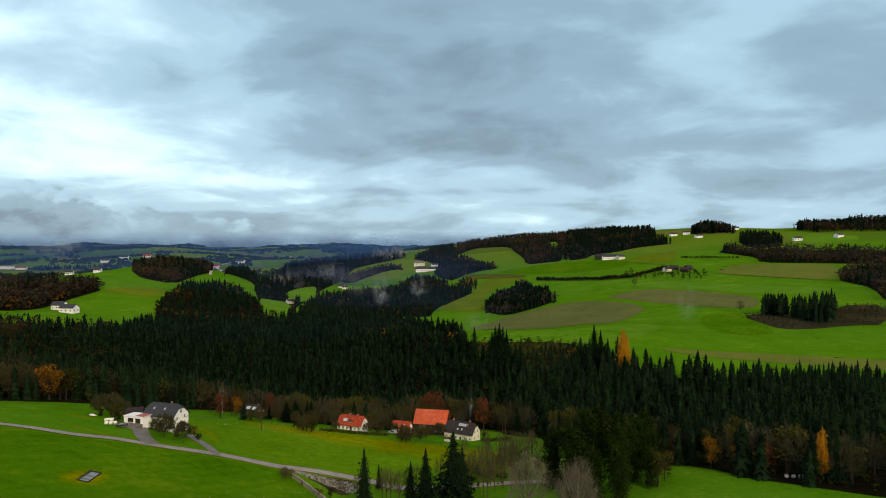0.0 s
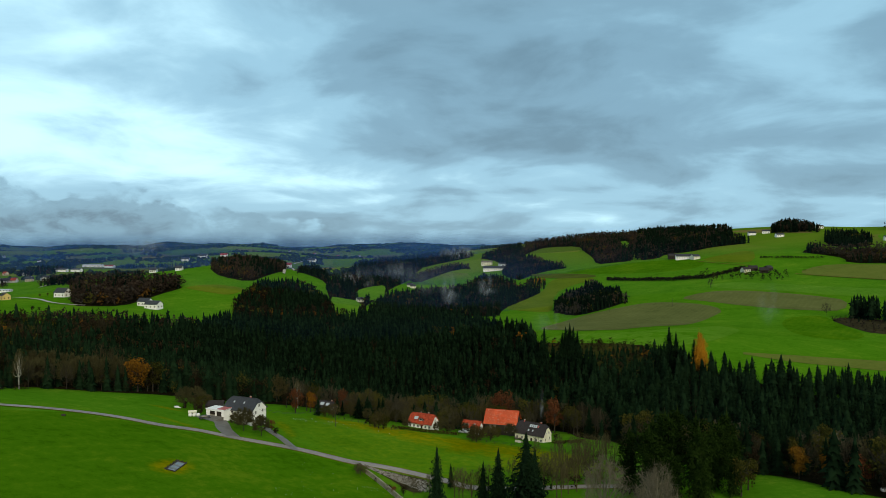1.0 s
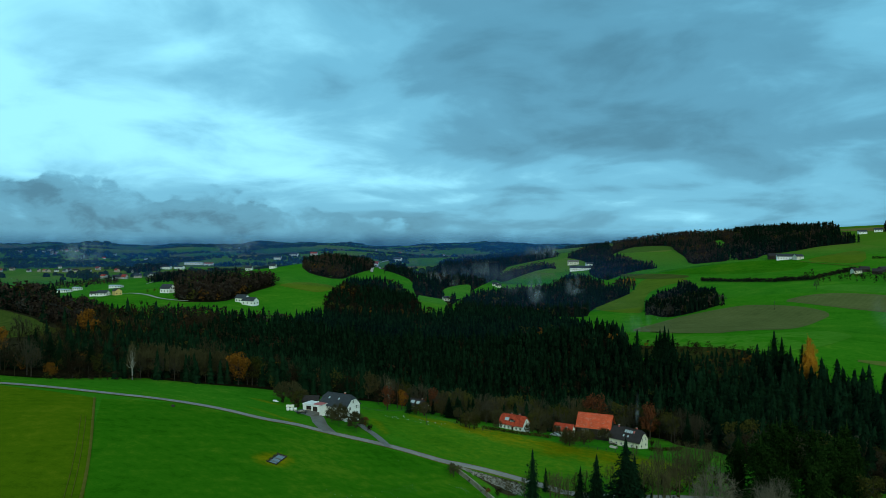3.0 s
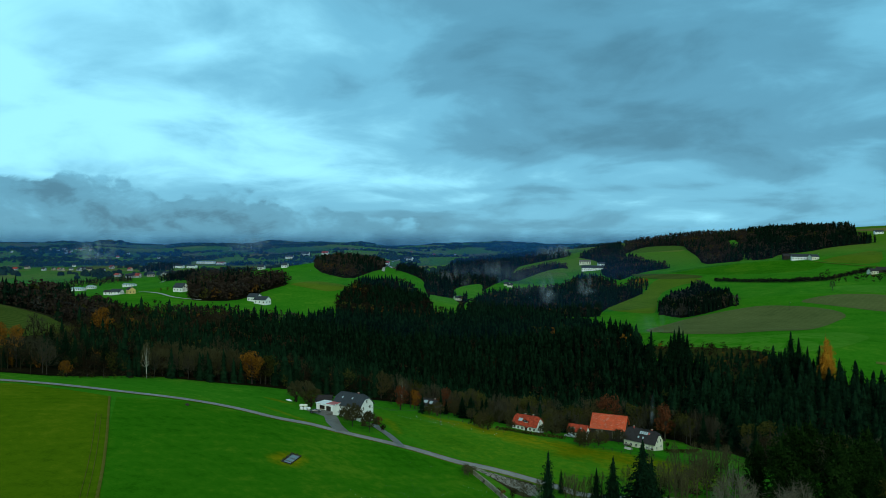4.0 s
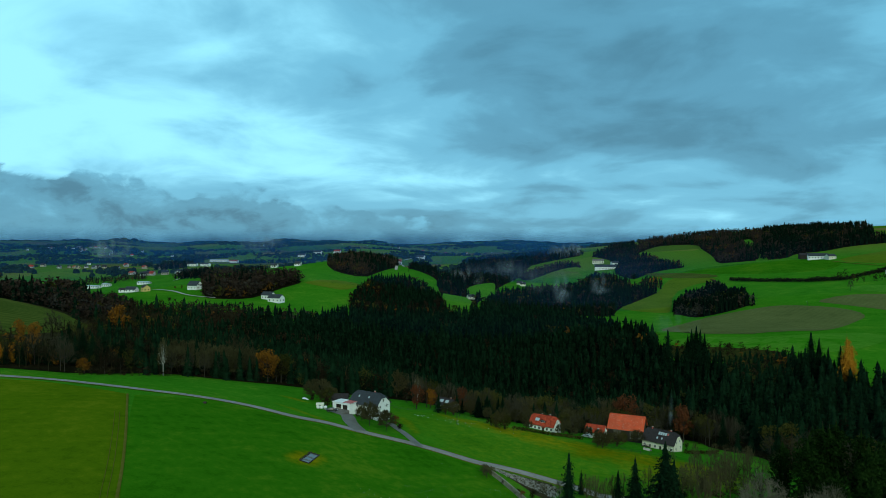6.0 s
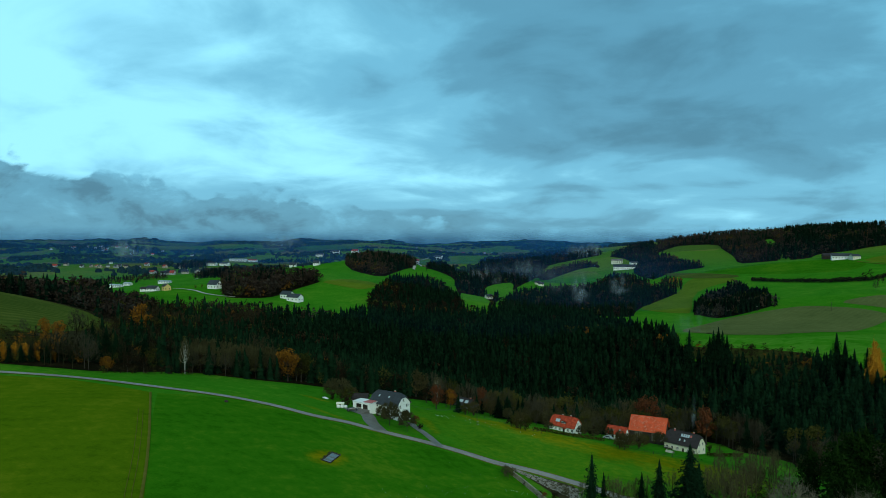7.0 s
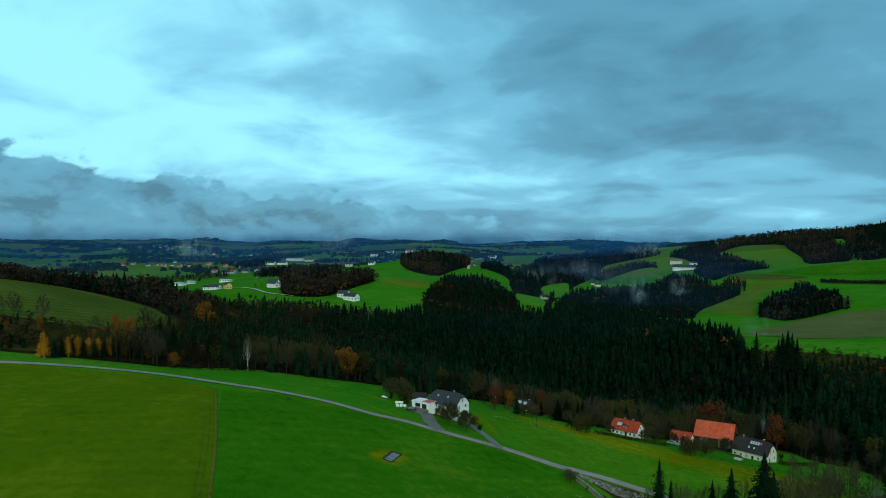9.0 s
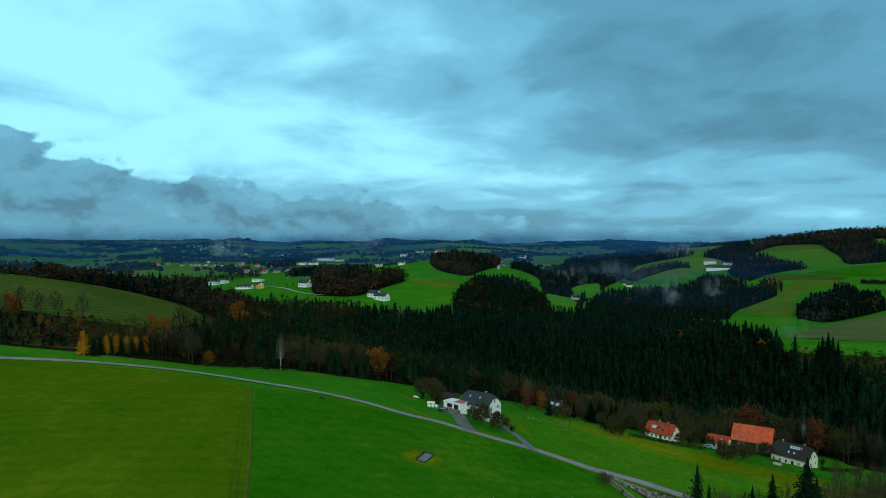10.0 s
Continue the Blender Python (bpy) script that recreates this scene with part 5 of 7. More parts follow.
def garage():
    root = new("garage")
    root.matrix_world = farm.matrix_world @ pose(-8.4, -7.0, 3.1) @ Matrix.Scale(1.06, 4)
    L, W, H = 9.0, 5.4, 2.35
    # three piers and a lintel leave two gateways, darkened by added panels
    box_part("back_wall", PLASTER, root, -L / 2, L / 2, W / 2 - 0.25, W / 2, -4, H)
    # added dark panel imitates the shade deep inside the bays
    box_part("partition", TIMBER, root, -L / 2 + 0.13, L / 2 - 0.13, -W / 2 + 1.3, -W / 2 + 1.4, -4, H - 0.02, "dark panel standing in for the shaded interior")
    for s in (-1, 1):
        box_part("side_wall", PLASTER, root, s * L / 2 - 0.12, s * L / 2 + 0.12, -W / 2, W / 2 - 0.26, -4, H)
    for x0, x1 in ((-L / 2 + 0.13, -2.9), (0.0, 0.7), (3.4, L / 2 - 0.13)):
        box_part("pier", PLASTER, root, x0, x1, -W / 2, -W / 2 + 0.3, -4, H - 0.5)
    box_part("lintel", PLASTER, root, -L / 2 + 0.13, L / 2 - 0.13, -W / 2, -W / 2 + 0.3, H - 0.5, H)
    # another added dark panel, for the shade in the right gateway
    box_part("garage_door", TIMBER, root, 0.72, 3.38, -W / 2 + 0.32, -W / 2 + 0.38, -0.2, H - 0.52, "dark panel standing in for a shaded gateway")
    box_part("floor_slab", CONCRETE, root, -L / 2 + 0.15, L / 2 - 0.15, -W / 2 + 0.4, W / 2 - 0.3, -0.3, -0.05)
    roof = box_part("flat_roof", WHITEPAINT, root, -L / 2 - 0.3, L / 2 + 0.3, -W / 2 - 0.2, W / 2 + 0.3, H + 0.01, H + 0.3, "white flat roof with a red sheet field")
    box_part("sheet", METALRED, roof, 0.4, L / 2 + 0.2, -W / 2 + 0.3, W / 2 + 0.1, H + 0.31, H + 0.37)
    for s in (-1, 1):
        box_part("gutter", SILVER, root, s * (L / 2 + 0.36), s * (L / 2 + 0.36) + 0.1, -W / 2, W / 2, H + 0.1, H + 0.22)
    # paved forecourt sloping down to the drive
    inv = root.matrix_world.inverted()
    edge = []
    for x in (-L / 2, L / 2):
        w = root.matrix_world @ Vector((x, -W / 2 - 6.0, 0))
        edge.append(inv @ Vector((w.x, w.y, ground_at(w.x, w.y) + 0.1)))
    top = [(-L / 2, -W / 2 + 0.2, -0.1), (L / 2, -W / 2 + 0.2, -0.1), tuple(edge[1]), tuple(edge[0])]
    low = [(x, y, z - 2.5) for x, y, z in top]
    mesh_object("forecourt", top + low, [(0, 3, 2, 1), (4, 5, 6, 7), (0, 1, 5, 4), (1, 2, 6, 5), (2, 3, 7, 6), (3, 0, 4, 7)], DARK_ASPHALT, root)
    tagged(root, "white flat-roofed double garage built against the farmhouse", "garage")


garage()


def parked_car(x, y, turn, paint, label, name="car"):
    root = new(name)
    root.matrix_world = pose(x, y, ground_at(x, y) + 0.48, 0, 0, turn)
    profile = [(-2.1, 0.35), (-2.1, 0.85), (-1.6, 0.95), (-1.1, 1.42), (0.55, 1.45), (1.15, 0.98), (1.95, 0.85), (2.15, 0.6), (2.15, 0.35)]
    bm = bmesh.new()
    sides = []
    for s in (-1, 1):
        sides.append([bm.verts.new((px, s * (0.85 if pz < 0.96 else 0.66), pz)) for px, pz in profile])
    for side in sides:
        bm.faces.new(side)
    for k in range(len(profile)):
        m = (k + 1) % len(profile)
        bm.faces.new((sides[0][k], sides[0][m], sides[1][m], sides[1][k]))
    part("body", bm, paint, root)
    for wx in (-1.35, 1.35):
        for s in (-1, 1):
            v, f = tube((wx, s * 0.72, 0.33), (wx, s * 0.9, 0.33), 0.33, 0.33, 12)
            v += [(wx, s * 0.72, 0.33), (wx, s * 0.9, 0.33)]
            f += [(k, (k + 1) % 12, 24) for k in range(12)] + [(k + 12, (k + 1) % 12 + 12, 25) for k in range(12)]
            wheel = mesh_object("wheel", v, f, RUBBER, root)
            mesh_object("rim", *tube((wx, s * 0.88, 0.33), (wx, s * 0.91, 0.33), 0.2, 0.05, 10), SILVER, wheel)
    for s in (-1, 1):
        mesh_object("side_window", [(-1.0, s * 0.70, 1.36), (0.5, s * 0.70, 1.38), (1.0, s * 0.83, 1.0), (-1.45, s * 0.83, 1.0)], [(0, 1, 2, 3)], GLASS, root)
        box_part("headlight", WHITEPAINT, root, 2.1, 2.17, s * 0.6 - 0.15, s * 0.6 + 0.15, 0.62, 0.74)
    mesh_object("windscreen", [(0.6, -0.6, 1.43), (0.6, 0.6, 1.43), (1.17, 0.72, 1.01), (1.17, -0.72, 1.01)], [(0, 1, 2, 3)], GLASS, root)
    return tagged(root, label, "car")


parked_car(-119.5, 248.0, 25, CARPAINT, "dark estate car parked beside the garage drive")


def bale_stack(x, y, turn):
    """Wrapped bales and a low white trailer body beside the garden."""
    root = new("garden_shed")
    root.matrix_world = pose(x, y, ground_at(x, y), 0, 0, turn) @ Matrix.Scale(0.75, 4)
    box_part("wall", CREAM, root, -1.9, 1.9, -1.2, 1.2, -0.5, 1.5)
    bm = bmesh.new()
    for s in (-1, 1):
        slab(bm, [(-2.1, s * 1.45, 1.4), (2.1, s * 1.45, 1.4), (2.1, 0, 2.2), (-2.1, 0, 2.2)], 0.08)
    part("roof", bm, CREAM, root, "pale canvas roof")
    box_part("door", GREYWOOD, root, -0.5, 0.5, -1.25, -1.19, 0.05, 1.4)
    tagged(root, "small white garden shed with a pale roof", "shed")


bale_stack(-127.4, 254.1, 15)


def heap(name, x, y, rx, ry, h, mat, label, category):
    """A low rounded heap."""
    verts, faces = [], []
    for i in range(6):
        r = 1 - i / 5.0
        for k in range(14):
            a = 2 * math.pi * k / 14
            w = 1 + 0.14 * math.sin(3 * a + i) + 0.08 * math.sin(7 * a)
            px, py = x + rx * r * w * math.cos(a), y + ry * r * w * math.sin(a)
            verts.append((px, py, ground_at(px, py) - 0.15 + h * (1 - r * r)))
        if i:
            for k in range(14):
                m = (k + 1) % 14
                faces.append(((i - 1) * 14 + k, (i - 1) * 14 + m, i * 14 + m, i * 14 + k))
    return tagged(mesh_object(name, verts, faces, mat, smooth=True), label, category)


heap("tarpaulin_heap", -139.0, 264.0, 1.7, 1.1, 0.8, SNOW, "low heap under a white tarpaulin beside the shrubs", "heap")

house("garden_hut", -128.2, 276.3, ground_at(-128.2, 276.3) - 0.2, 12, 6.5, 4.5, 2.0, 3.6, TIMBER, DARKTILE, "small dark timber hut with a brown roof", bays=2, gable_windows=((0, 1.3),), chimneys=(), category="hut")

# the cabin with collectors on its roof
hut = house("cabin", -94.0, 331.0, -12.6, -24, 10, 7.5, 2.7, 5.6, TIMBER, DARKTILE, "dark timber cabin with two solar collectors on the roof", bays=4, gable_windows=((0, 1.7),), chimneys=((0.25, 0.1),), size=0.86)
for sx, w in ((-2.4, 2.9), (1.6, 2.4)):
    roof_light(hut, sx, -1.9, 7.5, 2.7, 5.6, w, 2.1, PANEL, "solar_collector", "solar collector coloured pale like reflected sky")

# the red-roofed house
red = house("house", -44.0, 323.4, -17.6, -21.7, 14, 8.5, 3.2, 7.2, PLASTER, REDTILE, "white house with a red tiled roof and a dormer", bays=6, gable_windows=((-1.8, 1.7), (1.8, 1.7), (0.0, 4.6)), chimneys=((0.22, 0.03), (-0.12, 0.05)), clip=6.3, size=0.9)
roof_light(red, -3.1, -2.3, 8.5, 3.2, 7.2, 2.5, 1.9, PANEL, "solar_collector", "solar collector coloured pale like reflected sky")


def dormer(parent, x, W, eave, ridge, w, mat):
    ob = box_part("dormer", TIMBER, parent, x - w / 2, x + w / 2, -W / 2 + 1.0, -0.9, eave + 0.9, eave + 2.2)
    window(ob, x, -W / 2 + 1.0, eave + 1.65, w * 0.7, 0.9, "y-")
    bm = bmesh.new()
    for s in (-1, 1):
        slab(bm, [(x + s * (w / 2 + 0.3), -W / 2 + 0.6, eave + 2.05), (x + s * (w / 2 + 0.3), -0.4, eave + 2.05), (x, -0.4, eave + 3.0), (x, -W / 2 + 0.6, eave + 3.0)], 0.12)
    part("dormer_roof", bm, mat, ob)


dormer(red, 0.4, 8.5, 3.2, 7.2, 3.2, REDTILE)
box_part("porch_roof", REDTILE, red, 0.4, 2.6, -5.4, -4.3, 2.4, 2.6)

# outbuilding, barn and dark-roofed house
out = house("outbuilding", -20.6, 331.0, -21.4, -16, 10, 7, 3.2, 6.2, PLASTER, REDTILE, "low white outbuilding with a red tiled roof", bays=4, gable_windows=((0, 1.7),), chimneys=(), size=0.88)
roof_light(out, 2.0, -1.9, 7, 3.2, 6.2, 1.0, 0.9, PANEL)
roof_light(out, -2.6, -2.3, 7, 3.2, 6.2, 3.2, 1.2, GREYWOOD, "skylight")
parked_car(-24.5, 321.0, 160, SILVER, "silver car parked on grass by the outbuilding")


def barn():
    root = new("barn")
    root.matrix_world = pose(-5.8, 349.6, -24.6, 0, 0, -11)
    L, W, eave, ridge = 16.0, 12.5, 4.4, 9.6
    gable_walls(root, L, W, eave, ridge, ridge, 6.0, TIMBER)
    gable_roof(root, L, W, eave, ridge, ridge, BARNTILE, 0.8)
    slope = math.degrees(math.atan2(ridge - eave, W / 2))
    # weathered tiles laid proud in rows over the near slope
    run = math.hypot(W / 2 + 0.8, (ridge - eave) * (1 + 0.8 / (W / 2)))
    r = random.Random(5)
    for _ in range(290):
        q, x = r.random(), r.uniform(-L / 2 - 0.4, L / 2 + 0.2)
        w, h = r.uniform(0.12, 0.55), r.uniform(0.06, 0.13)
        y = -(W / 2 + 0.6) * q
        box_ob = box_part("lichen_patch", LICHEN, root, -w / 2, w / 2, -h / 2, h / 2, 0.0, 0.02)
        box_ob.matrix_local = pose(x, y, ridge - (ridge - eave) * -y / (W / 2) + 0.36, slope, 0, 0)
    for k in range(8):
        x = -L / 2 + 1 + k * 2.0
        box_part("board", GREYWOOD if k % 3 else TIMBER, root, x - 0.8, x + 0.8, -W / 2 - 0.06, -W / 2, -0.2, 3.9)
    box_part("barn_door", TIMBER, root, -2.0, 2.0, -W / 2 - 0.12, -W / 2 - 0.07, -0.2, 3.6, "broad dark barn door")
    tagged(root, "wooden barn with a lichen-spotted red tile roof", "barn")


barn()
dark = house("house", 9.2, 327.0, -23.2, -30, 17, 9.5, 4.0, 8.9, CREAM, DARKTILE, "cream house with a dark half-hipped roof and skylights", clip=7.4, bays=6, gable_windows=((-2.3, 1.7), (2.3, 1.7), (-1.6, 4.8), (1.6, 4.8)), chimneys=((0.28, 0.02), (-0.3, -0.02)), size=0.9)
for k in range(4):
    roof_light(dark, -0.6 + k * 1.15, -1.5, 9.5, 4.0, 8.9, 1.05, 1.7, PANEL, "skylight", "roof window coloured pale like reflected sky")
for sx in (-0.9, 1.6):
    roof_light(dark, sx, -3.4, 9.5, 4.0, 8.9, 0.9, 1.2, PANEL)
roof_light(dark, 4.0, -1.4, 9.5, 4.0, 8.9, 1.0, 1.3, METALRED, "roof_hatch")


def balcony(parent, x0, x1, y, z):
    deck = box_part("balcony", TIMBER, parent, x0, x1, y - 1.5, y, z - 0.15, z)
    box_part("rail", GREYWOOD, deck, x0, x1, y - 1.5, y - 1.42, z + 0.9, z + 1.0)
    for k in range(8):
        px = x0 + (x1 - x0) * (k + 0.5) / 8
        box_part("baluster", GREYWOOD, deck, px - 0.05, px + 0.05, y - 1.49, y - 1.43, z, z + 0.9)


balcony(dark, -8.2, -3.6, -4.75, 0.9)


def polytunnel(x, y, turn):
    root = new("cold_frame")
    root.matrix_world = pose(x, y, ground_at(x, y), 0, 0, turn)
    v, f = [], []
    for i, px in enumerate((-1.6, 1.6)):
        for k in range(7):
            a = math.pi * k / 6
            v.append((px, -math.cos(a) * 1.0, 1.1 * math.sin(a) - 0.1))
    for k in range(6):
        f.append((k, k + 1, k + 8, k + 7))
    mesh_object("cover", v, f, CONCRETE, root, True)
    box_part("frame", GREYWOOD, root, -1.65, 1.65, -1.05, 1.05, -0.3, 0.12)
    tagged(root, "small pale grey cold frame in the house garden", "cold frame")


polytunnel(2.0, 311.0, -30)

# ---- far houses and farms ----
FAR_WALLS, FAR_ROOFS = [surface("weathered_render", (0.42, 0.42, 0.41), 0.9, 0.1), surface("ochre_render", (0.46, 0.40, 0.30), 0.9, 0.1), surface("pale_render", (0.62, 0.62, 0.60), 0.9, 0.1)], [SLATE, DARKTILE, REDTILE]


def far_house(x, y, turn, L, W, eave, ridge, wall_mat, roof_mat, label, name="farm_building", group="distant farms"):
    root = new(name)
    root.matrix_world = pose(x, y, ground_at(x, y) + 0.5, 0, 0, turn)
    gable_walls(root, L, W, eave, ridge, ridge, 6, wall_mat)
    bm = bmesh.new()
    for s in (-1, 1):
        slab(bm, [(-L / 2 - 0.5, s * (W / 2 + 0.5), eave - 0.3), (L / 2 + 0.5, s * (W / 2 + 0.5), eave - 0.3), (L / 2 + 0.5, 0, ridge), (-L / 2 - 0.5, 0, ridge)], 0.3)
    part("roof", bm, roof_mat, root)
    rows = 2 if eave > 5 else 1
    for row in range(rows):
        n = max(2, int(L / 4))
        for k in range(n):
            x0 = -L / 2 + L * (k + 0.5) / n
            box_part("window", GLASS, root, x0 - 0.6, x0 + 0.6, -W / 2 - 0.05, -W / 2 + 0.02, 1.0 + 2.8 * row, 2.4 + 2.8 * row)
        for s in (-1, 1):
            box_part("window", GLASS, root, L / 2 - 0.02, L / 2 + 0.05, s * W / 4 - 0.6, s * W / 4 + 0.6, 1.0 + 2.8 * row, 2.4 + 2.8 * row)
    return tagged(root, label, "house", group=group)


far_house(-371, 662, -10, 15.5, 9.5, 4.2, 7.6, PLASTER, SLATE, "large white farmhouse with a grey roof beside a brown wood")
far_house(-386, 672, -10, 13, 9, 4.2, 7.6, PLASTER, SLATE, "white farm wing with a broad grey roof")
far_house(-503, 706, -12, 15, 10, 4.5, 9.5, PLASTER, SLATE, "white farmhouse with a dark roof on a green slope")
far_house(-576, 686, 5, 13, 8, 3, 6, PLASTER, SLATE, "white bungalow with a dark roof on a green hill")
far_house(-560, 690, -35, 10, 8, 4.5, 7.5, surface("yellow_render", (0.65, 0.48, 0.18), 0.9, 0.08), DARKTILE, "yellow house with a brown roof on a green hill")
far_house(-587, 686, 10, 10, 7, 3, 5, PLASTER, DARKTILE, "low white house with a dark roof on a hill")
far_house(-668, 822, 0, 18, 8, 2.6, 3.4, PLASTER, SILVER, "long pale flat shed on a far meadow")
far_house(-737, 803, -5, 20, 8, 2.8, 4, PLASTER, SILVER, "long white shed behind trees")
far_house(-738, 828, -5, 12, 7, 2.8, 4.2, PLASTER, SILVER, "pale shed beside a long white shed")
far_house(-35, 1425, 2, 46, 14, 4.6, 9.2, PLASTER, SLATE, "long white farm hall with a dark roof on the hillside")
far_house(-54, 1528, -3, 24, 12, 6.2, 9.6, CREAM, GREYWOOD, "ochre courtyard house behind a long farm hall")
far_house(-18, 1484, 20, 16, 10, 4, 7.2, PLASTER, SLATE, "white farm annexe beside a long farm hall")
far_house(315, 1257, -6, 30, 12, 4.6, 9, PLASTER, SLATE, "white farm building with a dark roof below the ridge")
far_house(302, 1280, 0, 20, 12, 4.5, 8.5, TIMBER, DARKTILE, "dark timber barn beside a white farm")
far_house(330, 1242, 25, 14, 10, 4.5, 8, CREAM, SLATE, "pale farm annexe below the ridge")
for fx, fy, ft in ((352, 1048, 20), (372, 1030, -20), (384, 1046, 35), (366, 1058, 0)):
    far_house(fx, fy, ft, 12, 8, 3.6, 7, CREAM if fx < 360 else TIMBER, DARKTILE, "old farmhouse among bare orchard trees")
for fx, fy, ft in ((514, 1490, 0), (541, 1413, 10), (547, 1501, -20), (671, 1535, 5), (643, 1212, -5), (709, 1196, 20)):
    far_house(fx, fy, ft, 15, 9, 4, 7, PLASTER, SLATE, "white house with a dark roof on the hill crest")
for fx, fy, ft in ((-164, 1112, 15), (-172, 1132, -15), (-200, 871, 40)):
    far_house(fx, fy, ft, 9, 6, 3, 5.4, CREAM, SLATE, "pale house in a valley clearing")
for fx, fy, ft, fl in ((-540, 965, 10, 10), (-486, 940, 5, 9)):
    far_house(fx, fy, ft, fl, 8, 3.2, 6.6, PLASTER, SLATE, "white farmhouse with a grey roof behind a hill crest")
for fx, fy, ft, fl in ((-1002, 1980, 10, 24), (-975, 2042, -10, 30), (-912, 2058, 5, 22), (-655, 1772, 10, 20), (-601, 1699, 0, 34), (-578, 1690, 12, 22), (-546, 1799, -15, 24)):
    far_house(fx, fy, ft, fl, 12, 6, 11, PLASTER, SLATE if fl > 22 else REDTILE, "pale farm building on a far green rise")
for fx, fy, ft, fl, fm in ((-1210, 1835, 0, 60, SILVER), (-1150, 1822, 4, 26, REDTILE), (-1040, 1455, 8, 30, SLATE), (-1010, 1470, -6, 24, SLATE)):
    far_house(fx, fy, ft, fl, 12, 5, 7.5, PLASTER, fm, "long low farm hall beside a far road")


def hamlet(cx, cy, spread, count, seed, size=0.68):
    r = random.Random(seed)
    for _ in range(count):
        x, y = cx + r.gauss(0, spread), cy + r.gauss(0, spread * 0.6)
        far_house(x, y, r.uniform(-40, 40), size * r.uniform(10, 18), size * r.uniform(8, 11), size * r.uniform(4, 6.0), size * r.uniform(8, 10.5), r.choice(FAR_WALLS), r.choice(FAR_ROOFS), "distant village house with pale walls", "village_house", "distant village")


hamlet(-835, 1062, 26, 9, 1, 0.72)
hamlet(-1140, 1270, 75, 18, 2)
hamlet(-1930, 2000, 120, 16, 9)
hamlet(-1900, 2100, 150, 14, 6)
hamlet(-700, 2500, 120, 10, 7)
hamlet(-250, 2300, 90, 7, 8)

def wrapped_bale(x, y, turn):
    """A round silage bale in white film, lying on its side."""
    root = new("silage_bale")
    root.matrix_world = pose(x, y, ground_at(x, y) + 0.55, 0, 90, turn)
    bm = bmesh.new()
    bmesh.ops.create_cone(bm, segments=16, radius1=0.62, radius2=0.62, depth=1.2, cap_ends=True)
    bmesh.ops.bevel(bm, geom=bm.edges[:], offset=0.09, segments=2, affect="EDGES")
    part("film", bm, WHITEPAINT, root, smooth=True)
    tagged(root, "round bale wrapped in white film on grass", "bale", group="wrapped bales")


for bx, by, bt in ((-126.0, 249.2, 10), (-125.1, 250.6, 30), (-124.6, 252.9, 60), (107.5, 208.6, 20), (109.2, 208.0, 40), (111.2, 207.4, -10)):
    wrapped_bale(bx, by, bt)

# ---- basin, rubble bank and retaining wall ----
def basin():
    root = new("water_basin")
    x, y = -98.1, 184.6
    lean = Vector((-(ground_at(x + 3, y) - ground_at(x - 3, y)) / 6, -(ground_at(x, y + 5) - ground_at(x, y - 5)) / 10, 1)).to_track_quat("Z", "Y")
    root.matrix_world = Matrix.Translation((x, y, ground_at(x, y) + 0.05)) @ lean.to_matrix().to_4x4() @ pose(0, 0, 0, 0, 0, -math.degrees(lean.to_euler().z) + 7)
    L, W, t = 9.3, 2.5, 0.22
    for a in ((-W / 2 - t, -W / 2, -L / 2, L / 2), (W / 2, W / 2 + t, -L / 2, L / 2), (-W / 2 - t, W / 2 + t, -L / 2 - t, -L / 2), (-W / 2 - t, W / 2 + t, L / 2, L / 2 + t)):
        box_part("rim", TIMBER, root, *a, -1.5, 0.26)
    box_part("water", WATER, root, -W / 2, W / 2, -L / 2, L / 2, -1.0, 0.04, "pale grey sky-mirroring water")
    for k in range(2):
        q = -L / 2 + L * (k + 0.7) / 3
        box_part("plank", GREYWOOD, root, -W / 2, W / 2, q - 0.1, q + 0.1, 0.13, 0.2)
    r = random.Random(4)
    for k in range(9):
        q = -L / 2 + L * k / 8
        box_part("post", TIMBER, root, -W / 2 - 0.55, -W / 2 - 0.4, q - 0.07, q + 0.07, -0.6, r.uniform(0.35, 0.55))
    for k in range(3):
        q = -W / 2 + W * k / 2
        box_part("post", TIMBER, root, q - 0.07, q + 0.07, L / 2 + 0.4, L / 2 + 0.55, -0.6, r.uniform(0.35, 0.55))
    tagged(root, "long sunken water basin with a timber rim in grass", "basin")


basin()


def rock_mesh(seed):
    r = random.Random(seed)
    bm = bmesh.new()
    bmesh.ops.create_icosphere(bm, subdivisions=1, radius=0.5)
    for v in bm.verts:
        v.co *= r.uniform(0.75, 1.2)
        v.co.z *= 0.7
    me = bpy.data.meshes.new("stone")
    bm.to_mesh(me)
    bm.free()
    me.materials.append(STONE)
    return me


ROCKS = [rock_mesh(k) for k in range(5)]


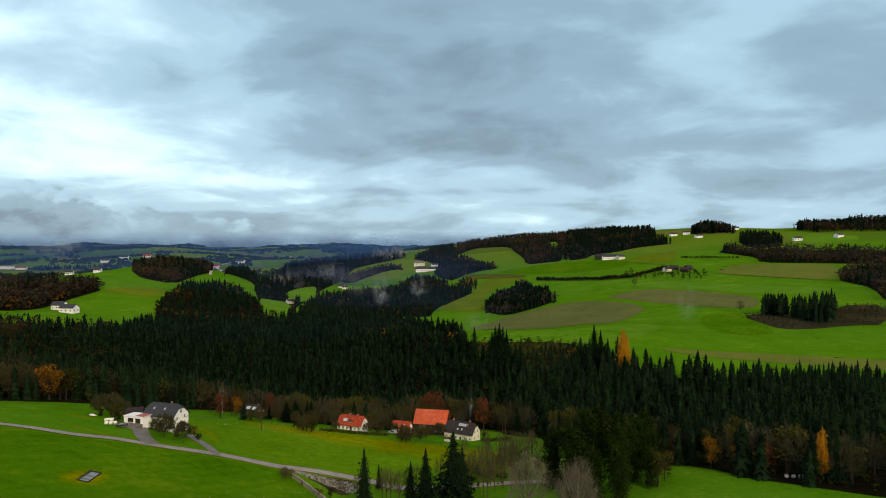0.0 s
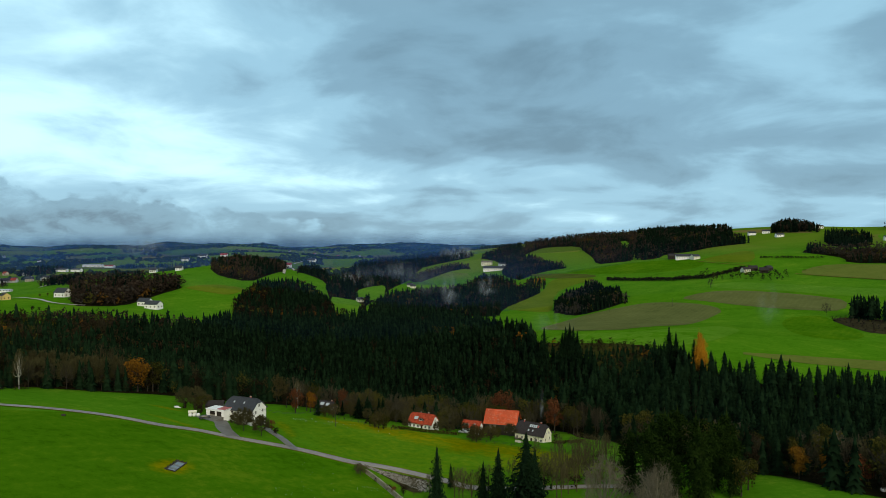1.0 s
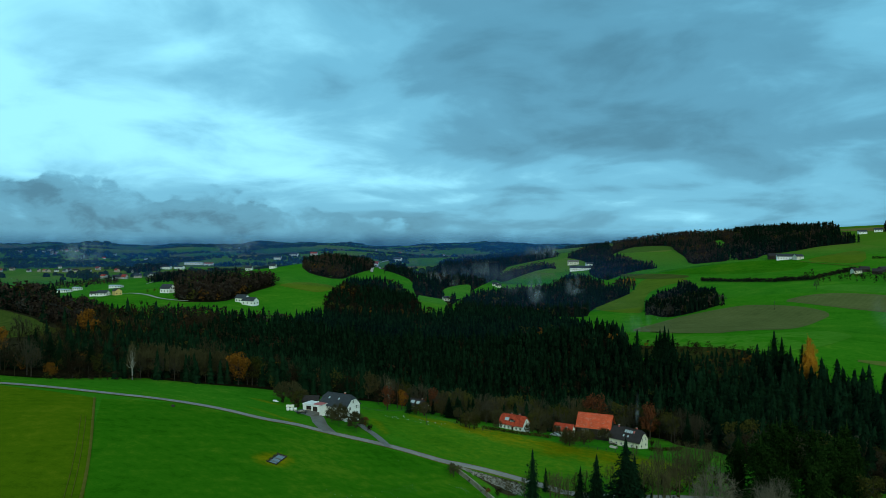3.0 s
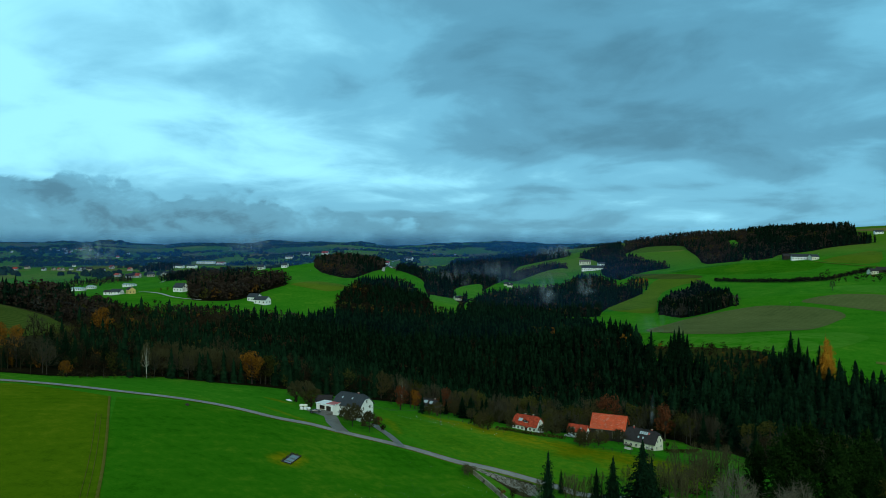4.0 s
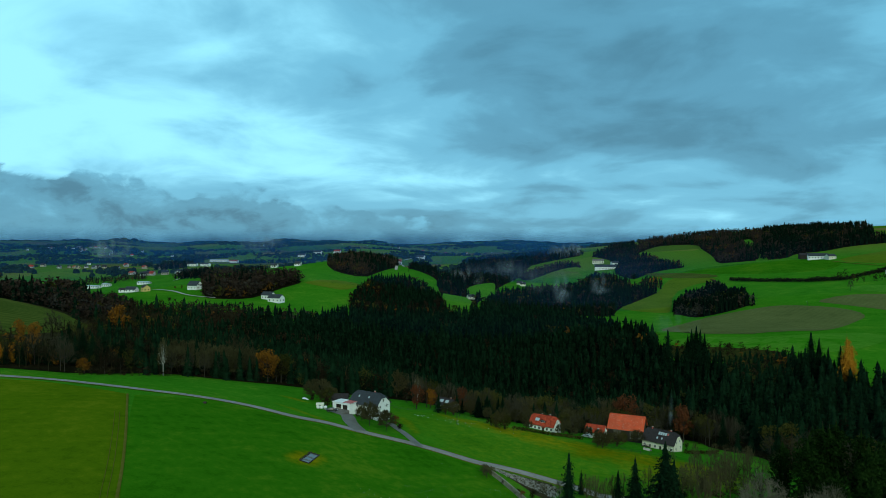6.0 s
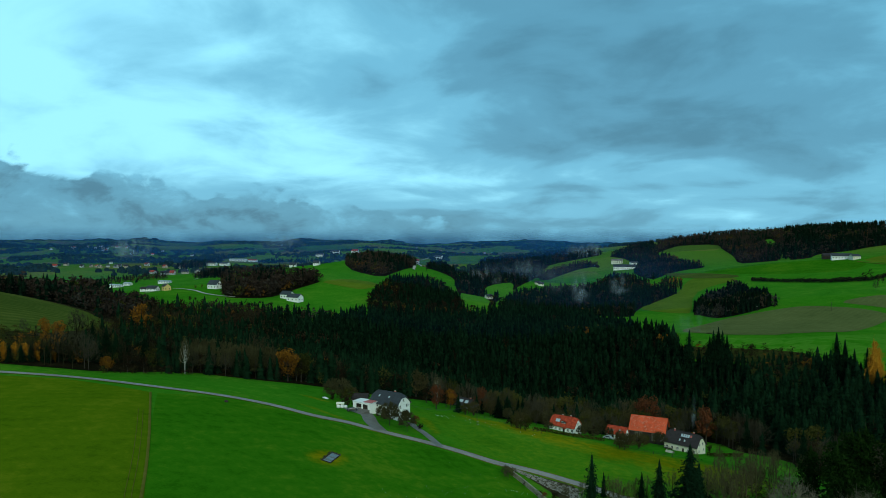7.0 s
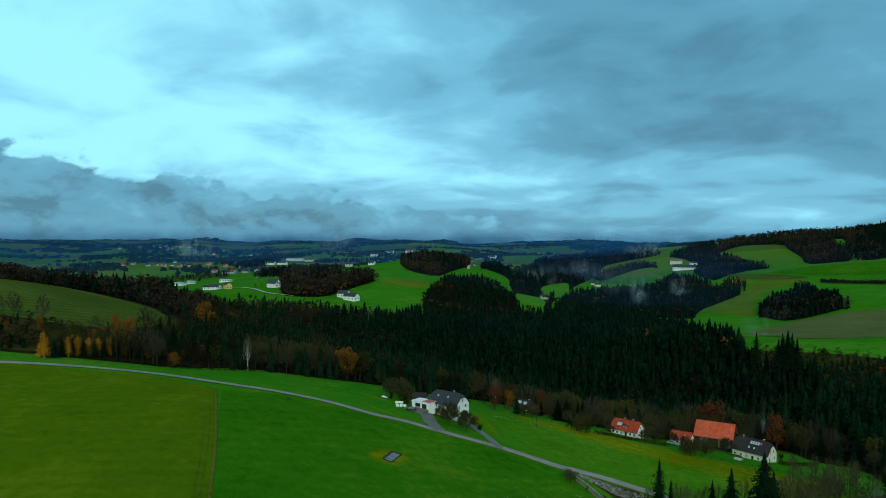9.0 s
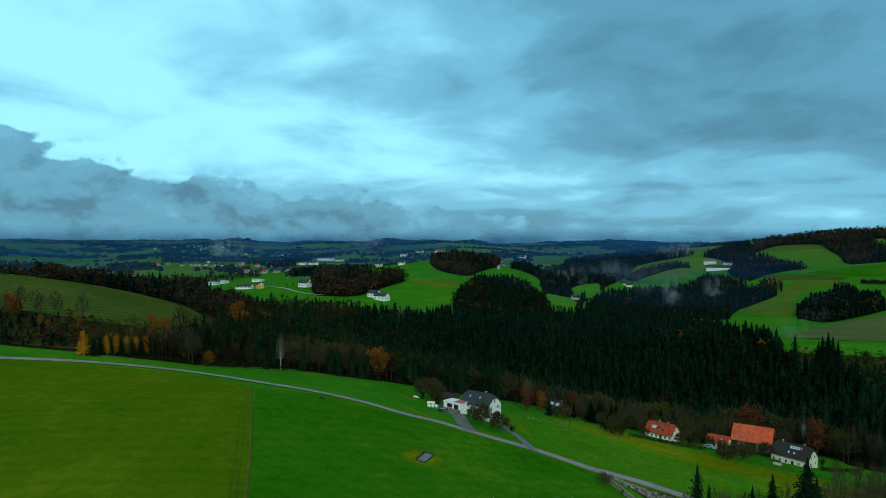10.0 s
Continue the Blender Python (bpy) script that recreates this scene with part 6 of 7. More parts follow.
def rubble_bank():
    """Loose pale stones on the bank between lane and wall."""
    root = new("rubble_bank")
    r = random.Random(11)
    for _ in range(290):
        q = r.random() ** 0.8
        ax, ay = -53.5 + 25 * q, 234.0 - 5.0 * q
        off = r.random() * (0.8 + 10.5 * q)
        x, y = ax - 0.12 * off + r.uniform(-0.3, 0.3), ay - off
        ob = new("stone", r.choice(ROCKS))
        ob.parent = root
        s = r.uniform(0.30, 0.80)
        ob.matrix_local = Matrix.LocRotScale((x, y, ground_at(x, y) + 0.22), Euler((r.uniform(0, 6), r.uniform(0, 6), r.uniform(0, 6))), (s, s * 0.8, s * 0.7))
    v, f = [], []
    shapes = [([tuple(q.co) for q in me.vertices], [tuple(p.vertices) for p in me.polygons]) for me in ROCKS]
    for _ in range(600):
        q = r.random() ** 0.8
        off = r.random() * (0.8 + 11.0 * q)
        x, y = -53.5 + 27 * q - 0.12 * off, 234.0 - 5.2 * q - off
        s, k, z = r.uniform(0.22, 0.5), len(v), ground_at(x, y) + 0.3
        sv, sf = r.choice(shapes)
        v += [(x + s * a, y + s * b, z + s * c) for a, b, c in sv]
        f += [tuple(i + k for i in t) for t in sf]
    tagged(mesh_object("gravel", v, f, STONE, root), "small pale stones between larger ones", kind="stuff")
    tagged(root, "bank of loose pale grey stones below the lane", "stones")


rubble_bank()


boulder = new("boulder", ROCKS[1].copy())
boulder.data.materials[0] = BARK
boulder.matrix_world = pose(-147.7, 205.7, ground_at(-147.7, 205.7) + 0.3) @ Matrix.Scale(1.5, 4)
tagged(boulder, "single dark weathered boulder lying in the meadow", "boulder")
draped("bare_bank", [(-51, 233), (-40, 232.5), (-29.5, 231), (-30, 218), (-34.5, 216), (-41, 223.5), (-48, 230)], SCRUB, 0.2, 4, "bare stony earth bank below the lane", "bank", 1)


def retaining_wall():
    root = new("retaining_wall")
    pts = rounded([(-51.5, 226.5), (-48, 222.6), (-44.4, 218.2), (-39.8, 211.8), (-34, 203.5)], 2, closed=False)
    for k, (a, b) in enumerate(zip(pts, pts[1:])):
        d = (b - a).normalized()
        n = Vector((d.y, -d.x)) * 0.25
        bm = bmesh.new()
        low = []
        for p in (a + n, b + n, b - n, a - n):
            g = ground_at(p.x, p.y)
            low.append((p.x, p.y, g - 1.0, g + 1.7))
        v = [bm.verts.new((x, y, z)) for x, y, z, _ in low] + [bm.verts.new((x, y, z)) for x, y, _, z in low]
        for f in ((0, 1, 2, 3), (4, 5, 6, 7), (0, 1, 5, 4), (1, 2, 6, 5), (2, 3, 7, 6), (3, 0, 4, 7)):
            bm.faces.new([v[i] for i in f])
        part("wall_block", bm, FIELDSTONE, root)
    tagged(root, "low weathered beige stone wall at the field edge", "wall")


retaining_wall()


def snow_patches():
    """Small leftovers of snow in the grass."""
    r = random.Random(3)
    verts, faces = [], []
    for cx, cy, sx, sy, n in ((-68, 176, 4, 2.0, 26), (-76, 177, 6, 3, 6), (-84, 286, 9, 1.5, 16), (-80, 292, 12, 2.2, 22), (-46.9, 211.6, 2.6, 1.6, 26), (-61.4, 218.1, 5, 2, 8), (-59.5, 199.5, 3.5, 3, 22), (-66, 191, 3, 1.6, 16), (-67, 216, 5, 5, 10)):
        for _ in range(n):
            x, y, w = r.gauss(cx, sx), r.gauss(cy, sy), r.uniform(0.06, 0.15)
            z = ground_at(x, y) + 0.05
            b = len(verts)
            verts += [(x - w, y - w * 0.6, z - 0.02), (x + w, y - w * 0.7, z - 0.02), (x + w * 0.8, y + w * 0.7, z - 0.02), (x - w * 0.7, y + w * 0.6, z - 0.02), (x, y, z + 0.12)]
            faces += [(b, b + 1, b + 4), (b + 1, b + 2, b + 4), (b + 2, b + 3, b + 4), (b + 3, b, b + 4)]
    tagged(mesh_object("snow_patches", verts, faces, SNOW), "small leftover white snow patches in the meadow", "snow", kind="stuff")


snow_patches()


# ---- poles, cables and fences ----
def utility_pole(x, y, height):
    root = new("utility_pole")
    root.matrix_world = pose(x, y, ground_at(x, y), 0, 0, 20)
    mesh_object("pole", *tube((0, 0, -0.5), (0, 0, height), 0.14, 0.10, 8), TIMBER, root)
    arm = box_part("crossarm", TIMBER, root, -0.9, 0.9, -0.06, 0.06, height - 0.7, height - 0.55)
    for k in (-0.8, 0.0, 0.8):
        mesh_object("insulator", *tube((k, 0, height - 0.55), (k, 0, height - 0.3), 0.05, 0.04, 6), WHITEPAINT, arm)
    tagged(root, "weathered wooden utility pole standing in the meadow", "pole", group="line of poles")
    return Vector((x, y, ground_at(x, y) + height - 0.35))


tops = [utility_pole(x, y, h) for x, y, h in ((-77.5, 284, 9.0),)]
tops.insert(0, Vector((-101.5, 259.0, ground_at(-101.5, 259) + 6.5)))
tops.append(Vector((-92, 328, -7.5)))
for a, b in zip(tops, tops[1:]):
    for k in (-0.8, 0.8):
        curve = bpy.data.curves.new("cable", "CURVE")
        curve.dimensions, curve.bevel_depth = "3D", 0.03
        line = curve.splines.new("POLY")
        line.points.add(16)
        for i, p in enumerate(line.points):
            q = i / 16
            w = a.lerp(b, q)
            p.co = (w.x + k * 0.34, w.y + k * 0.94, w.z - 2.2 * 4 * q * (1 - q), 1)
        curve.materials.append(WIRE)
        tagged(new("cable", curve), "thin dark overhead cable between wooden poles", "cable", group="line of poles")


for px, py in ((118.5, 827), (190.3, 816)):
    utility_pole(px, py, 10.0)


def fence(line, gap, label):
    root = new("fence")
    pts = rounded(line, 1, closed=False)
    last = None
    for a, b in zip(pts, pts[1:]):
        n = max(1, int((b - a).length / gap))
        for k in range(n):
            p = a.lerp(b, k / n)
            z = ground_at(p.x, p.y)
            box_part("post", TIMBER, root, p.x - 0.07, p.x + 0.07, p.y - 0.07, p.y + 0.07, z - 0.4, z + 1.25)
            if last is not None:
                for h in (0.55, 1.05):
                    mesh_object("rail", *tube((last[0], last[1], last[2] + h), (p.x, p.y, z + h), 0.03, 0.03, 4), TIMBER, root)
            last = (p.x, p.y, z)
    tagged(root, label, "fence")


fence([(-92, 312), (-75, 305), (-62, 297), (-48, 296)], 3.0, "dark wooden pasture fence below the cabin")
fence([(-20, 300), (-5, 297), (10, 298)], 3.0, "dark wooden garden fence below the barn")


def hedge(line, width, height, mat, label):
    verts, faces = [], []
    pts = rounded(line, 2, closed=False)
    for a, b in zip(pts, pts[1:]):
        n = max(1, int((b - a).length * 26))
        for _ in range(n):
            p = a.lerp(b, rng.random())
            x, y = p.x + rng.uniform(-0.5, 0.5) * width, p.y + rng.uniform(-0.5, 0.5) * width
            z = ground_at(x, y) + rng.random() ** 0.7 * height
            u, w = rng.normal(size=3) * 0.22, rng.normal(size=3) * 0.22
            c = np.array((x, y, z))
            k = len(verts)
            verts += [tuple(c + u), tuple(c + w), tuple(c - u), tuple(c - w)]
            faces += [(k, k + 1, k + 2), (k, k + 2, k + 3)]
    return tagged(mesh_object("hedge", verts, faces, mat), label, "hedge")


hedge([(-56, 303), (-44, 305), (-34, 308), (-26, 311)], 1.3, 1.3, OLIVE_LEAF, "clipped dark green hedge below the red-roofed house")
hedge([(18, 318), (26, 324), (34, 332)], 1.6, 1.6, OLIVE_LEAF, "clipped green hedge beside the cream house")
far_hedge = scatter(W_hedge, 2.3)
wood("hedgerow", far_hedge, FAR_LEAFY, HEDGE, (3.8, 5.4), "long dark leafless hedgerow between two fields", 1.4, "hedge")
for hedge_plan in (W_hedge2,):
    wood("hedgerow", scatter(hedge_plan, 3.0), FAR_LEAFY, HEDGE, (3.0, 4.6), "dark leafless hedgerow below the ridge farms", 1.4, "hedge")

# ---- single trees ----
for tx, ty, th, tf in ((-24.5, 205.5, 20, 1.15), (-5.5, 208, 20, 1.2), (3.0, 213, 24, 1.55), (-10.5, 211, 15, 1.0), (-22, 226, 9, 1.0), (6.0, 219, 17, 1.3)):
    tree("spruce", tx, ty, th, tf, "spruces below the lane")
for tx, ty, th, tf in ((-72, 330, 10, 1.2), (-66, 333, 13, 1.25), (-69, 338, 12, 1.2), (-84, 322, 8, 1.2), (-75.5, 320.4, 11, 2.2), (-72.4, 326.8, 12, 2.2), (-86.6, 321.6, 10, 1.3), (-92.1, 307.4, 9, 1.3)):
    tree("spruce", tx, ty, th, tf, "spruces beside the cabin")
for tx, ty, th in ((33, 164, 25), (21.7, 171.5, 26), (35, 176, 19)):
    tree("pale_bare_tree", tx, ty, th, 1.15, "bare trees below the meadow")
for tx, ty, th in ((8, 262, 11), (16, 250, 13), (22, 262, 12), (13, 240, 13), (25, 248, 14), (30, 262, 13), (5, 246, 10), (18, 276, 11), (10, 235, 12), (31, 250, 14), (9, 222, 15), (13, 217, 16), (16, 228, 15), (-9, 216, 13), (-18, 209, 13), (-12, 220, 11), (22, 240, 14), (28, 270, 12), (35, 262, 13), (20, 224, 16), (24, 232, 15), (-20, 217, 11), (36, 272, 12), (26, 281, 11), (-14, 210, 13), (-17, 214, 12), (-1, 225, 13), (12, 226, 12), (17, 222, 14), (20, 232, 13), (26, 240, 12), (34, 236, 14), (14, 212, 15), (-28, 215, 9), (-33, 214, 7), (28, 226, 14), (38, 226, 15), (40, 246, 14), (110, 226, 15), (116, 222, 16), (128, 214, 16)):
    tree("slender_bare_tree", tx, ty, th, 1.1, "bare trees below the meadow")
for tx, ty, th in ((-101.9, 243, 10), (-107, 248, 6.5), (-98.5, 251, 6.5), (-94.3, 241.5, 8.5), (-103, 246, 7)):
    tree("fruit_tree", tx, ty, th, 1.0, "fruit trees beside the farmhouse")
for tx, ty, th, kind in ((-133, 268, 10.5, "fruit_tree"), (-128, 263, 7.5, "olive_tree"), (-127, 258.5, 5, "shrub"), (-123, 259.5, 5, "shrub"), (-136, 265, 4, "shrub"), (-95, 254, 4.5, "russet_tree"), (-92, 250, 3.5, "shrub"), (-66, 301, 5, "shrub"), (-136.1, 264.7, 10, "fruit_tree"), (-132.8, 271.4, 6.5, "round_tree"), (-132.9, 277.8, 6, "round_tree"), (-133.4, 267.9, 5, "round_tree"), (-16.8, 296.0, 7.5, "round_tree"), (-15.1, 302.9, 7, "round_tree"), (-10.8, 306.7, 7.5, "round_tree"), (-8.6, 319.5, 6.5, "round_tree"), (-18.8, 297.1, 6, "round_tree"), (-60.9, 296.2, 8.5, "round_tree"), (-58.8, 296.4, 7.5, "round_tree"), (-62.9, 296.9, 7, "round_tree"), (-98.6, 317.2, 10, "orange_tree"), (-85.7, 329.7, 13, "russet_tree"), (-83.6, 329.1, 11, "bare_tree"), (-101.6, 303.2, 12, "russet_tree"), (-31.3, 422.6, 9, "round_tree"), (-36.2, 428.4, 8, "round_tree"), (-23.5, 365.7, 6, "round_tree"), (-85.1, 308.8, 7, "round_tree"), (-88.1, 305.1, 6, "round_tree"), (-79.9, 321.7, 9, "round_tree"), (-67.0, 443.1, 10, "fruit_tree"), (-59.3, 451.1, 11, "round_tree"), (-42.7, 430.0, 8, "fruit_tree"), (-53, 333, 9, "fruit_tree"), (-58, 326, 8, "fruit_tree"), (-34, 322, 7, "fruit_tree"), (-30, 316, 5, "fruit_tree"), (-36, 334, 10, "olive_tree"), (-30, 338, 11, "bare_tree"), (-26, 343, 12, "brown_tree"), (-31, 322, 6, "shrub"), (-2, 327, 8, "fruit_tree"), (-10, 318, 6, "brown_tree"), (-28, 332, 9, "fruit_tree"), (-24, 326, 6, "fruit_tree"), (-50, 309, 5, "fruit_tree"), (-36, 311, 5.5, "fruit_tree"), (-19, 320, 6, "fruit_tree"), (-48, 337, 10, "fruit_tree"), (-42, 338, 11, "bare_tree"), (-64, 322, 8, "fruit_tree"), (-70, 316, 7, "fruit_tree"), (-60, 338, 11, "bare_tree"), (-20, 352, 13, "bare_tree"), (-26, 358, 14, "bare_tree"), (8, 361, 14, "bare_tree"), (-34, 352, 13, "fruit_tree"), (-11, 315, 5, "shrub"), (20, 330, 5, "brown_tree"), (12, 341, 8, "orange_tree"), (22, 366, 19, "russet_tree"), (-101, 318, 12, "brown_tree"), (-106, 322, 14, "bare_tree"), (-99, 323, 9, "russet_tree"), (-111, 318, 10, "brown_tree"), (-46.5, 220.5, 2.2, "shrub"), (-41, 214, 2.6, "shrub"), (-39, 211, 3.2, "russet_tree"), (-43, 218, 1.8, "shrub"), (-524, 709, 5, "olive_tree"), (-519, 714, 5, "olive_tree"), (-530, 705, 4.5, "olive_tree"), (-448, 586, 7, "brown_tree"), (-444, 589, 6, "brown_tree"), (265, 924, 15, "bare_tree"), (308, 692, 15, "bare_tree"), (-52.5, 222, 4.8, "dry_bush"), (-53.5, 224.5, 4.2, "dry_bush"), (-51.5, 226, 3.5, "dry_bush"), (-36, 212, 5, "brown_tree"), (-108, 326, 15, "birch"), (-228, 226, 17, "bare_tree"), (-293, 335, 20, "orange_tree"), (-243, 228, 15, "bare_tree"), (118, 440, 31, "larch"), (122, 444, 24, "larch"), (76, 226, 12, "brown_tree"), (90, 224, 11, "orange_tree"), (97, 219, 9, "orange_tree"), (104, 216, 10, "russet_tree"), (121.5, 213.5, 18, "larch"), (101, 214, 7, "olive_tree"), (111, 209, 16, "bare_tree"), (108, 208, 8, "brown_tree"), (46, 1160, 14, "larch"), (52, 1166, 12, "larch"), (40, 1150, 13, "larch"), (57, 1158, 11, "orange_tree")):
    tree(kind, tx, ty, th, 1.0)
for tx, ty, th in ((102, 451, 30), (98, 447, 22), (106, 449, 26), (110, 446, 21), (116, 444, 22), (41.5, 495.6, 31.3), (44, 493.3, 29.2), (39, 497.9, 28.9), (46.5, 491, 26.3), (36.1, 496.2, 26.4), (23.4, 501.3, 32.1)):
    tree("spruce", tx, ty, th, 1.25, "tall spruces at the wood's edge")


# the rough slope behind the lane: a row of young larches and spruces, bare trees above
for tx, ty, th in ((-256.7, 198.6, 11.5), (-254.4, 207.6, 9.5), (-252.8, 210.9, 10.0), (-251.6, 215.3, 9.5), (-250.7, 219.2, 9.0), (-249.1, 222.3, 9.0), (-246.9, 228.9, 9.5)):
    tree("larch", tx, ty, th, 1.5, "young larches behind the lane")
for tx, ty, th in ((-253.6, 200.8, 8.0), (-254.3, 204.6, 8.5), (-253.3, 208.9, 7.5), (-250.7, 211.7, 8.0), (-249.6, 215.9, 8.0), (-248.0, 219.1, 8.0), (-248.3, 224.6, 9.0), (-244.8, 223.8, 8.5), (-244.2, 230.1, 9.0), (-245.4, 234.6, 9.5), (-240.5, 233.6, 10.0), (-241.6, 240.9, 15.0), (-244.8, 247.7, 17.0), (-236.0, 241.9, 14.0), (-237.2, 247.5, 17.0), (-233.6, 249.4, 15.0), (-230.2, 252.2, 16.0), (-223.4, 255.1, 15.0)):
    tree("spruce", tx, ty, th, 1.5, "young spruces behind the lane")
for tx, ty, th in ((-312.0, 203.7, 14.0), (-313.9, 211.7, 17.0), (-314.7, 219.3, 14.0), (-311.7, 219.9, 13.0), (-313.3, 227.9, 14.0), (-311.3, 228.8, 11.0), (-300.3, 232.7, 17.0), (-288.0, 281.2, 15.0), (-288.3, 286.4, 13.0), (-288.7, 251.9, 9.0)):
    tree("bare_tree", tx, ty, th, 0.75, "bare trees above the rough slope")
for tx, ty, th in ((-308.6, 205.0, 14.0), (-269.9, 246.2, 14.0), (-267.1, 250.4, 13.0), (-288.2, 221.6, 9.0), (-298.7, 210.0, 6.0), (-295.1, 211.3, 5.0)):
    tree("orange_tree", tx, ty, th, 0.8, "autumn trees above the rough slope")


def tree_belt(outline, gap, kinds, keep_out, group, tall):
    """Single trees over a plan outline; kinds: names with their shares."""
    names, shares = [k for k, _ in kinds], np.cumsum([w for _, w in kinds])
    for x, y in scatter(outline, gap, keep_out):
        kind = names[int(np.searchsorted(shares, rng.random() * shares[-1]))]
        tree(kind, float(x), float(y), rng.uniform(*tall) * {"spruce": 1.15, "shrub": 0.4}.get(kind, 1.0), 1.0, group)


tree_belt(HOUSE_BELT, 7.4, (("bare_tree", 0.60), ("brown_tree", 0.10), ("olive_tree", 0.10), ("spruce", 0.06), ("russet_tree", 0.02), ("round_tree", 0.12)), HOUSE_YARDS + [LANE_BELT, GLADE], "trees behind the houses", (12, 18))
stand("undergrowth", HOUSE_BELT, 4.6, (0.06, 0.50, 0.24), "under the trees behind the houses", HOUSE_YARDS + [LANE_BELT, GLADE], fat=1.5, heights=(2.2, 5.0), bare=0.20)
stand("undergrowth", THICKET, 4.4, (0.02, 0.36, 0.38), "between bare trees below the meadow", fat=1.5, heights=(2.6, 5.6), bare=0.24)
stand("undergrowth", RIGHT_MIX, 5.0, (0.10, 0.48, 0.24), "under the mixed trees above the field", [GLADE], fat=1.5, heights=(2.0, 4.5), bare=0.18)
tree_belt(RIGHT_MIX, 8.4, (("bare_tree", 0.34), ("spruce", 0.42), ("brown_tree", 0.10), ("olive_tree", 0.14)), [GLADE], "mixed trees above the lower field", (11, 17))
for tx, ty, th, kind in ((-53.9, 392.3, 20, "bare_tree"), (-44.7, 398.9, 21, "round_tree"), (-37, 390.5, 20, "bare_tree"), (-26, 384, 15, "round_tree"), (-20.5, 393.6, 22, "bare_tree"), (-14, 398, 20, "round_tree"), (-6, 388.9, 23, "russet_tree"), (1.6, 392.1, 21, "bare_tree"), (7, 385.0, 18, "olive_tree"), (14.8, 388.0, 17, "bare_tree"), (-62, 384, 17, "round_tree"), (-70, 380, 16, "brown_tree")):
    tree(kind, tx, ty, th, 1.0, "tall autumn trees behind the houses")
for tx, ty, th in ((-199.6, 257.0, 12.5), (-201.4, 264.8, 14.1), (-205.2, 269.1, 16.6), (-195.7, 263.4, 12.2), (-197.4, 270.2, 13.6), (-201.2, 274.5, 16.7), (-190.3, 267.8, 12.3), (-192.3, 276.9, 15.2), (-197.3, 278.0, 16.2), (-186.6, 273.8, 11.9), (-188.7, 280.7, 15.4), (-193.3, 284.3, 15.5), (-182.0, 279.3, 13.7), (-183.8, 286.9, 14.1), (-190.0, 289.3, 15.1), (-179.5, 285.1, 11.6), (-181.7, 292.5, 13.8), (-186.1, 294.7, 15.6)):
    tree("fruit_tree" if th > 13.5 else "bare_tree", tx, ty, th, 0.85, "grey-green bare trees at the foot of the slope")
for tx, ty, th in ((91.6, 320, 15), (98, 314, 14), (104, 318, 14), (114, 268, 14), (108, 262, 13), (119, 262, 15)):
    tree("pale_bare_tree", tx, ty, th, 0.9, "pale bare trees above the lower field")
for tx, ty, th, kind in ((-170.5, 288.5, 16.5, "orange_tree"), (-173.5, 290.5, 14, "orange_tree"), (-171.5, 293.0, 13, "orange_tree"), (-167.5, 296.0, 15, "olive_tree"), (-169.0, 294.0, 12, "olive_tree"), (-166.5, 299.0, 12, "olive_tree"), (-200.5, 253.0, 17.5, "birch"), (-225, 225, 15, "bare_tree"), (-212.5, 232.5, 11, "brown_tree"), (-209.0, 237.5, 9, "brown_tree"), (-217.0, 226.5, 7, "orange_tree"), (114.5, 224, 8, "brown_tree"), (109.0, 220.0, 6.5, "russet_tree"), (66.0, 205.0, 12, "olive_tree"), (70.0, 211.0, 10, "olive_tree")):
    tree(kind, tx, ty, th, 1.0)

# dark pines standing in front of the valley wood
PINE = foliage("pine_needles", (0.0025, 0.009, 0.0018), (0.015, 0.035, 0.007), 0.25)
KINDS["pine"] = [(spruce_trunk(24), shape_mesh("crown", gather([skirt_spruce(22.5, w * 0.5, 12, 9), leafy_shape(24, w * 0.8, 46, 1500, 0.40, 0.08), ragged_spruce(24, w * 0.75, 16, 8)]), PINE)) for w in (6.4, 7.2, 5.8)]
WORDS["pine"] = ("broad dark olive-green pine with an uneven crown", "tree")
for tx, ty, th in ((40, 208, 26), (47, 214, 28), (54, 205, 25), (44, 222, 25), (60, 214, 22), (52, 196, 17), (58, 224, 25), (36, 218, 24), (66, 226, 22), (64, 206, 15), (50, 232, 26), (68, 216, 18), (44, 196, 20), (72, 238, 24), (56, 240, 26)):
    tree("pine", tx, ty, th, 1.0, "dark pines in front of the wood")


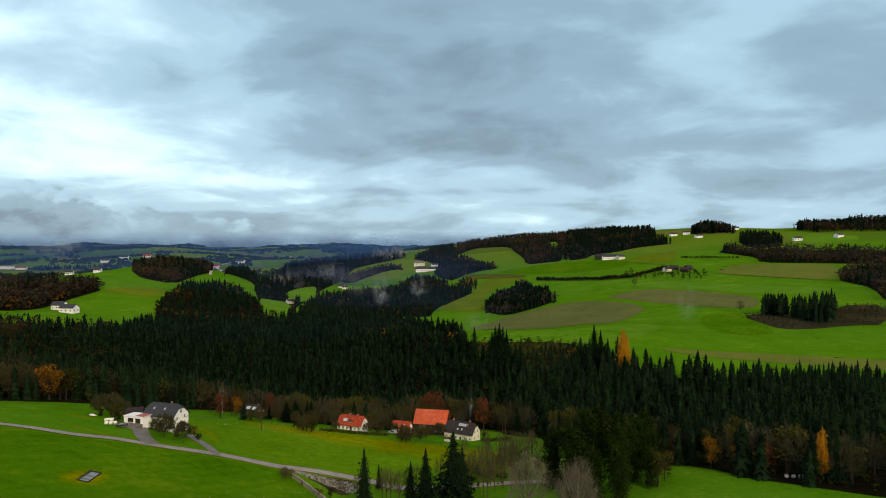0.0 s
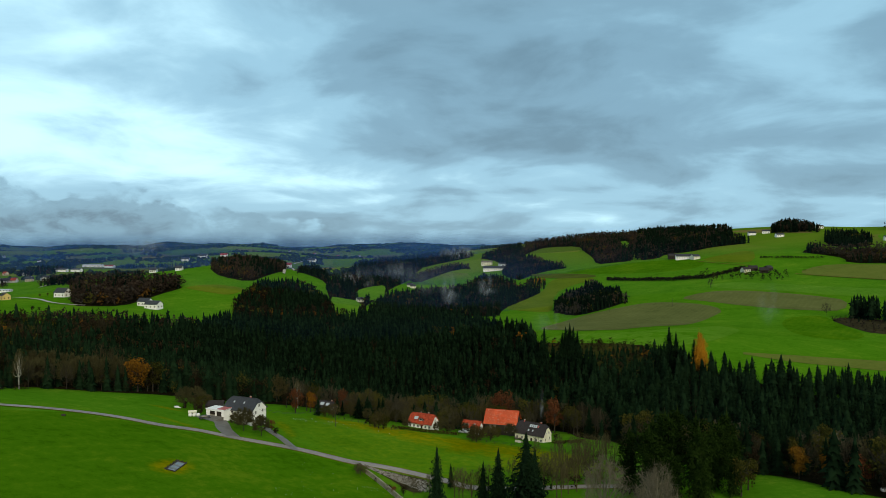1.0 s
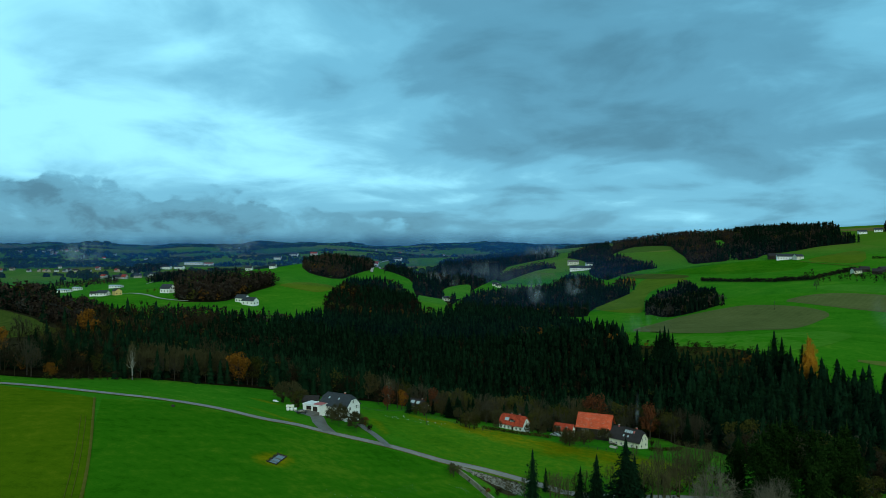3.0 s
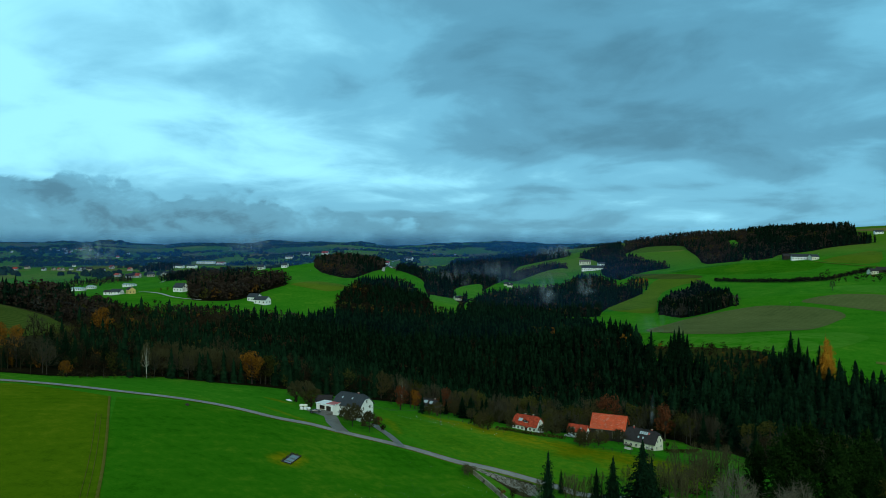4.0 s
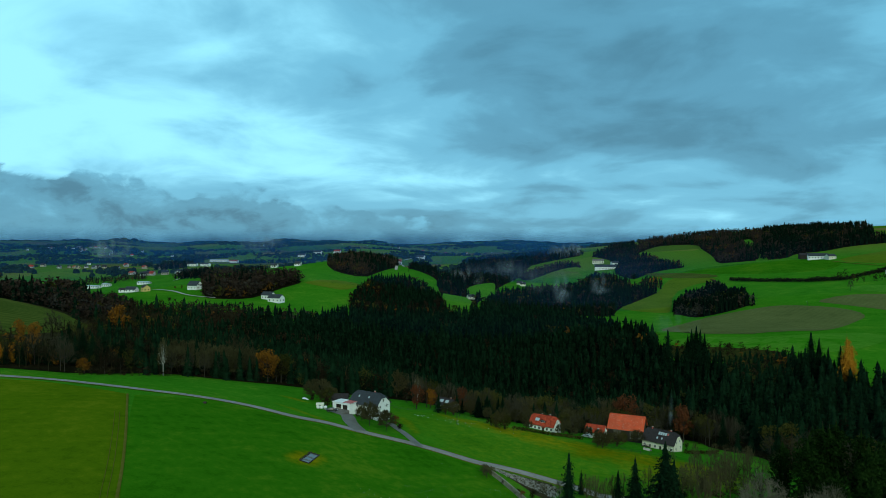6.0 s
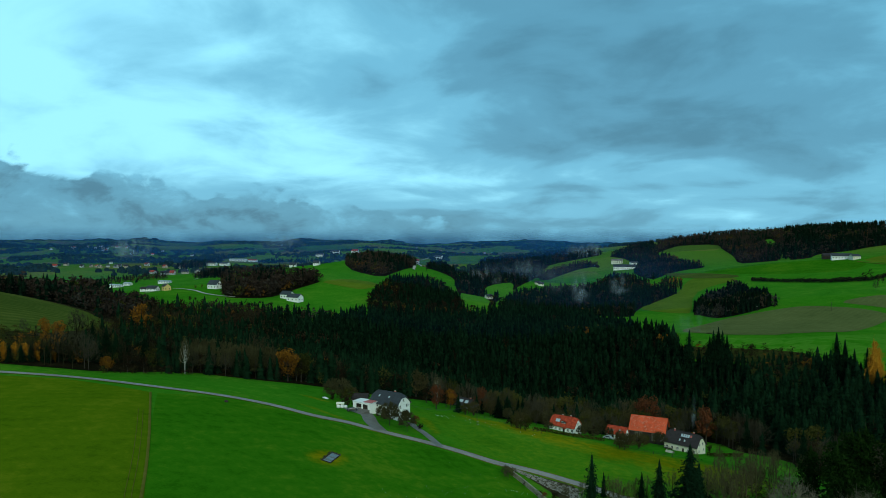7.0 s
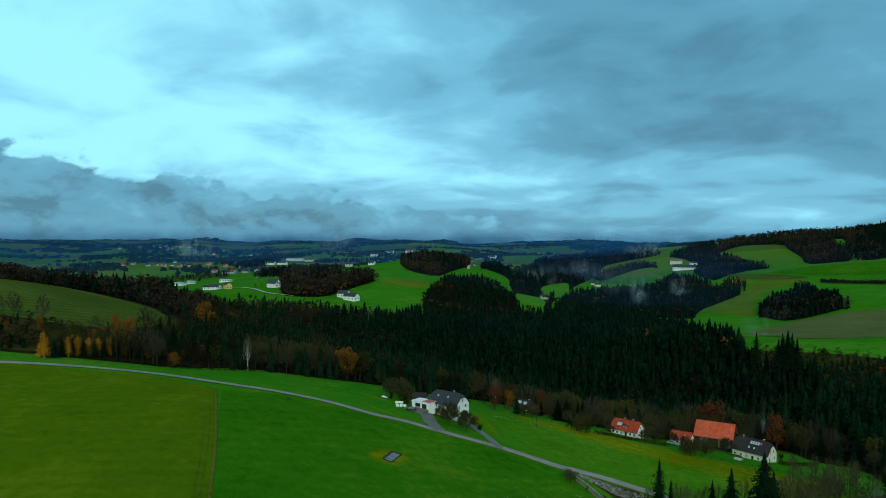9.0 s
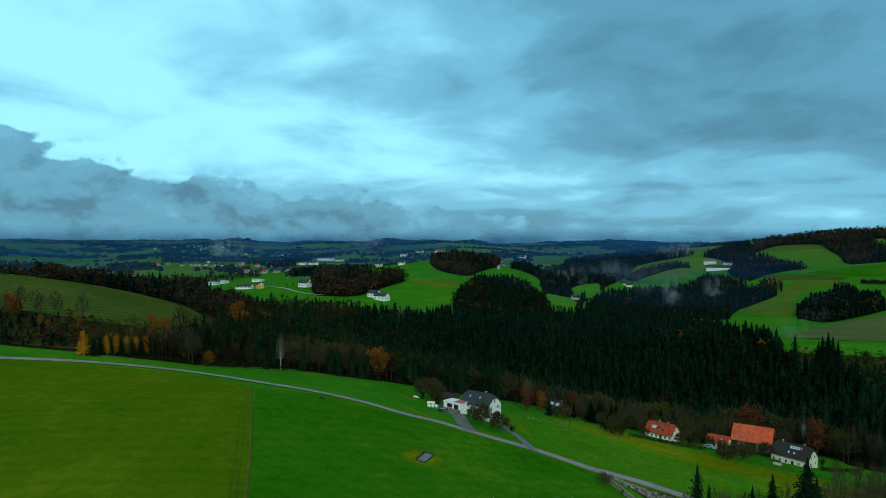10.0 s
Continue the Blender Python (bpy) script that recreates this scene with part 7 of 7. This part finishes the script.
# ---- distant country ----
def distant_woods():
    r = np.random.default_rng(21)
    for near_r, far_r, gap, size in ((1350, 2300, 19.5, (6, 10)), (2300, 3400, 24, (8, 11)), (3400, 4700, 27, (6.5, 9))):
        n = int((far_r ** 2 - near_r ** 2) * radians(125) / 2 / gap ** 2)
        rad = np.sqrt(r.uniform(near_r ** 2, far_r ** 2, n))
        az = r.uniform(radians(-78), radians(47), n)
        p = np.stack([rad * np.sin(az), rad * np.cos(az)], 1)
        k = np.array([noise.noise(Vector((x / 330, y / 230, 0.7))) + 0.5 * noise.noise(Vector((x / 120, y / 95, 4.2))) for x, y in p])
        crown = sum(np.exp(-((p[:, 0] - cx) ** 2 + (p[:, 1] - cy) ** 2) / (2 * s * s)) for cx, cy, s, _ in FAR_KNOLLS)
        keep = ((k > -0.06) | (crown > 0.3)) & ~((p[:, 0] > -330) & (rad < 2100))
        for hole in FAR_FIELDS + [F_green, F_green2, W_row, W_centre]:
            keep &= ~inside(p, hole)
        wood("distant_wood", p[keep], DISTANT_RAGGED if near_r < 2000 else DISTANT_CROWNS, WOOD_HAZED, size, "distant patchwork of woods tinted blue-green for haze", 1.9 if near_r < 2000 else 2.5 if near_r < 3000 else 4.2, sink=0.3 if near_r < 2000 else 2.5)


distant_woods()


def haze_veil_material(name, colour, amount, low, high, scale, west):
    """Stand-in for distance haze: lets most light through, its blue colour veils the rest."""
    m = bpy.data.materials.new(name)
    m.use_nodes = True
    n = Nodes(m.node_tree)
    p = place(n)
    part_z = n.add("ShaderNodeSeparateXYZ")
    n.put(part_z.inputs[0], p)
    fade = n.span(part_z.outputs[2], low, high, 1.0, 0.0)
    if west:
        # the haze sheet weakens towards the open slopes in the east
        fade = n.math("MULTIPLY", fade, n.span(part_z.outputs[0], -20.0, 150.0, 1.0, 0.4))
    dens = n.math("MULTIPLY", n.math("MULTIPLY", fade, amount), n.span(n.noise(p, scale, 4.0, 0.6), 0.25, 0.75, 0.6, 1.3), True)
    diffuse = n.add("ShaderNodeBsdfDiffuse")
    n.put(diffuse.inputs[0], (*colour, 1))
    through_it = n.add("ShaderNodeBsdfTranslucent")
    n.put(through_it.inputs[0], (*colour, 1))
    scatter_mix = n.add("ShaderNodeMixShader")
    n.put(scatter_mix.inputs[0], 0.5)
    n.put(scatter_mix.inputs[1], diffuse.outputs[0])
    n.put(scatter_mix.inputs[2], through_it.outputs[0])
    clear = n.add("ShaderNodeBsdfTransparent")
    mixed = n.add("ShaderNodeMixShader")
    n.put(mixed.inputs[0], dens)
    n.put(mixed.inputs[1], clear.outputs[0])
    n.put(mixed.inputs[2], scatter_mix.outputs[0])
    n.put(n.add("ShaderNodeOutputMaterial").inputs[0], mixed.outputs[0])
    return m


def haze_veil(radius, amount, top):
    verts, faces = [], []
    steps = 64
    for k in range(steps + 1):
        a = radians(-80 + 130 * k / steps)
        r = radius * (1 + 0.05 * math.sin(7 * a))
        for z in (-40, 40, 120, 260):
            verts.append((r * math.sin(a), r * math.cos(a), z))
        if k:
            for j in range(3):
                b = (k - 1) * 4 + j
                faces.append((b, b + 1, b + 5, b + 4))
    # the blue of the distance is put into the sheet's colour
    mat = haze_veil_material("mist", (0.018, 0.112, 0.33), amount, top - 50, top + 30, 0.004, radius < 1300)
    tagged(mesh_object("haze_veil", verts, faces, mat, smooth=True), "thin bluish sheet standing in for distance haze", "mist", kind="stuff")


# added upright sheets, one behind another, build up the distance haze
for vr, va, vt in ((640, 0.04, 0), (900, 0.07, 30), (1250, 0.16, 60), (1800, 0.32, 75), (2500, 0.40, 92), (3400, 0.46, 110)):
    haze_veil(vr, va, vt)


def mist_or_smoke_wisp(x, y, z, w, h, amount):
    """A drifting rag of fog or chimney smoke: stacked soft sheets."""
    m = bpy.data.materials.new("fog_or_smoke_rag")
    m.use_nodes = True
    n = Nodes(m.node_tree)
    p = n.add("ShaderNodeTexCoord").outputs["Object"]
    length = n.add("ShaderNodeVectorMath", operation="LENGTH")
    flat = n.add("ShaderNodeMapping")
    flat.inputs["Scale"].default_value = (2.0 / w, 0.0, 2.0 / h)
    n.put(flat.inputs["Vector"], p)
    n.put(length.inputs[0], flat.outputs[0])
    round_fade = n.span(length.outputs["Value"], 0.15, 1.0, 1.0, 0.0)
    stretch = n.add("ShaderNodeMapping")
    stretch.inputs["Scale"].default_value = (1.35, 1.0, 0.85)
    n.put(stretch.inputs["Vector"], p)
    rag = n.span(n.noise(stretch.outputs[0], 2.4 / h, 5.0, 0.55, 0.9), 0.40, 0.78)
    dens = n.math("MULTIPLY", n.math("MULTIPLY", round_fade, rag), amount, True)
    diffuse, trans, half = n.add("ShaderNodeBsdfDiffuse"), n.add("ShaderNodeBsdfTranslucent"), n.add("ShaderNodeMixShader")
    for s in (diffuse, trans):
        n.put(s.inputs[0], (0.72, 0.82, 0.90, 1))
    n.put(half.inputs[0], 0.5)
    n.put(half.inputs[1], diffuse.outputs[0])
    n.put(half.inputs[2], trans.outputs[0])
    clear, mixed = n.add("ShaderNodeBsdfTransparent"), n.add("ShaderNodeMixShader")
    n.put(mixed.inputs[0], dens)
    n.put(mixed.inputs[1], clear.outputs[0])
    n.put(mixed.inputs[2], half.outputs[0])
    n.put(n.add("ShaderNodeOutputMaterial").inputs[0], mixed.outputs[0])
    verts, faces = [], []
    for k in range(2):
        d = (k - 0.5) * w * 0.2
        b = len(verts)
        for i in range(5):
            for j in range(5):
                px, pz = (i / 4 - 0.5) * w, (j / 4 - 0.5) * h
                verts.append((px, d + 0.05 * w * math.sin(px / w * 5 + k), pz))
        faces += [(b + i * 5 + j, b + i * 5 + j + 1, b + i * 5 + j + 6, b + i * 5 + j + 5) for i in range(4) for j in range(4)]
    ob = mesh_object("fog_or_smoke_wisp", verts, faces, m, smooth=True)
    ob.matrix_world = pose(x, y, z, 0, 0, math.degrees(-math.atan2(x, y)))
    tagged(ob, "pale rising rag of valley fog or chimney smoke", "fog", kind="stuff")


for wisp in (
    # thin chimney smoke at the cream house; the others are valley fog
    (14, 341, -9, 3, 18, 0.13),
    (-134, 1694, 44, 110, 60, 0.42),
    (-82, 896, 11, 32, 57, 0.30),
    (-35, 999, 8, 37, 52, 0.25),
    (-115, 943, 18, 75, 52, 0.10),
    (-216, 1281, 20, 62, 57, 0.16),
    (-209, 1181, 12, 150, 65, 0.15),
    (-1302, 2250, 58, 200, 91, 0.45),
    (221, 600, 20, 27, 44, 0.10),
    (38, 638, -5, 50, 44, 0.10),
    (-1531, 1738, 44, 137, 117, 0.50),
    (-241, 1021, 14, 62, 59, 0.30),
):
    mist_or_smoke_wisp(*wisp)
